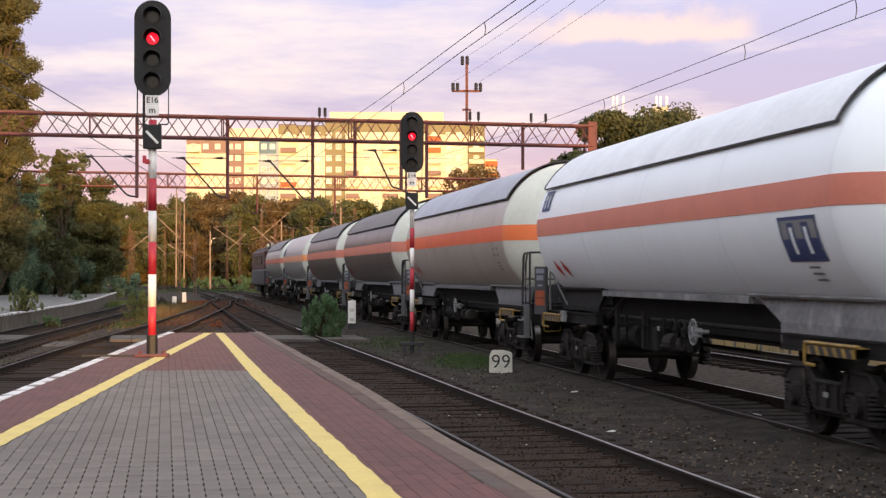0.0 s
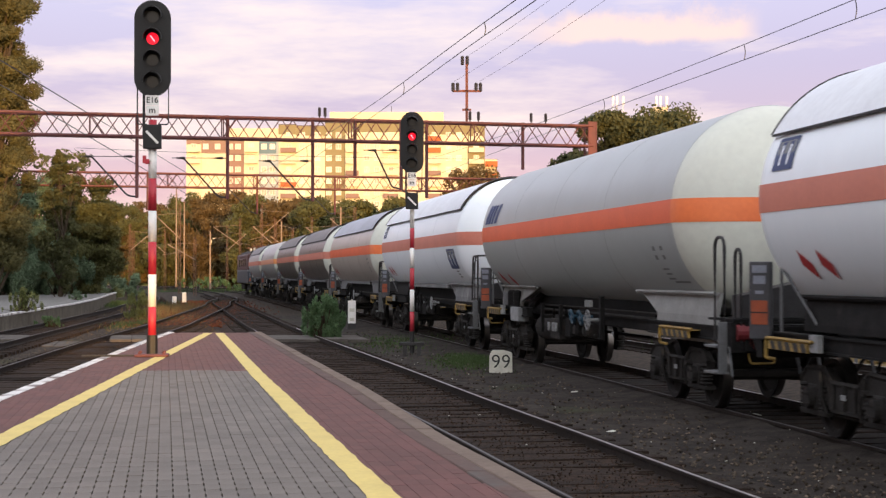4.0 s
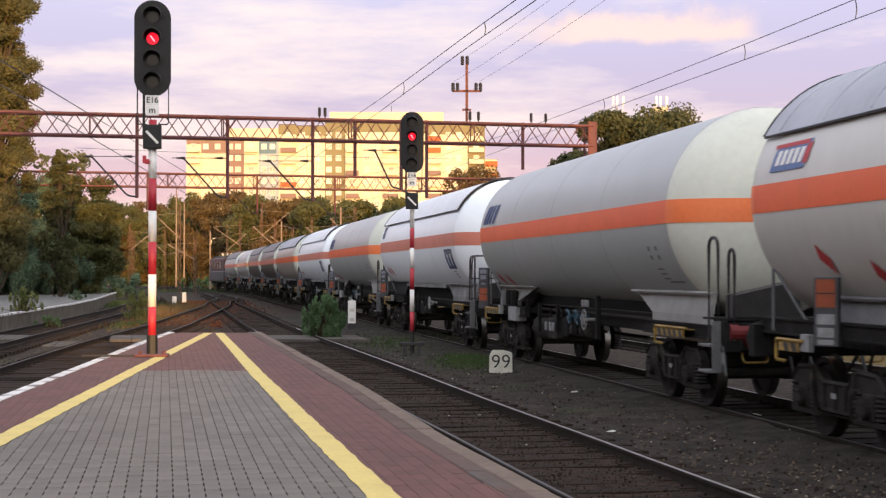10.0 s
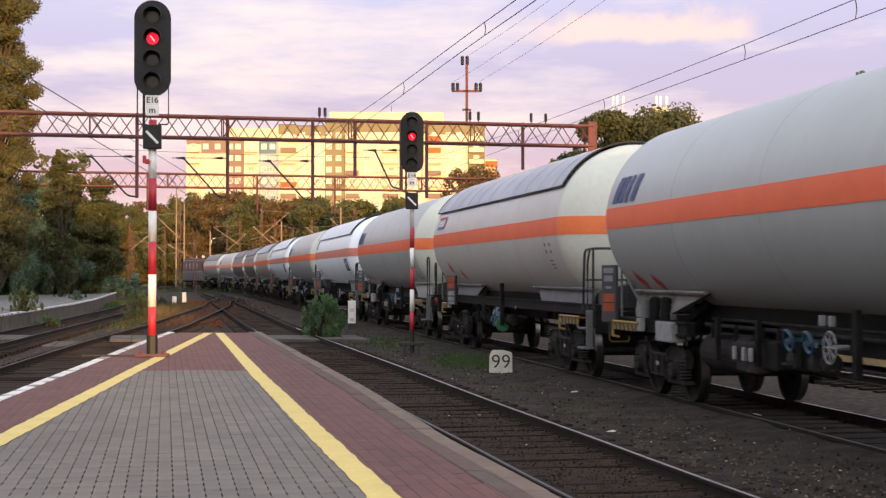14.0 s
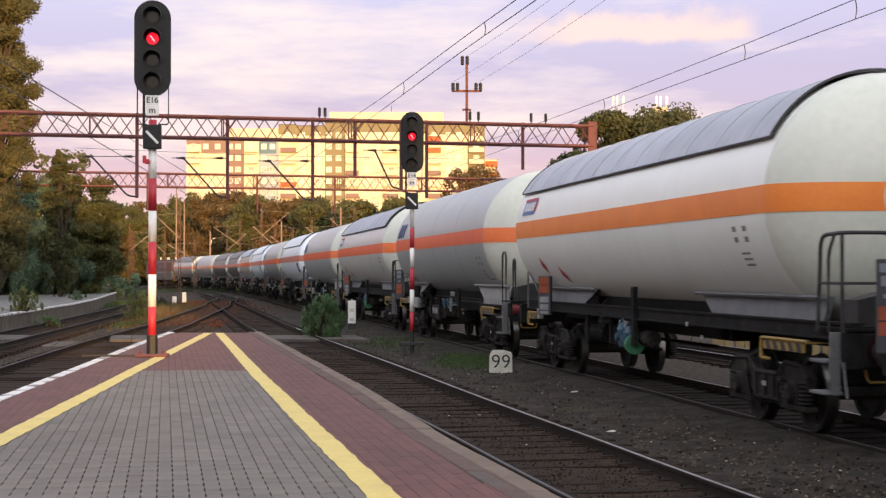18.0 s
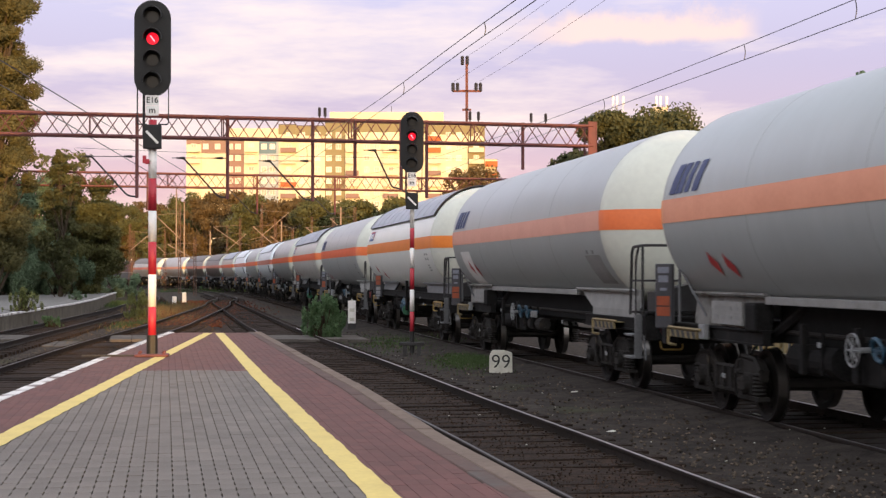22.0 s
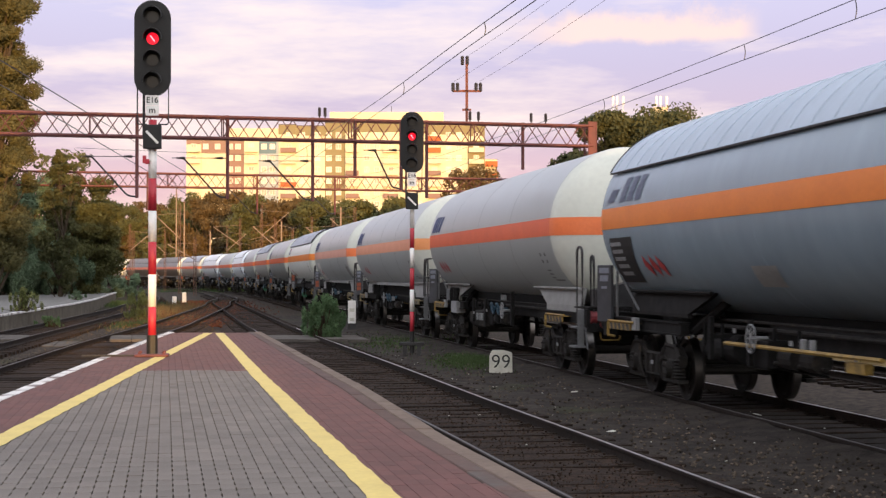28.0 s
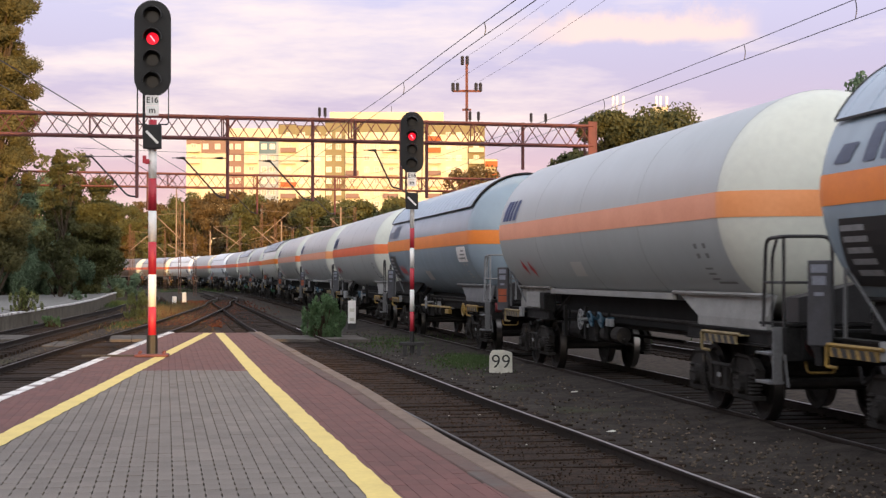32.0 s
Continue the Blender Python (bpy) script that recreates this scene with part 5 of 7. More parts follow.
    for i, (bu, y) in enumerate(((352, 232), (385, 222), (425, 204), (462, 190))):
        bush((bu - 784) * k * y, y, 5.5, 1.8, 60 + i, "bush", 3500, 0.14, "low green shrub beyond the points")
    # grass tufts
    rnd = np.random.RandomState(9)
    vs, fs = [], []
    spots = [((0.62, 36.2), 0.75, 3.0, 4500, 0.09), ((-1.4, 46), 1.6, 6, 1200, 0.12), ((-12.3, 66), 1.0, 5, 1500, 0.22), ((-21, 104), 5, 7, 1500, 0.3), ((-28, 112), 8, 5, 3000, 0.4), ((-24, 190), 12, 10, 2500, 0.5), ((14, 44), 4, 10, 2500, 0.5)]
    for (cx, cy), sx, sy, n, hh in spots:
        for _ in range(n):
            x, y = rnd.normal(cx, sx * 0.5), rnd.normal(cy, sy * 0.5)
            a, h2 = rnd.uniform(0, 6.28), hh * rnd.uniform(0.4, 1.1)
            w = 0.012 + hh * 0.03
            b = len(vs)
            lx, ly = rnd.normal(0, 0.35 * h2, 2)
            zz = -0.17 if cx in (0.62, -1.4) else -0.27
            vs += [(x - w * math.cos(a), y - w * math.sin(a), zz), (x + w * math.cos(a), y + w * math.sin(a), zz), (x + lx, y + ly, zz + h2)]
            fs.append((b, b + 1, b + 2))
    dv, df = [], []
    for (cx, cy), sx, sy, n, hh in (((-13.0, 76), 2.2, 20, 4500, 0.22), ((-15.6, 92), 2.4, 12, 2500, 0.3)):
        for _ in range(n):
            x, y = rnd.normal(cx - 0.12 * (rnd.rand() - 0.5), sx * 0.5), rnd.normal(cy, sy * 0.5)
            x -= 0.14 * (y - cy)
            a, h2 = rnd.uniform(0, 6.28), hh * rnd.uniform(0.4, 1.1)
            lx, ly = rnd.normal(0, 0.35 * h2, 2)
            b = len(dv)
            dv += [(x - 0.015 * math.cos(a), y - 0.015 * math.sin(a), -0.25), (x + 0.015 * math.cos(a), y + 0.015 * math.sin(a), -0.25), (x + lx, y + ly, -0.25 + h2)]
            df.append((b, b + 1, b + 2))
    tagged(data_ob("dry_grass", dv, df, M["dry_grass"]), "dry yellow-brown grass beside the points", "grass", kind="stuff")
    tagged(data_ob("grass", vs, fs, M["grass"]), "sparse green grass tufts between tracks", "grass", kind="stuff")


def stones():
    rnd = np.random.RandomState(4)
    left = [(p.x, p.y) for p in NEAR]
    right = [(p.x, p.y) for p in TRAIN if p.y > -20]
    n = 30000
    vs, fs = [], []
    base = np.array([(1, 0, 0), (-1, 0, 0), (0, 1, 0), (0, -1, 0), (0, 0, 1), (0, 0, -1)], float)
    tri = [(0, 2, 4), (2, 1, 4), (1, 3, 4), (3, 0, 4), (2, 0, 5), (1, 2, 5), (3, 1, 5), (0, 3, 5)]
    for _ in range(n):
        y = 11 + 45 * rnd.rand() ** 1.7
        x = rnd.uniform(-0.30 * y - 2, 0.30 * y)
        pl = edge_x(PL, y) - 0.1 if y < 37.6 else 1
        pr = edge_x(PR, y) + 0.1 if y < 37.6 else 0
        if pl < x < pr or x > edge_x(right, y) + 1.0:
            continue
        s = rnd.uniform(0.008, 0.028)
        if y > 37.6 or x > pr:
            fill = edge_x(left, y) + 0.86 < x < edge_x(right, y) - 0.86
        else:
            fill = False
        b = len(vs)
        p = base * (1 + rnd.uniform(-0.4, 0.4, (6, 3))) * s * np.array((1, 1, 0.75)) + np.array((x, y, (-0.15 if fill else -0.25) + rnd.uniform(-0.02, 0.03)))
        vs += [tuple(q) for q in p]
        fs += [tuple(b + k for k in q) for q in tri]
    tagged(data_ob("ballast_stones", vs, fs, M["stone"]), "loose dark ballast stones between tracks", "ballast", kind="stuff")
    vs, fs = [], []
    # rusty grit on the platform track
    for _ in range(5000):
        y = 10 + 32 * rnd.rand() ** 1.5
        x = edge_x([(p.x, p.y) for p in NEAR], y) + rnd.uniform(-0.68, 0.68)
        s = rnd.uniform(0.006, 0.014)
        b = len(vs)
        p = base * (1 + rnd.uniform(-0.4, 0.4, (6, 3))) * s + np.array((x, y, -0.112 + rnd.uniform(-0.012, 0.01)))
        vs += [tuple(q) for q in p]
        fs += [tuple(b + k for k in q) for q in tri]
    tagged(data_ob("track_grit", vs, fs, M["grit"]), "fine brown grit on the platform track", "ballast", kind="stuff")
    vs, fs = [], []
    # reddened stones strengthen the sunlit patch by their colour
    for _ in range(10000):
        y = rnd.uniform(60, 118)
        c = edge_x([(-7.0, 38), (-10.0, 65), (-12.6, 90), (-17.0, 118)], y)
        x = c - 0.4 + rnd.normal(0, 1.15)
        if x > c + 4.2:
            continue
        s = rnd.uniform(0.018, 0.045)
        b = len(vs)
        p = base * (1 + rnd.uniform(-0.4, 0.4, (6, 3))) * s + np.array((x, y, -0.16 + rnd.uniform(-0.06, 0.05)))
        vs += [tuple(q) for q in p]
        fs += [tuple(b + k for k in q) for q in tri]
    tagged(data_ob("rusty_ballast", vs, fs, M["sun_rust_stone"]), "rust-brown ballast stones reddened for the sun patch around the points", "ballast", kind="stuff")
    vs, fs = [], []
    for _ in range(230):
        y = 12 + 30 * rnd.rand() ** 1.4
        x = edge_x([(p.x, p.y) for p in NEAR], y) + rnd.uniform(-0.7, 4.6)
        s = rnd.uniform(0.005, 0.014)
        b = len(vs)
        p = base * (1 + rnd.uniform(-0.5, 0.5, (6, 3))) * s * np.array((1.3, 1.3, 0.5)) + np.array((x, y, -0.1 if rnd.rand() < 0.1 else -0.15))
        vs += [tuple(q) for q in p]
        fs += [tuple(b + k for k in q) for q in tri]
    tagged(data_ob("pale_chips", vs, fs, M["sign"]), "tiny pale chips scattered on the ballast", "ballast", kind="stuff")
    # scraps of pale litter
    for i, (x, y) in enumerate(((2.2, 26.5), (2.1, 19.8), (0.5, 22.0), (4.4, 22.2), (3.1, 28.4), (1.0, 15.6))):
        bm = box(B(), -0.06, 0.06, -0.03, 0.03, 0, 0.01, 0.003)
        ob = mesh_ob("litter", bm, M["sign"])
        ob.matrix_basis = pose(x, y, -0.145, 8, -6, 40 * i)
        tagged(ob, "scrap of pale litter on the ballast", "litter", "litter")


def small_things():
    distance_sign(pose(1.17, 32.0, -0.235, 0, 0, -4))
    marker(pose(-3.28, 57.0, -0.18, 0, 0, 4), 0.28, 1.06, "white concrete marker post with pale plates")
    marker(pose(-18.3, 112.0, -0.3), 0.28, 0.85, "white marker stone lit by sun", "white", False)
    marker(pose(-18.75, 110.5, -0.3), 0.28, 0.58, "low white marker stone beside points", "white", False)
    # low wall beyond the far track
    f = thing("low_wall", "low ochre panel wall beyond the far track", "wall")
    for k in range(9):
        x, y, a = on_track(9 + k * 2.0, 7.2)
        part("wall_post", box(B(), x - 0.07, x + 0.07, y - 0.07, y + 0.07, -0.4, 0.95), M["old_concrete"], f)
        if k < 8:
            bm = box(B(), -0.05, 0.05, 0.08, 1.92, -0.4, 0.86, 0.01)
            bmesh.ops.transform(bm, matrix=Matrix.Translation((x, y, 0)) @ Matrix.Rotation(a, 4, "Z"), verts=bm.verts)
            part("wall_panel", bm, M["ochre"], f)


left_platform()
signals()
small_things()
G1, GA, GD = gantry((-26.0, 64.6), (6.8, 73.0), 8.65, 0.92,
                    [(13.27, 5.1, 1.9), (17.15, 5.1, 1.9), (20.9, 5.04, 1.9), (22.8, 6.2, 0), (24.9, 5.6, 1.2), (26.08, 5.25, 0), (30.6, 6.6, 0)],
                    "long rust-red lattice gantry carrying overhead wires", (0, 1), 0.62, (21.2, 21.45, 28.1, 28.5, 31.0, 31.7))
feeder_post(G1, GA + GD * 27.95, 8.65, 2.9)
gantry((-36.0, 103.2), (6.0, 115.0), 8.7, 0.92, [(16.5, 6.2, 0), (24.0, 6.0, 2.0), (29.5, 6.0, 2.0)], "second rust-red lattice gantry further along the line", (1,), 0.66)
for mx, my, mh, ma, ms in ((230, 175, 7.6, 2.4, 1), (318, 165, 9.4, 2.6, -1), (345, 150, 5.6, 2.6, -1), (425, 200, 9.2, 3.4, -1), (463, 185, 10.6, 3.2, 1), (518, 185, 7.4, 2.6, -1), (590, 150, 7.4, 2.6, -1), (236, 185, 7.1, 0, 1), (292, 190, 7.5, 2.2, -1), (402, 215, 8.6, 2.6, 1), (487, 170, 8.2, 2.4, -1), (552, 176, 8.5, 0, 1), (628, 140, 8.0, 2.2, -1)):
    far_mast((mx - 784) / 2800 * my, my, mh, ma, ms)
for mx, my, mh in ((312, 232, 14.6), (326, 232, 12.6), (498, 196, 8.6), (603, 165, 9.0), (372, 205, 7.6)):
    far_post((mx - 784) / 2800 * my, my, mh)
wires()
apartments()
roof_antennas()
station()
side_block()
plants()
woods()


# ---------- tank wagons: y runs forward, origin on the rail head ----------
R, ZC = 1.50, 2.76
YF, YB = 7.47, -6.52  # weld seams
BOGIE_F, BOGIE_B = 6.12, -5.40
DOME = 0.76


def tank_profile(dr=0.0):
    p = []
    for k in range(11):
        a = math.pi / 2 * k / 10
        p.append((YF + DOME * math.cos(a), (R + dr) * math.sin(a) ** 0.8 if k else 0.001))
    for k in range(1, 9):
        p.append((YF + (YB - YF) * k / 8, R + dr))
    for k in range(1, 11):
        a = math.pi / 2 * (1 - k / 10)
        p.append((YB - DOME * math.cos(a), (R + dr) * math.sin(a) ** 0.8 if k < 10 else 0.001))
    return p


def curved(y0, y1, z0, z1, slant=0.0, dr=0.006, n=5):
    """A painted patch on the tank's left flank."""
    bm = B()
    g = []
    for i in range(n + 1):
        z = z0 + (z1 - z0) * i / n
        x = -math.sqrt(max(0.0, (R + dr) ** 2 - (z - ZC) ** 2))
        s = slant * (z - z0)
        g.append((bm.verts.new((x, y0 - s, z)), bm.verts.new((x, y1 - s, z))))
    for a, b in zip(g, g[1:]):
        bm.faces.new((a[0], a[1], b[1], b[0]))
    return bm


def add(bm, other):
    me = bpy.data.meshes.new("tmp")
    other.to_mesh(me)
    other.free()
    bm.from_mesh(me)
    bpy.data.meshes.remove(me)
    return bm


def wheel_bm(x):
    """A wheel about its own axle; the worn tread takes the second material."""
    bm = B()
    s = 1 if x > 0 else -1
    prof = [(-0.05, 0.10), (-0.065, 0.16), (-0.03, 0.2), (-0.02, 0.36), (-0.06, 0.40), (-0.065, 0.455), (0.055, 0.46), (0.06, 0.485), (0.075, 0.485), (0.075, 0.40), (0.03, 0.36), (0.02, 0.2), (0.08, 0.12)]
    n = 28
    rings = [[bm.verts.new((x - s * px, r * math.cos(a), r * math.sin(a))) for a in (2 * math.pi * i / n for i in range(n))] for px, r in prof]
    for j, (a, b) in enumerate(zip(rings, rings[1:])):
        for i in range(n):
            f = bm.faces.new((a[i], a[(i + 1) % n], b[(i + 1) % n], b[i]))
            f.material_index = 1 if j == 5 else 0
    bm.faces.new(rings[0])
    bm.faces.new(rings[-1])
    bmesh.ops.recalc_face_normals(bm, faces=bm.faces)
    for k in range(3):
        a = 2 * math.pi * k / 3
        rod(bm, (x + s * 0.02, 0.28 * math.cos(a), 0.28 * math.sin(a)), (x + s * 0.045, 0.28 * math.cos(a), 0.28 * math.sin(a)), 0.03, 8)
    return bm


def bogie(parent, yc):
    b = part("bogie", box(B(), -0.75, 0.75, -0.28, 0.28, 0.5, 0.78, 0.03), M["bogie"], parent, "black two-axle bogie")
    b.matrix_basis = Matrix.Translation((0, yc, 0))
    for sx in (-1, 1):
        bm = B()
        X = sx * 0.98
        out = [(-1.32, 0.66), (-1.1, 0.80), (-0.62, 0.82), (-0.36, 0.66), (0.36, 0.66), (0.62, 0.82), (1.1, 0.80), (1.32, 0.66), (1.28, 0.52), (0.64, 0.6), (0.38, 0.36), (-0.38, 0.36), (-0.64, 0.6), (-1.28, 0.52)]
        f = [bm.verts.new((X - 0.06, y, z)) for y, z in out]
        g = [bm.verts.new((X + 0.06, y, z)) for y, z in out]
        bm.faces.new(f)
        bm.faces.new(g[::-1])
        for k in range(len(out)):
            l = (k + 1) % len(out)
            bm.faces.new((f[k], g[k], g[l], f[l]))
        bmesh.ops.recalc_face_normals(bm, faces=bm.faces)
        for (ya, za), (yb, zb) in zip(out[:8], out[1:8]):
            tube(bm, [(X + sx * 0.05, ya, za), (X + sx * 0.05, yb, zb)], 0.035, 5)
        for (ya, za), (yb, zb) in zip(out[9:13], out[10:13]):
            tube(bm, [(X + sx * 0.05, ya, za), (X + sx * 0.05, yb, zb)], 0.03, 5)
        for yr in (-0.3, 0.0, 0.3):
            box(bm, X - 0.1, X + 0.1, yr - 0.02, yr + 0.02, 0.38, 0.66)
        part("side_frame", bm, M["bogie"], b, "cast side frame with raised flanges")
        bm = B()
        for yr in (-0.62, 0.62):
            tube(bm, bent([(X + sx * 0.1, yr, 0.78), (X + sx * 0.13, yr * 0.85, 0.5), (X + sx * 0.08, yr * 0.8, 0.3)], 0.06), 0.026, 6)
            rod(bm, (X + sx * 0.05, yr, 0.62), (X + sx * 0.14, yr, 0.62), 0.035, 8)
        tube(bm, [(X - sx * 0.02, -0.75, 0.3), (X - sx * 0.02, 0.75, 0.3)], 0.022, 6)
        part("brake_hanger", bm, M["bogie"], b, "brake hangers and rod")
        part("stencil", box(B(), X + sx * 0.101 - 0.002, X + sx * 0.101 + 0.002, -0.09, 0.05, 0.5, 0.56), M["note"], b, "small pale stencilled plate")
        for sy in (-0.9, 0.9):
            bm = B()
            box(bm, X - 0.09, X + 0.12, sy - 0.16, sy + 0.16, 0.32, 0.62, 0.03)
            rod(bm, (X + sx * 0.08, sy, 0.46), (X + sx * 0.17, sy, 0.46), 0.12, 14)
            for q in range(4):
                a = math.pi / 4 + math.pi / 2 * q
                rod(bm, (X + sx * 0.16, sy + 0.085 * math.cos(a), 0.46 + 0.085 * math.sin(a)), (X + sx * 0.19, sy + 0.085 * math.cos(a), 0.46 + 0.085 * math.sin(a)), 0.018, 6)
            box(bm, X - 0.08, X + 0.08, sy - 0.40, sy + 0.40, 0.27, 0.33, 0.01)
            part("axle_box", bm, M["bogie"], b, "axle box")
            for e in (-0.29, 0.29):
                bm = B()
                prof = [(0.33, 0.001)] + [(0.335 + 0.0245 * k, 0.1 if k % 2 else 0.072) for k in range(13)] + [(0.64, 0.001)]
                rings = [[bm.verts.new((X + sx * 0.02 + r * math.cos(q), sy + e + r * math.sin(q), z)) for q in (2 * math.pi * i / 12 for i in range(12))] for z, r in prof]
                for ra, rb in zip(rings, rings[1:]):
                    for i in range(12):
                        bm.faces.new((ra[i], ra[(i + 1) % 12], rb[(i + 1) % 12], rb[i]))
                part("spring", bm, M["bogie"], b, "coil spring")
            w = part("wheel", wheel_bm(sx * 0.75), (M["wheel"], M["tread"]), b, "steel wheel with a bright worn tread")
            w.matrix_basis = Matrix.Translation((0, sy, 0.46))
            if sx == 1:
                part("axle", rod(B(), (-0.75, sy, 0.46), (0.75, sy, 0.46), 0.08, 10), M["wheel"], b)
    return b


def skirt(sx, yf, yb, z_low, slope_f, slope_b):
    """A saddle plate under one flank of the tank."""
    bm = B()
    knee = max(z_low + 0.04, 1.30)
    q = [(yf, z_low), (yf, knee), (yf + slope_f, 1.62), (yb - slope_b, 1.62), (yb, knee), (yb, z_low)]
    a = [bm.verts.new((sx * (1.05 if z < 1.5 else 0.99), y, z)) for y, z in q]
    b = [bm.verts.new((sx * (0.98 if z < 1.5 else 0.93), y, z)) for y, z in q]
    bm.faces.new(a)
    bm.faces.new(b[::-1])
    for k in range(6):
        l = (k + 1) % 6
        bm.faces.new((a[k], b[k], b[l], a[l]))
    bmesh.ops.recalc_face_normals(bm, faces=bm.faces)
    tube(bm, [(sx * 1.06, yf + slope_f, 1.615), (sx * 1.06, yb - slope_b, 1.615)], 0.03, 6)
    return bm


def wagon(tank, band, cap_band, hood, cap, logo, label, sill, fsill="sill_grey", front=(7.3, 5.2, 1.25, 0.05, 0.5), rear=(-4.0, -7.1, 1.2, 0.8, 0.05), strip=True, rail_col="steel_dark", whitebox=False, long_sill=False, valve=False, notice=False, board=8.06, ribs=0, gear=(1.5, 1.0, 0.6), canisters=False, loops=False, plated=True, patch=False, diamonds=((6.6, 2.0), (6.1, 2.0))):
    t = thing("tank_wagon", label, "tank wagon", group="freight train")
    C = Matrix.Translation((0, 0, ZC))
    prof = tank_profile()
    # barrel and the two domed ends are separate plates
    bm = B()
    lathe_y(bm, [q for q in prof if YB - 0.001 <= q[0] <= YF + 0.001], 56)
    bmesh.ops.transform(bm, matrix=C, verts=bm.verts)
    bmesh.ops.recalc_face_normals(bm, faces=bm.faces)
    barrel = part("barrel", bm, TANK[tank], t, f"{tank.replace('_', ' ')} painted steel barrel", True)
    for e, sel in (("front", [q for q in prof if q[0] >= YF - 0.001]), ("rear", [q for q in prof if q[0] <= YB + 0.001])):
        bm = B()
        lathe_y(bm, sel, 56)
        bmesh.ops.transform(bm, matrix=C, verts=bm.verts)
        bmesh.ops.recalc_face_normals(bm, faces=bm.faces)
        part("domed_end", bm, cap if cap else TANK[tank], t, "domed tank end", True)
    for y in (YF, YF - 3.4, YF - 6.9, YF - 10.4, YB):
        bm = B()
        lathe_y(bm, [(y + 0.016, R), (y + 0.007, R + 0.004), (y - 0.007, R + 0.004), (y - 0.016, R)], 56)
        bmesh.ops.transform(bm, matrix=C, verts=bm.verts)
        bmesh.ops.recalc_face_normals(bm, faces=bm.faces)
        part("weld_seam", bm, TANK[{"grey": "seam", "silver": "seam", "white": "seam_white"}.get(tank, tank)], barrel, "slightly darker weld seam" if tank in ("grey", "silver", "white") else "", True)
    # stripe round the waist, repainted on the ends
    hb = 0.165
    for lo, hi, bn, lab in ((YB - 0.001, YF + 0.001, band, "orange stripe along the tank"), (YF - 0.001, 99, cap_band, "orange stripe round the front end"), (-99, YB + 0.001, cap_band, "orange stripe round the rear end")):
        bm = B()
        for sx in (-1, 1):
            rows = []
            for y, r in tank_profile(0.007):
                if r < 0.17 or not lo <= y <= hi:
                    continue
                col = []
                for k in range(5):
                    z = -hb + 2 * hb * k / 4
                    col.append(bm.verts.new((sx * math.sqrt(r * r - z * z), y + (0.004 if y > YF + 0.01 else (-0.004 if y < YB - 0.01 else 0)), ZC + z)))
                rows.append(col)
            for p, q in zip(rows, rows[1:]):
                for k in range(4):
                    bm.faces.new((p[k], p[k + 1], q[k + 1], q[k]))
        bmesh.ops.recalc_face_normals(bm, faces=bm.faces)
        part("stripe", bm, BAND[bn], t, lab, True)
    if hood:
        bm = B()
        ang = radians(61)
        y0, y1 = YF + 0.02, YB + 0.1
        rr = R + 0.055
        lathe_y(bm, [(y0 + (y1 - y0) * k / 24, rr) for k in range(25)], 24, -ang, ang)
        lathe_y(bm, [(y0 + (y1 - y0) * k / 24, rr - 0.012) for k in range(25)], 24, -ang, ang)
        bmesh.ops.transform(bm, matrix=C, verts=bm.verts)
        part("sunshield", bm, HOOD[hood], t, "curved sheet sunshield over the tank", True)
        for k in range(ribs):
            y = y1 + (y0 - y1) * (k + 0.6) / ribs
            arc = [((rr + 0.002) * math.sin(a), y, ZC + (rr + 0.002) * math.cos(a)) for a in (-ang * 0.98 + 2 * ang * 0.98 * j / 20 for j in range(21))]
            part("rib", tube(B(), arc, 0.012, 5), HOOD[hood], t, "thin rib across the sunshield")
        bm = B()
        for a in (-ang, ang):
            p = Vector(((rr - 0.012) * math.sin(a), 0, ZC + (rr - 0.012) * math.cos(a)))
            box(bm, p.x - 0.012, p.x + 0.012, y1, y0, p.z - 0.018, p.z + 0.008)
        arc = [((rr + 0.004) * math.sin(-ang + 2 * ang * k / 24), y1, ZC + (rr + 0.004) * math.cos(-ang + 2 * ang * k / 24)) for k in range(25)]
        tube(bm, arc, 0.018, 6)
        tube(bm, [(x, y0, z) for x, y, z in arc], 0.014, 6)
        part("shield_edge", bm, M["steel_dark"], t, "dark rolled edge of the sunshield")
    # underframe
    part("centre_sill", box(B(), -0.28, 0.28, -8.2, 8.3, 0.98, 1.22, 0.01), M["under"], t, "dark steel centre sill")
    zs = 1.17 if long_sill else 1.0
    for sx in (-1.12, 1.0):
        for y0, y1 in (((-8.15, 8.25),) if long_sill else ((4.5, 8.25), (-8.15, -4.2))):
            bm = box(B(), sx, sx + 0.12, y0, y1, zs, zs + 0.17, 0.01)
            box(bm, sx - 0.03, sx + 0.15, y0, y1, zs - 0.012, zs + 0.012)
            box(bm, sx - 0.03, sx + 0.15, y0, y1, zs + 0.158, zs + 0.182)
            part("side_sill", bm, M["under"], t, "dark steel channel sill")
    for y in (8.28, -8.18):
        bm = box(B(), -1.25, 1.25, y - 0.1, y + 0.1, 0.86, 1.26, 0.01)
        for k in (-0.87, 0.87):
            box(bm, k - 0.2, k + 0.2, y - 0.13, y + 0.13, 0.88, 1.24, 0.01)
        part("headstock", bm, M["under"], t, "dark steel headstock")
    bm = box(B(), -1.22, 1.22, -8.3, -7.3, 1.27, 1.30)
    part("end_platform", bm, M["under"], t, "dark grating platform")
    for sx in (-1, 1):
        part("saddle", skirt(sx, *front), M[fsill], t, "plated saddle under the tank")
        part("saddle", skirt(sx, *rear), M[sill], t, "plated saddle under the tank")
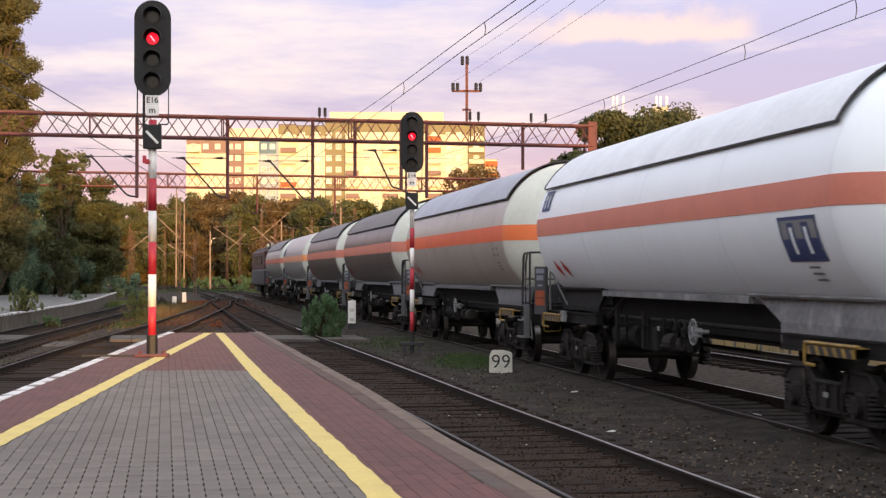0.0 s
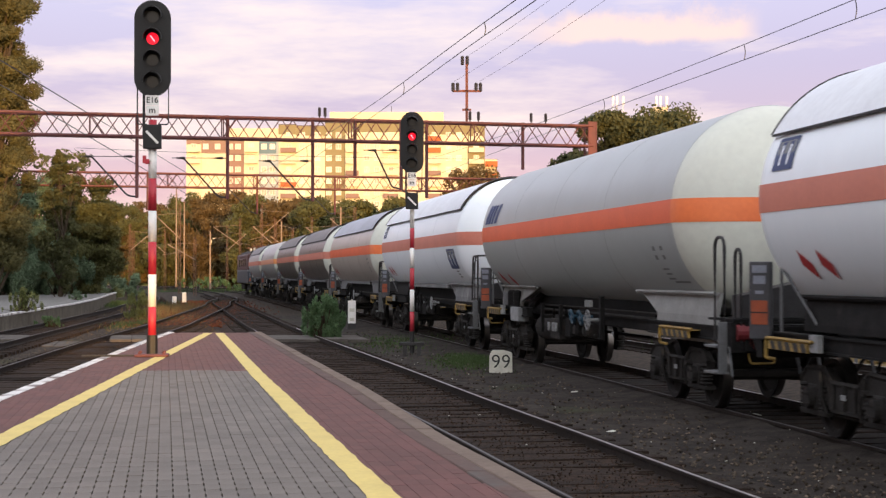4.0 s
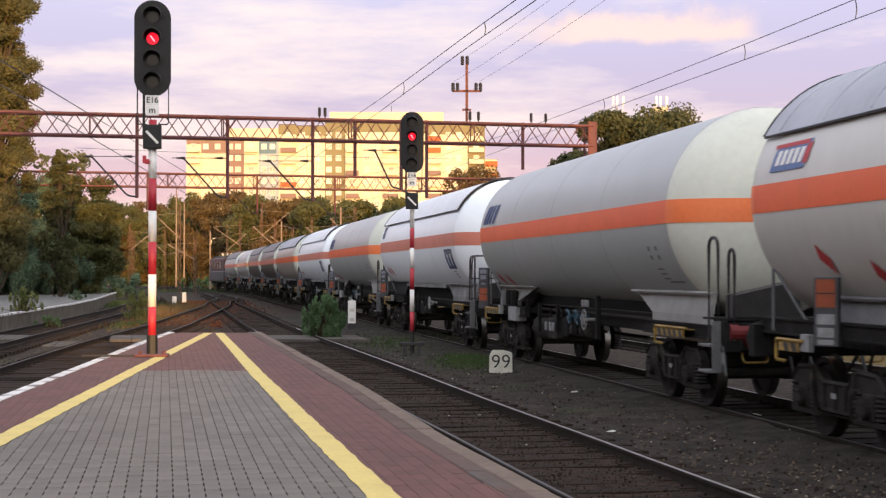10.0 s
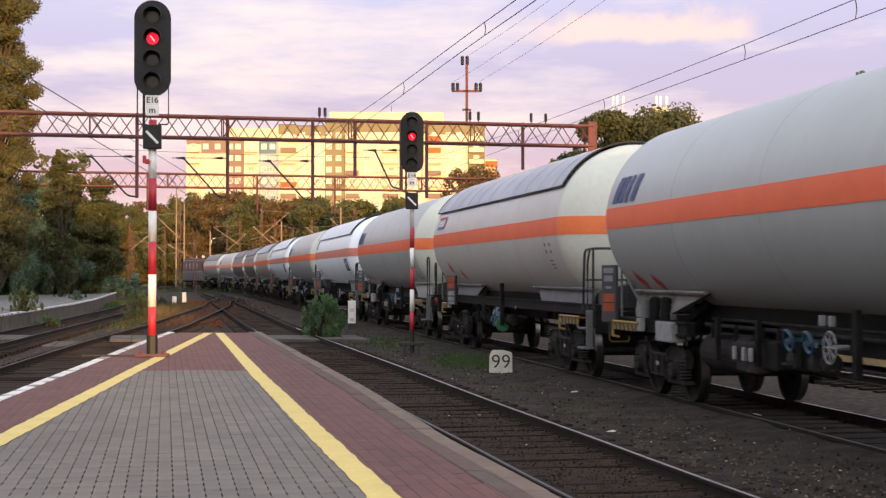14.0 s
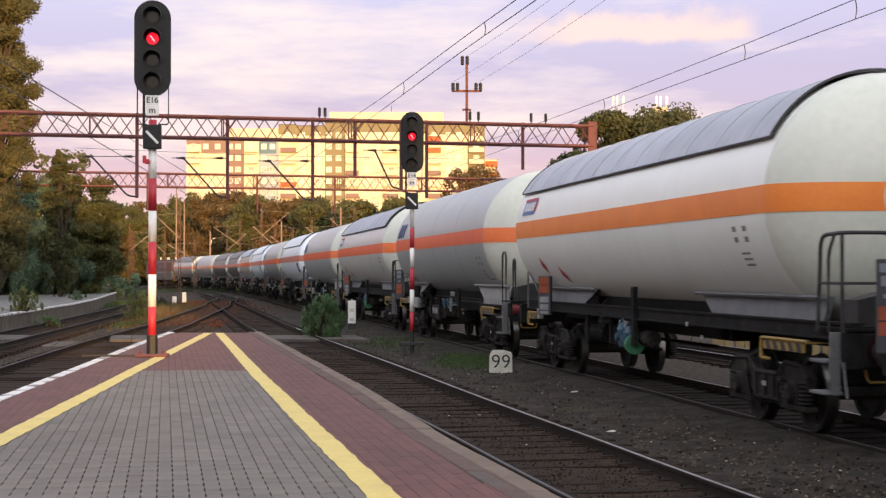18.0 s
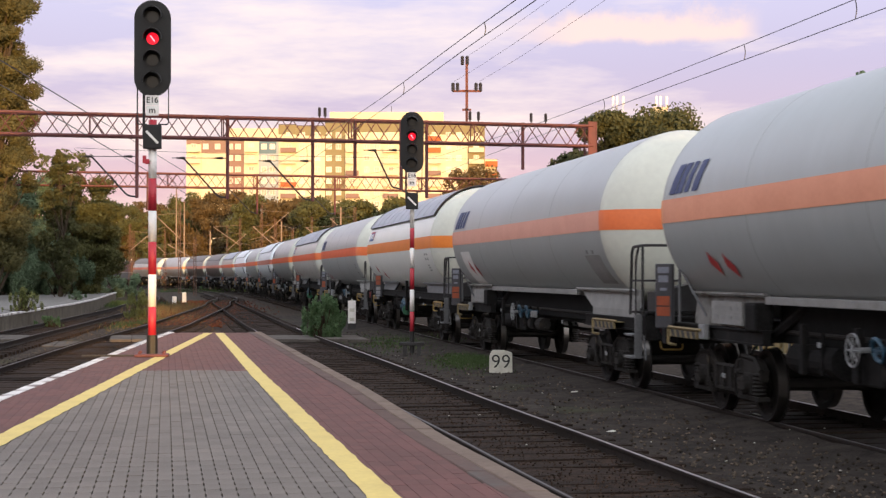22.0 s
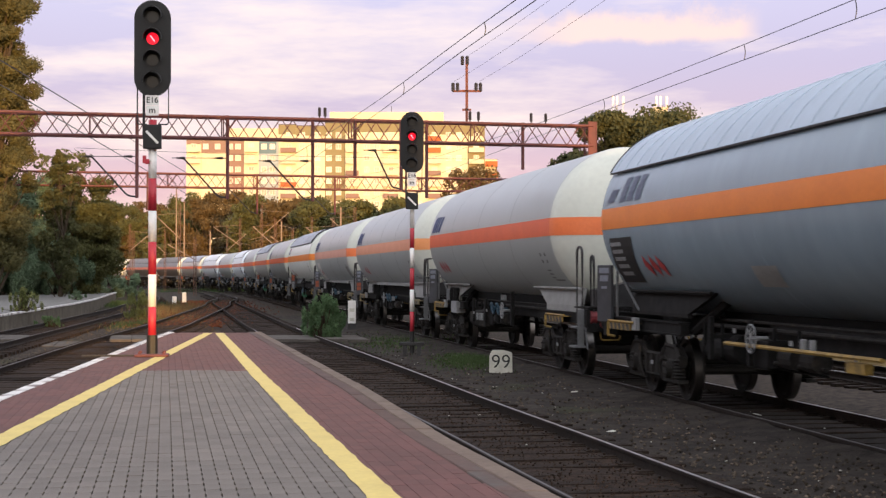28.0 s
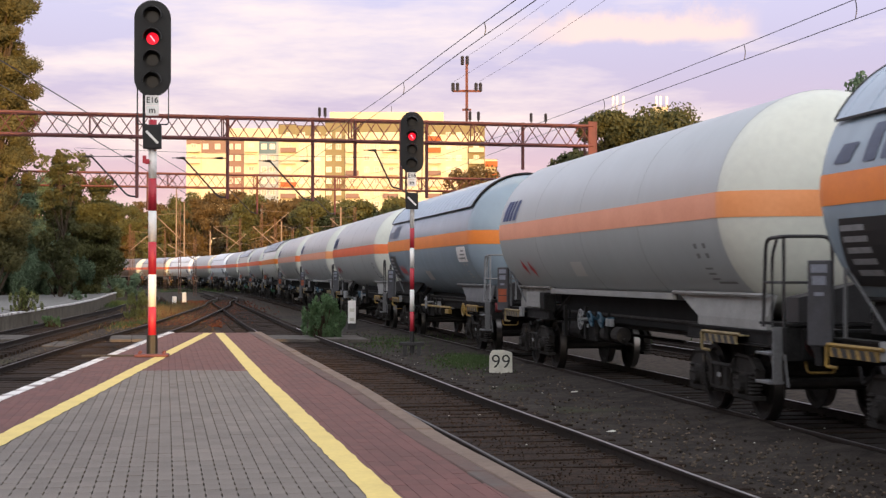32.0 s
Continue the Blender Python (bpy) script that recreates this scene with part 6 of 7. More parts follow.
    if strip:
        for sx in (-1, 1):
            part("belly_rail", box(B(), sx * 1.03 - 0.04, sx * 1.03 + 0.04, rear[0] + rear[3], front[1] - front[4], 1.50, 1.60, 0.01), M[sill], t, "narrow strip along the belly")
    # added black box that imitates the shadow below the belly
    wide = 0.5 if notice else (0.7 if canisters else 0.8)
    part("belly_box", box(B(), -wide, wide, rear[0] - 0.2, front[1], 1.02 if strip else 1.22, 1.5, 0.02), M["belly"], t, "black box in place of the shade under the belly")
    # sloping brackets behind the recess
    for y0, y1 in ((rear[0] + 0.9, rear[0] - 0.1), (front[1] - 0.9, front[1] + 0.1)):
        part("sill_bracket", tube(B(), [(-0.75, y0, 1.5), (-0.9, y1, 1.05)], 0.07, 6), M["under"], t, "black sloping bracket")
    bogie(t, BOGIE_F)
    bogie(t, BOGIE_B)
    for y, s in ((8.29, 1), (-8.19, -1)):
        for sx in (-0.87, 0.87):
            bm = rod(B(), (sx, y, 1.06), (sx, y + s * 0.26, 1.06), 0.11, 12)
            rod(bm, (sx, y + s * 0.2, 1.06), (sx, y + s * 0.5, 1.06), 0.085, 12)
            rod(bm, (sx, y + s * 0.48, 1.06), (sx, y + s * 0.54, 1.06), 0.23, 18)
            bf = part("buffer", bm, M["bogie"], t, "round buffer")
            if s < 0:
                part("buffer_collar", rod(B(), (sx, y - 0.02, 1.06), (sx, y - 0.12, 1.06), 0.17, 16), M["end_red"], bf, "dull red buffer collar")
                part("buffer_face", rod(B(), (sx, y - 0.535, 1.06), (sx, y - 0.552, 1.06), 0.2, 18), M["dirt_note"], bf, "greasy tan buffer face")
                bm = tube(B(), bent([(sx * 1.12, y + 0.05, 0.92), (sx * 1.12, y - 0.02, 0.72), (sx * 0.72, y - 0.02, 0.72), (sx * 0.72, y + 0.05, 0.92)], 0.06), 0.016)
                part("shunter_grip", bm, M["hazard"], t, "yellow bent grip under the buffer beam")
        bm = box(B(), -0.05, 0.05, min(y, y + s * 0.45), max(y, y + s * 0.45), 0.9, 1.08, 0.02)
        part("coupling", bm, M["bogie"], t, "coupling hook")
        for sx in (-0.35, 0.35):
            bm = tube(B(), bent([(sx, y, 0.9), (sx, y + s * 0.2, 0.55), (sx + 0.06, y + s * 0.5, 0.85)], 0.12), 0.025)
            part("brake_hose", bm, M["black"], t, "black brake hose")
    # end platform rails
    for sx in (-1, 1):
        if loops:
            for y0, y1, x0 in ((-7.80, -8.17, 1.3), (-8.07, -8.29, 1.12)):
                top = 2.36 if x0 > 1.2 else 2.2
                bm = tube(B(), bent([(sx * x0, y0, 1.0), (sx * x0, y0, top), (sx * x0, y1, top), (sx * x0, y1, 1.0)], 0.17), 0.024)
                part("handrail", bm, M[rail_col], t, "bent tube handrail")
        else:
            bm = tube(B(), bent([(sx * 1.3, -7.65, 1.25), (sx * 1.3, -7.75, 2.3), (sx * 1.28, -8.29, 2.32), (sx * 0.7, -8.31, 2.32), (sx * 0.7, -8.31, 1.3)], 0.14), 0.024)
            part("handrail", bm, M[rail_col], t, "bent tube handrail")
            for pts, r in ((bent([(sx * 1.3, -7.95, 1.25), (sx * 1.3, -7.95, 2.1), (sx * 1.3, -8.11, 2.3)], 0.1), 0.02), ([(sx * 1.3, -7.69, 1.78), (sx * 1.28, -8.29, 1.78), (sx * 0.7, -8.31, 1.78)], 0.018), ([(sx * 1.29, -8.29, 2.3), (sx * 1.29, -8.29, 1.25)], 0.022)):
                part("rail_bar", tube(B(), pts, r), M[rail_col], t, "thin bar of the handrail")
        # steps hung from one flat post
        bm = B()
        box(bm, sx * 1.33 - 0.06, sx * 1.33 + 0.06, -8.2, -8.165, 0.585, 1.26, 0.008)
        box(bm, sx * 1.33 - 0.1, sx * 1.33 + 0.1, -8.165, -7.72, 0.585, 0.62, 0.008)
        box(bm, sx * 1.32 - 0.1, sx * 1.32 + 0.1, -8.165, -7.70, 0.925, 0.96, 0.008)
        tube(bm, [(sx * 1.26, -8.24, 0.94), (sx * 1.24, -8.3, 0.56)], 0.016, 6)
        part("step", bm, M["sill_grey"], t, "grey steel step")
    # brake cabinet with a sloping top between the handrails
    bm = B()
    for a0, a1 in ((-1.05, -0.15),):
        low = [bm.verts.new(v) for v in ((a0, -8.15, 1.31), (a1, -8.15, 1.31), (a1, -7.75, 1.31), (a0, -7.75, 1.31))]
        mid = [bm.verts.new(v) for v in ((a0, -8.15, 1.6), (a1, -8.15, 1.8), (a1, -7.75, 1.8), (a0, -7.75, 1.6))]
        bm.faces.new(low[::-1])
        bm.faces.new(mid)
        for k in range(4):
            l = (k + 1) % 4
            bm.faces.new((low[k], low[l], mid[l], mid[k]))
    part("end_cabinet", bm, M["steel_dark"], t, "dark cabinet with a sloping lid")
    if canisters or notice:
        bm = rod(B(), (-1.18, -8.23, 1.12), (-0.92, -8.23, 1.12), 0.12, 14)
        part("end_box", bm, M["end_red"], t, "dull red end fitting")
    # front corner board with orange plate
    pb = part("notice_board", box(B(), -0.035, 0.035, -0.15, 0.15, -0.47, 0.47, 0.015), M["board"], t, "dark grey notice board")
    pb.matrix_basis = pose(-1.30, board, 1.56 if not long_sill else 1.47, 0, 0, 38)
    if long_sill:
        pb.scale = (1, 1, 0.8)
    if plated and not notice:
        z0, z1 = (0.06, 0.44) if long_sill else (-0.29, 0.0)
        part("plate", box(B(), -0.041, -0.036, -0.115, 0.115, z0, z1), M["orange_plate"], pb, "orange hazard plate")
        zm = (z0 + z1) / 2
        part("plate_line", box(B(), -0.044, -0.0415, -0.115, 0.115, zm - 0.008, zm + 0.008), M["black"], pb, "black dividing line")
    for z, h, w in ((-0.1, 0.14, 0.22), (-0.28, 0.13, 0.2), (-0.41, 0.07, 0.2)) if long_sill else ((0.38, 0.09, 0.2), (0.25, 0.10, 0.17), (0.1, 0.04, 0.12)):
        part("marking", box(B(), -0.041, -0.036, -w / 2, w / 2, z - h / 2, z + h / 2), M["note"] if long_sill else M["board_mark"], pb, "faded unreadable marking")
    if canisters:
        for yy in (6.15, 5.6):
            bm = rod(B(), (-1.1, yy, 1.2), (-1.1, yy, 1.5), 0.085, 14)
            bmesh.ops.create_uvsphere(bm, u_segments=12, v_segments=6, radius=0.085, matrix=Matrix.Translation((-1.1, yy, 1.5)) @ Matrix.Diagonal((1, 1, 0.5, 1)))
            part("canister", bm, M["under"], t, "dark grey canister")
        part("pale_canister", rod(B(), (-1.1, 6.65, 1.2), (-1.1, 6.65, 1.48), 0.085, 14), M["sill_grey"], t, "pale grey canister")
        part("tool_box", box(B(), -1.22, -0.98, 4.95, 5.75, 0.88, 1.18, 0.02), M["note"], t, "pale tool box")
    elif fsill == "sill_worn":
        part("tool_box", box(B(), -1.2, -0.95, 4.55, 4.95, 1.16, 1.52, 0.03), M["under"], t, "dark tool box")
        part("data_panel", box(B(), -1.16, -1.13, 5.15, 6.35, 1.22, 1.52), M["sill_white"], t, "pale data panel")
        for k in range(8):
            part("marking", box(B(), -1.165, -1.16, 5.28 + 0.26 * (k % 4), 5.42 + 0.26 * (k % 4), 1.29 + 0.12 * (k // 4), 1.34 + 0.12 * (k // 4)), M["dirt_note"], t, "small unreadable marking")
    bm = tube(B(), bent([(-1.25, 7.5, 1.2), (-1.25, 7.5, 1.95), (-1.2, 7.6, 2.05)], 0.1), 0.02)
    tube(bm, [(-1.25, 7.45, 1.95), (-1.05, 6.9, 1.3)], 0.018)
    part("stay", bm, M["sill_grey"], t, "grey steel stay")
    # striped folding bars over the bogies
    for yb, half in ((7.2, 0.62), (-6.05, 0.62)) if not long_sill else ((6.9, 0.3), (-6.6, 0.62)):
        bm = B()
        box(bm, -1.30, -1.27, yb - half, yb + half, 0.99, 1.09)
        tube(bm, bent([(-1.29, yb - half - 0.12, 1.12), (-1.29, yb + half + 0.1, 1.12), (-1.29, yb + half + 0.1, 0.88)], 0.05), 0.022)
        box(bm, -1.27, -1.0, yb - half, yb + half, 1.09, 1.105)
        tube(bm, [(-1.29, yb + half + 0.1, 0.88), (-1.2, yb + half + 0.02, 0.86)], 0.022)
        sb = part("hazard_bar", bm, M["hazard_dull" if fsill == "sill_worn" and not canisters else "hazard"], t, "yellow folding bar with black stripes")
        for k in range(int(half * 8.2)):
            bm = B()
            yy = yb - half + 0.02 + 0.24 * k
            v = [bm.verts.new((-1.304, yy + q, z)) for q, z in ((0, 0.992), (0.14, 0.992), (0.20, 1.092), (0.06, 1.092))]
            bm.faces.new(v)
            v = [bm.verts.new((x, yy + q, 1.1085)) for q, x in ((0.08, -1.27), (0.22, -1.27), (0.30, -1.0), (0.16, -1.0))]
            bm.faces.new(v)
            part("stripe", bm, M["black"], sb, "black slanting stripe")
    part("data_panel", box(B(), -1.27, -1.2, 6.35, 6.6, 1.0, 1.2, 0.01), M["note"], t, "pale data panel")
    if whitebox:
        bm = curved(5.2, 6.35, 1.62, 2.42, -0.25, 0.009, 8)
        part("white_panel", bm, M["white"], t, "white painted panel")
        part("white_panel", curved(-6.3, -5.35, 1.72, 2.2, -0.25, 0.009, 5), M["sill_white"], t, "faded white panel")
    # diamonds
    for yy, z0 in diamonds:
        bm = B()
        h2, w2, dr = 0.165, 0.15, 0.014
        rows = []
        for j in range(9):
            f = j / 4 - 1
            z, hw_ = z0 + h2 * f, max(0.002, w2 * (1 - abs(f)))
            x = -math.sqrt((R + dr) ** 2 - (z - ZC) ** 2)
            rows.append((bm.verts.new((x, yy - hw_ + 0.12 * f, z)), bm.verts.new((x, yy + hw_ + 0.12 * f, z))))
        for a, b in zip(rows, rows[1:]):
            bm.faces.new((a[0], a[1], b[1], b[0]))
        part("hazard_diamond", bm, M["diamond"], t, "red diamond label")
    # logo as plain shapes
    bm = B()
    if logo == "bars":
        for k, w in enumerate((0.29, 0.25, 0.20, 0.26)):
            yy = 7.22 - k * 0.335
            part("logo_bar", curved(yy - w, yy, 2.99, 3.40, 0.45, 0.008), M["blue"], t, "dark blue slanted logo shape")
        bm.free()
    elif logo == "frames":
        bm.free()
        for y1, z1, w, h in ((7.2, 3.06, 0.62, 0.38), (-5.0, 2.02, 1.1, 0.5)):
            bm = curved(y1 - w, y1, z1, z1 + h, 0, 0.0072, 4)
            lg = part("logo", bm, M["note"], t, "pale framed logo panel")
            for a, b, c, d in ((y1 - w, y1, z1, z1 + 0.05), (y1 - w, y1, z1 + h - 0.04, z1 + h), (y1 - w, y1 - w + 0.05, z1 + 0.05, z1 + h - 0.04), (y1 - 0.05, y1, z1 + 0.05, z1 + h - 0.04)):
                part("logo_frame", curved(a, b, c, d, 0, 0.0105, 2), M["blue"], lg, "dark blue frame bar")
            part("logo_field", curved(y1 - w + 0.05, y1 - 0.05, z1 + 0.05, z1 + h * 0.5, 0, 0.0095, 3), M["blue"], lg, "dark blue lower field")
            for q in (0.22, 0.60):
                part("logo_arch", curved(y1 - w * (q + 0.19), y1 - w * q, z1 + h * 0.5, z1 + h * 0.86, 0, 0.0095, 3), M["blue"], lg, "dark blue upright shape")
                part("logo_bar", curved(y1 - w * (q + 0.135), y1 - w * (q + 0.055), z1 + h * 0.16, z1 + h * 0.76, 0, 0.0125, 3), TANK["white"], lg, "white upright logo bar")
    elif logo == "plate":
        bm = curved(5.95, 7.0, 3.05, 3.37, 0.25, 0.008)
        lp = part("logo", bm, M["logo_mid"], t, "blue and red logo plate")
        part("logo_bar", curved(5.95, 7.0, 3.05, 3.10, 0.25, 0.011, 2), M["logo_mid"], lp, "blue bar")
        part("logo_bar", curved(5.95, 6.99, 3.32, 3.37, 0.25, 0.011, 2), M["diamond"], lp, "red bar")
        part("logo_bar", curved(5.88, 6.02, 3.10, 3.32, 0.25, 0.011, 2), M["diamond"], lp, "red bar")
        for k in range(5):
            part("logo_block", curved(6.05 + 0.175 * k, 6.17 + 0.175 * k, 3.12, 3.29, 0.25, 0.011, 2), M["white"], lp, "white block")
    elif logo == "blocks":
        bm.free()
        part("logo_bar", curved(6.85, 7.25, 3.02, 3.22, 0.9, 0.008), M["logo_faded"], t, "slate blue slanted logo shape")
        for k in range(3):
            part("logo_bar", curved(6.2 - 0.42 * k, 6.5 - 0.42 * k, 3.0, 3.38, 0.3, 0.008), M["logo_faded"], t, "slate blue logo block")
        bm = curved(6.2, 7.45, 1.75, 2.45, 0.45, 0.010)
        dp = part("dark_panel", bm, M["black"], t, "black panel with pale markings")
        for k in range(5):
            part("marking", curved(6.55, 7.15, 1.86 + 0.115 * k, 1.92 + 0.115 * k, 0.3, 0.014, 1), M["note"], dp, "pale unreadable marking")
    for k in range(4):
        mz = 2.40 if hood == "grey" else 2.22
        part("marking", curved(-5.5 - 0.36 * (k % 2), -5.37 - 0.36 * (k % 2), mz - 0.13 * (k // 2), mz - 0.13 * (k // 2) + 0.065, 0, 0.008, 1), M["dirt_note"], t, "small faded unreadable marking")
    for k in range(3):
        part("marking", curved(-5.75, -5.45, mz - 0.42 + 0.07 * k, mz - 0.395 + 0.07 * k, 0, 0.008, 1), M["dirt_note"], t, "small faded unreadable marking")
    if tank in ("grey", "silver"):
        part("marking", curved(-6.3, -5.6, mz - 0.47, mz - 0.44, 0, 0.008, 1), M["dirt_note"], t, "faded line of unreadable writing")
    if notice:
        part("data_notice", curved(-6.1, -4.9, 2.18, 2.55, 0.1, 0.008), M["white"], t, "pale data notice")
        for k in range(3):
            part("marking", curved(-5.9, -5.1 - 0.2 * k, 2.25 + 0.09 * k, 2.29 + 0.09 * k, 0.1, 0.011, 1), M["dirt_note"], t, "line of unreadable writing")
        part("notice", curved(0.35, 1.2, 1.72, 1.98, 0.3, 0.008), M["sill_white"], t, "pale square notice")
    if patch:
        part("patch", curved(1.1, 1.9, 1.84, 2.1, 0.3, 0.008), TANK["cream_dull"], t, "pale repainted patch")
    # brake gear amidships
    part("brake_cylinder", rod(B(), (-0.7, 4.3, 0.86), (-0.7, 2.9, 0.86), 0.2, 16), M["under"], t, "black brake cylinder")
    part("valve_chest", box(B(), -1.0, -0.7, 1.3, 2.1, 0.68, 1.05, 0.03), M["under"], t, "black valve chest")
    for yy in (3.3, 1.75):
        bm = box(B(), -1.1, -1.04, yy - 0.05, yy + 0.05, 0.72, 1.3)
        box(bm, -1.1, -0.3, yy - 0.03, yy + 0.03, 1.0, 1.06)
        part("bracket", bm, M["under"], t, "thin black bracket")
    part("pipe_trunk", box(B(), -0.7, 0.7, -3.2, 2.0, 0.95, 1.25, 0.02), M["under"], t, "black pipe casing")
    # pipes, cocks and small plates along the flank
    rv = random.Random(label)
    for x, z, y0, y1, r in ((-0.8, 1.16, 4.6, -4.9, 0.03), (-0.7, 1.24, 4.6, -4.9, 0.022), (-0.95, 0.78, 1.2, -0.4, 0.028), (-0.55, 0.66, 4.5, 0.6, 0.03), (0.4, 0.7, 4.5, 0.6, 0.03)):
        part("pipe", rod(B(), (x, y0, z), (x, y1, z), r, 8), M["bogie"], t, "grimy brake pipe")
    for k in range(5):
        y = 0.7 + 0.8 * k + rv.uniform(-0.3, 0.3)
        bm = box(B(), -0.92, -0.88, y - 0.025, y + 0.025, rv.uniform(0.7, 0.9), 1.2)
        tube(bm, bent([(-0.88, y, 0.95), (-0.9, y + 0.1, 0.72), (-0.6, y + rv.uniform(-0.3, 0.3), 0.66)], 0.08), 0.018, 5)
        part("hanger", bm, M["under"], t, "thin black hanger and pipe")
    for k in range(2):
        y, z = rv.uniform(-3.4, 3.2), rv.uniform(0.8, 1.2)
        part("tag", box(B(), -1.155, -1.14, y - 0.04, y + 0.04, z - 0.03, z + 0.03), M["note"], t, "small pale tag")
    for y in (-0.3, 0.4):
        bm = rod(B(), (-0.95, y, 0.86), (-0.95, y + 0.4, 0.86), 0.13, 12)
        rod(bm, (-1.05, y + 0.2, 0.86), (-0.8, y + 0.2, 0.86), 0.05, 8)
        part("small_cylinder", bm, M["bogie"], t, "small brake cylinder")
    if canisters:
        part("post", box(B(), -1.12, -1.04, gear[2] - 0.42, gear[2] - 0.3, 0.75, 1.5, 0.01), M["under"], t, "black upright post")
        bm = rod(B(), (-0.72, 4.3, 0.8), (-0.72, 2.6, 0.8), 0.27, 20)
        rod(bm, (-0.72, 4.36, 0.8), (-0.72, 2.54, 0.8), 0.22, 20)
        box(bm, -1.1, -0.5, 1.7, 2.5, 0.62, 1.02, 0.03)
        part("air_tank", bm, M["bogie"], t, "large dark air tank")
        for y in (2.4, 2.05, 1.8):
            part("gauge_plate", box(B(), -1.17, -1.13, y - 0.045, y + 0.045, 0.78, 0.95, 0.01), M["note"], t, "pale gauge plate")
    part("air_reservoir", rod(B(), (0.5, -2.6, 0.8), (0.5, -1.2, 0.8), 0.22, 14), M["under"], t, "black air reservoir")
    bm = B()
    tube(bm, [(-1.12, -0.6 + 0.175 * math.cos(a), 1.0 + 0.175 * math.sin(a)) for a in (2 * math.pi * k / 20 for k in range(21))], 0.011, 6)
    for k in range(4):
        a = math.pi / 4 * k
        rod(bm, (-1.12, -0.6 + 0.165 * math.cos(a), 1.0 + 0.165 * math.sin(a)), (-1.12, -0.6 - 0.165 * math.cos(a), 1.0 - 0.165 * math.sin(a)), 0.008, 5)
    rod(bm, (-1.14, -0.6, 1.0), (-0.9, -0.6, 1.0), 0.03, 8)
    hw = part("hand_wheel", bm, M["bogie" if valve else "note"], t, "spoked brake hand wheel")
    hw.matrix_basis = Matrix.Translation((-0.12, gear[2] + 0.6, 0.08))
    for yy in (gear[1] - 0.28, gear[1] - 0.55):
        part("valve_label", box(B(), -1.16, -1.1, yy - 0.04, yy + 0.04, *((1.3, 1.42) if canisters else (1.0, 1.13)), 0.01), M["note"], t, "pale valve label")
    for yy in gear[:2] if not (valve or notice) else ():
        bm = B()
        tube(bm, [(-1.18 - 0.03 * math.sin(a), yy + 0.12 * math.cos(a), 1.1 + 0.12 * math.sin(a)) for a in (2 * math.pi * k / 16 for k in range(17))], 0.024, 6)
        rod(bm, (-1.18, yy - 0.1, 1.1), (-1.18, yy + 0.1, 1.1), 0.014, 6)
        rod(bm, (-1.19, yy, 1.1), (-0.95, yy, 1.1), 0.04, 10)
        part("drain_valve", bm, M["under" if tank in ("white", "dark", "brown", "dusty") else "valve"], t, "black drain valve" if tank in ("white", "dark", "brown", "dusty") else "blue drain valve")
        part("drain_pipe", rod(B(), (-1.06, yy, 0.78), (-1.06, yy, 1.08), 0.065, 12), M["under"], t, "black drain pipe")
    if valve:
        for yy, top in ((0.82, 1.1), (0.42, 1.06)):
            bm = rod(B(), (-1.12, yy, 0.7), (-1.12, yy, top - 0.12), 0.085, 12, 0.1)
            rod(bm, (-1.12, yy, top - 0.12), (-1.12, yy, top), 0.115, 12, 0.05)
            rod(bm, (-1.12, yy, 0.86), (-1.25, yy, 0.86), 0.06, 10)
            tube(bm, [(-1.16, yy + 0.14, top - 0.05), (-1.16, yy - 0.12, top + 0.05)], 0.022, 6)
            part("valve_body", bm, M["valve"], t, "blue upright valve")
        part("valve_pipe", rod(B(), (-1.12, 0.9, 0.84), (-1.12, 0.3, 0.82), 0.065, 12), M["valve"], t, "blue joining pipe")
        bm = rod(B(), (-1.12, 0.36, 0.76), (-1.12, 0.16, 0.76), 0.13, 16)
        rod(bm, (-1.12, 0.2, 0.76), (-1.12, 0.14, 0.76), 0.16, 16)
        part("valve_flange", bm, M["valve_green"], t, "green valve flange")
        part("post", box(B(), -1.2, -1.12, -0.02, 0.12, 0.75, 1.68, 0.01), M["under"], t, "black upright post")
    if notice:
        bm = tube(B(), [(-1.18, 2.4, 0.98), (-1.18, -2.4, 1.0)], 0.028)
        box(bm, -1.15, -1.05, -1.9, -1.4, 0.82, 0.94, 0.01)
        part("brake_rod", bm, M["hazard"], t, "yellow brake lever rod")
        bm = tube(B(), [(-1.2, -4.4 + 0.15 * math.cos(q), 0.99 + 0.15 * math.sin(q)) for q in (2 * math.pi * k / 20 for k in range(21))], 0.02, 6)
        for k in range(3):
            q = math.pi / 3 * k + 0.3
            rod(bm, (-1.2, -4.4 + 0.14 * math.cos(q), 0.99 + 0.14 * math.sin(q)), (-1.2, -4.4 - 0.14 * math.cos(q), 0.99 - 0.14 * math.sin(q)), 0.014, 6)
        rod(bm, (-1.25, -4.4, 0.99), (-0.9, -4.4, 0.99), 0.05, 8)
        part("yellow_wheel", bm, M["hazard"], t, "yellow spoked hand wheel")
    return t


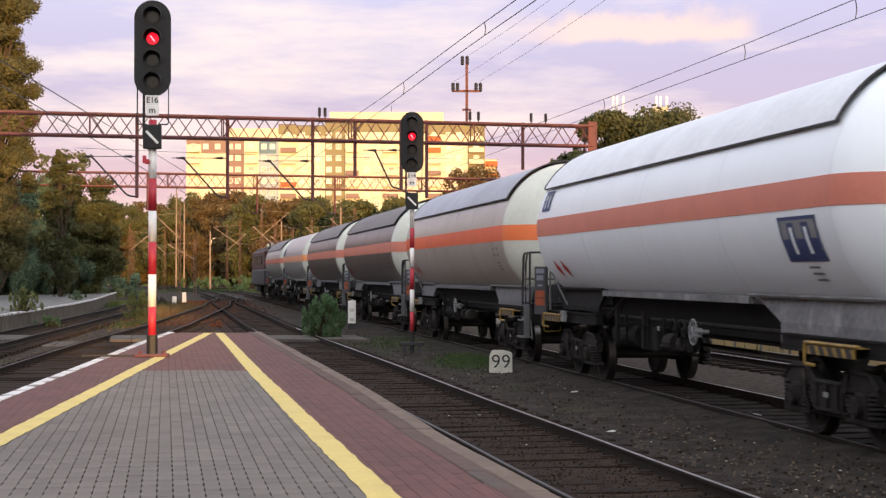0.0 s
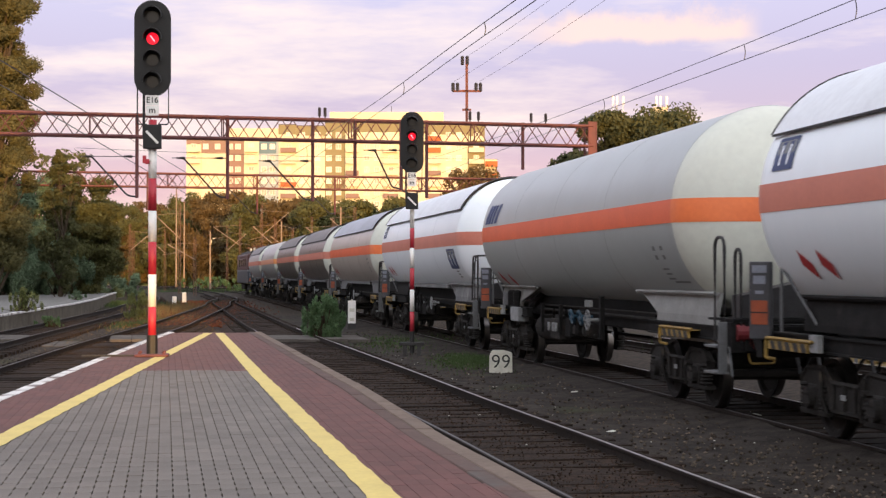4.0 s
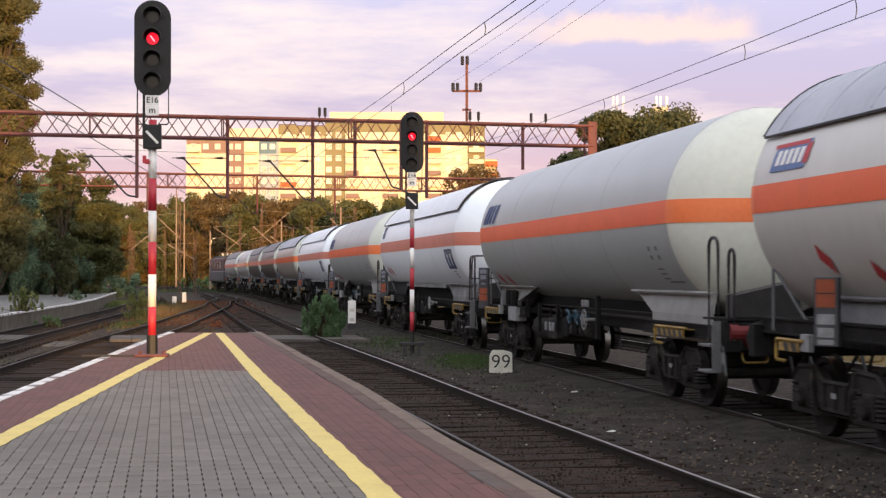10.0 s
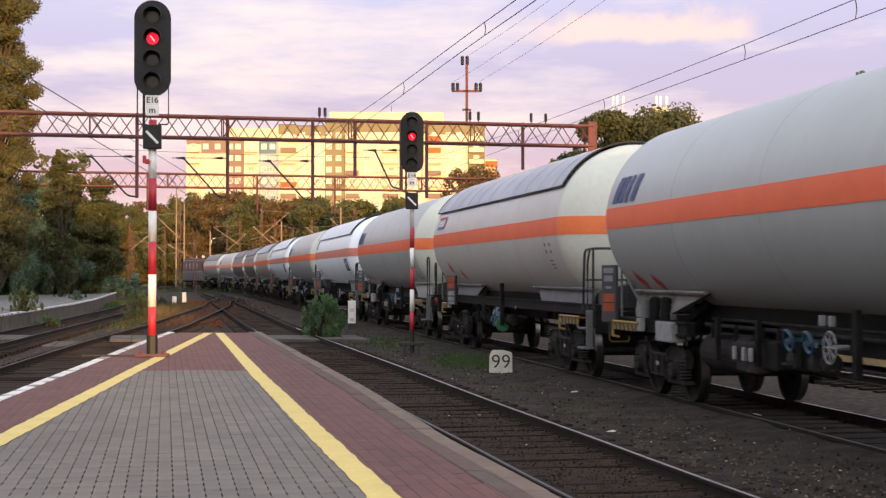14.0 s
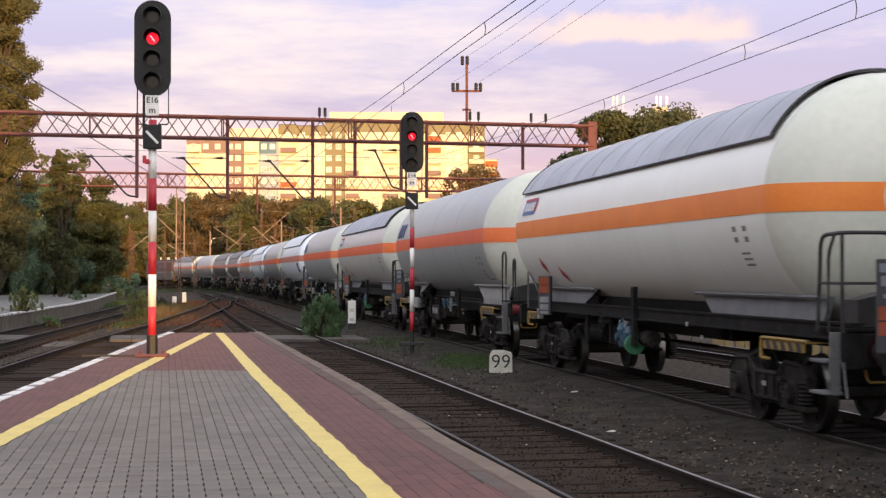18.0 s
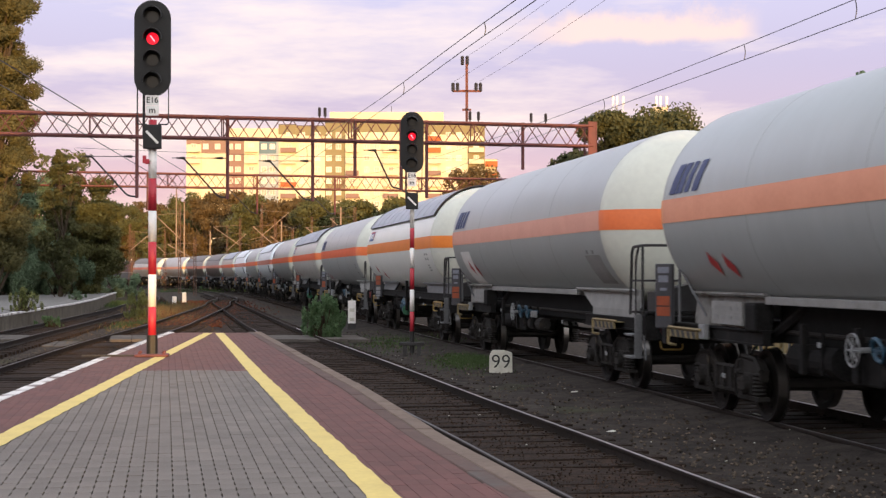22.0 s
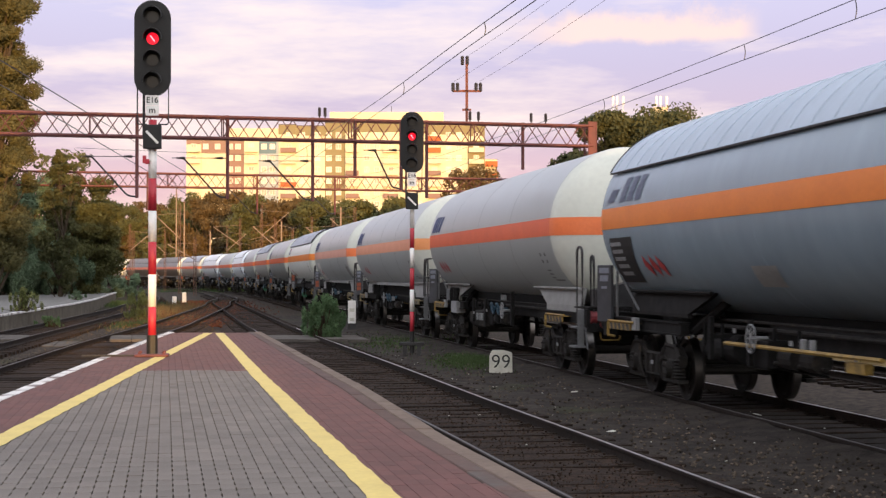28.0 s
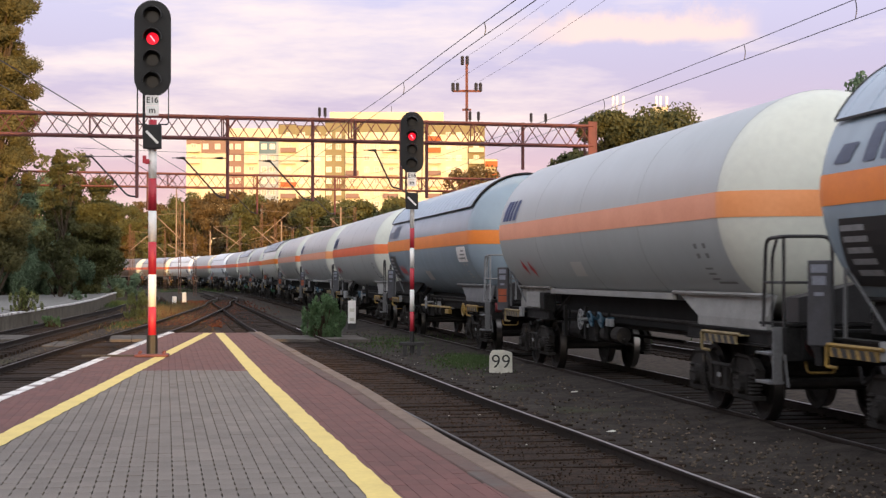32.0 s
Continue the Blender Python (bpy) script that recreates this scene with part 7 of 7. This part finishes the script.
def locomotive():
    t = thing("locomotive", "dark grey and red electric locomotive with lowered pantographs", "locomotive", group="freight train")
    body_m = mat("loco_red_grey", (0.085, 0.026, 0.026), (0.055, 0.02, 0.02), 1.0, 0.5, 0.05)
    grey_m = mat("loco_grey", (0.04, 0.044, 0.056), (0.026, 0.029, 0.036), 1.0, 0.5, 0.05)
    bm = box(B(), -1.48, 1.48, -8.1, 8.1, 2.2, 3.75, 0.16)
    part("body", bm, body_m, t, "dull dark red upper body")
    bm = box(B(), -1.5, 1.5, -8.14, 8.14, 1.05, 2.25, 0.1)
    part("lower_body", bm, grey_m, t, "dark grey lower body")
    bm = box(B(), -1.505, 1.505, -8.15, 8.15, 2.15, 2.25, 0.02)
    part("waist_stripe", bm, M["note"], t, "pale waist stripe")
    bm = box(B(), -1.15, 1.15, -7.3, 7.3, 3.7, 3.98, 0.1)
    part("roof", bm, M["steel_dark"], t, "dark roof")
    for s in (-1, 1):
        for sx in (-0.68, 0.68):
            bm = box(B(), sx - 0.5, sx + 0.5, s * 8.11 - 0.03, s * 8.11 + 0.03, 2.75, 3.4, 0.03)
            w = part("cab_window", bm, M["lens"], t, "dark cab window")
            bm = rod(B(), (sx * 1.5, s * 8.13, 1.75), (sx * 1.5, s * 8.2, 1.75), 0.13, 14)
            part("headlight", bm, M["sign"], t, "round headlight")
            bm = rod(B(), (sx * 1.28, s * 8.1, 1.06), (sx * 1.28, s * 8.5, 1.06), 0.12, 12)
            rod(bm, (sx * 1.28, s * 8.46, 1.06), (sx * 1.28, s * 8.53, 1.06), 0.24, 16)
            part("buffer", bm, M["bogie"], t, "round buffer")
        for y in (s * 4.6,):
            b = part("bogie", box(B(), -1.15, 1.15, y - 2.3, y + 2.3, 0.45, 0.95, 0.08), M["bogie"], t, "black three-axle bogie")
            for k in (-1.6, 0, 1.6):
                for sx in (-0.75, 0.75):
                    w = part("wheel", wheel_bm(sx), (M["wheel"], M["tread"]), b)
                    w.matrix_basis = Matrix.Translation((0, y + k, 0.46))
            bm = B()
            y2 = s * 5.0
            for sx in (-0.7, 0.7):
                tube(bm, [(sx, y2 - 0.8, 4.0), (sx * 0.8, y2 + 0.9, 4.2), (sx, y2 - 0.7, 4.4)], 0.03)
            rod(bm, (-0.9, y2 - 0.7, 4.42), (0.9, y2 - 0.7, 4.42), 0.03, 6)
            part("pantograph", bm, M["steel_red"], t, "folded pantograph")
            for sx in (-0.5, 0.5):
                bm = rod(B(), (sx, s * 2.6, 3.95), (sx, s * 2.6, 4.35), 0.1, 8)
                part("insulator", bm, M["sign"], t, "pale roof insulator")
    for sx in (-1, 1):
        for y in (-4.5, -1.5, 1.5, 4.5):
            bm = box(B(), sx * 1.49 - 0.02, sx * 1.49 + 0.02, y - 0.7, y + 0.7, 2.62, 3.3, 0.02)
            part("side_window", bm, M["lens"], t, "dark side window")
    return t


WHITE = dict(tank="white", band="faded", cap_band="faded", hood="white", cap=None, logo="frames", sill="sill_dirty", fsill="under", front=(7.3, 4.6, 1.22, 0.05, 0.3), rear=(-4.0, -7.1, 1.05, 1.05, 0.05), gear=(-0.2, -0.6, -1.2), diamonds=((6.55, 1.98), (6.0, 1.98)), label="white tank wagon with sunshield and faded orange stripe")
GREY = dict(tank="grey", band="red", cap_band="red_cap", hood="", cap=CAP, logo="bars", sill="sill_white", fsill="sill_worn", front=(7.4, 5.45, 1.2, 0.05, 1.6), rear=(-4.42, -7.07, 0.93, 1.05, 0.05), strip=False, loops=True, gear=(0.43, -0.17, -0.92), canisters=True, diamonds=((6.72, 1.78), (5.85, 1.74)), label="grey tank wagon with cream ends and red-orange stripe")
CREAM = dict(tank="cream", band="orange", cap_band="orange", hood="grey", cap=CAP, logo="plate", sill="sill_grey", front=(6.3, 3.6, 1.32, 0.0, 0.75), rear=(-3.4, -7.2, 1.30, 0.65, 0.05), strip=False, long_sill=True, valve=True, board=5.72, ribs=11, gear=(1.5, 1.2, 1.75), diamonds=((5.70, 2.04), (4.45, 1.86)), label="cream tank wagon with grey sunshield and orange stripe")
PALE = dict(tank="silver", band="pale", cap_band="pale_cap", hood="", cap=CAP, logo="bars", sill="sill_white", fsill="sill_worn", front=(7.4, 4.75, 1.1, 0.05, 0.2), rear=(-4.45, -7.1, 0.97, 1.1, 0.05), gear=(1.0, 0.35, 1.5), diamonds=((5.75, 2.02), (5.15, 1.98)), label="grey tank wagon with cream ends and pale orange stripe")
BLUE = dict(tank="blue", band="orange", cap_band="orange", hood="blue", cap=None, logo="blocks", sill="sill_grey", fsill="under", front=(7.3, 4.4, 1.25, 0.05, 1.1), rear=(-4.0, -7.1, 1.2, 1.1, 0.05), gear=(0.5, 0.1, 1.27), strip=False, rail_col="note", ribs=22, notice=True, diamonds=((5.5, 2.0), (5.15, 2.0), (4.8, 2.0)), label="blue-grey tank wagon with pale sunshield and orange stripe")
DARK = dict(tank="dark", band="faded", cap_band="faded", hood="dark", cap=CAP, logo="", sill="sill_grey", label="dark grimy tank wagon with sunshield and faint stripe")
# from the locomotive back
ORDER = ["dusty", "soiled", "dark", "dark", "brown", "white", "grey", "white", "grey", "cream_soiled", "grey", "cream", "panel", "pale", "grey_late", "blue", "pale_patched", "blue"]
# the second wagon's tank is darkened to imitate the dimmer light far off
KINDS = {"pale_patched": {**PALE, "patch": True, "label": "grey tank wagon with pale stripe and a pale patch"}, "cream_soiled": {**CREAM, "tank": "cream_dull", "band": "red", "cap_band": "red_cap", "label": "soiled cream tank wagon with grey sunshield and red-orange stripe"}, "white": WHITE, "grey": GREY, "cream": CREAM, "pale": PALE, "blue": BLUE, "dark": DARK, "grey_late": {**GREY, "plated": False, "diamonds": ((6.35, 2.06), (5.95, 2.06), (5.55, 2.06)), "label": "grey tank wagon with three hazard diamonds and red-orange stripe"}, "brown": {**DARK, "tank": "brown", "hood": "grey", "band": "red", "cap_band": "red_cap", "label": "soiled beige tank wagon with sunshield and red-orange stripe"}, "panel": {**PALE, "tank": "grey", "band": "rose", "cap_band": "red_cap", "whitebox": True, "label": "grey tank wagon with white hazard panel and pale stripe"}, "soiled": {**PALE, "tank": "dusty", "label": "soiled brown-grey tank wagon with cream ends and pale stripe"}, "dusty": {**DARK, "tank": "dusty", "label": "dusty grey tank wagon with sunshield and faint stripe"}}
# place of each wagon along the track at 16 s, from the locomotive back
COUPLED = (184.5, 167.1, 149.7, 132.3, 114.85, 97.45, 80.02, 62.45, 44.90, 27.35, 9.89, -7.75, -25.33, -42.85, -60.28, -78.05, -95.91, -113.40)
LOCO_AT = 201.85


def advance(t):
    return 6.156 * (t - 16) + 0.01454 * (t - 16) ** 2


def ride(s_mid, base):
    """Pose of a vehicle whose bogies stand base metres either side of s_mid."""
    x0, y0, _ = on_track(s_mid - base)
    x1, y1, _ = on_track(s_mid + base)
    a = math.degrees(math.atan2(-(x1 - x0), y1 - y0))
    return pose((x0 + x1) / 2, (y0 + y1) / 2, TRAIN_Z, 0, 0, a)


TRAIN_SET = []
made = {}
for kd, at16 in zip(ORDER, COUPLED):
    w = copy_thing(made[kd], pose(0, 0, 0)) if kd in made else wagon(**KINDS[kd])
    made.setdefault(kd, w)
    TRAIN_SET.append((w, at16, 5.7))
TRAIN_SET.append((locomotive(), LOCO_AT, 4.6))

track("train_track", TRAIN, TRAIN_Z, "freight track of rusty rails on dark sleepers", 14, 60)
track("near_track", NEAR, 0.0, "platform track of worn rails on dark wooden sleepers", 9, 75)
track("far_curve_track", NEAR_FAR, 0.0, "single track curving away beyond the points", single=False)
track("left_track", LEFT, 0.0, "track on the other side of the platform", 28, 75)
track("side_track", THIRD, 0.0, "track along the old side platform", single=False)
track("right_track", RIGHT, TRAIN_Z, "track beyond the freight train", single=False)
cess()
platform()
crossing()
stones()


def motions():
    for w, at16, base in TRAIN_SET:
        walk(w, [(float(t), ride(at16 + advance(t), base)) for t in range(0, 33, 2)])
        for o in w.children_recursive:
            if o.name.split(".")[0] == "wheel":
                place = o.location.copy()
                walk(o, [(k / 10, pose(*place, -math.degrees(advance(k / 10) / 0.46))) for k in range(321)])


motions()
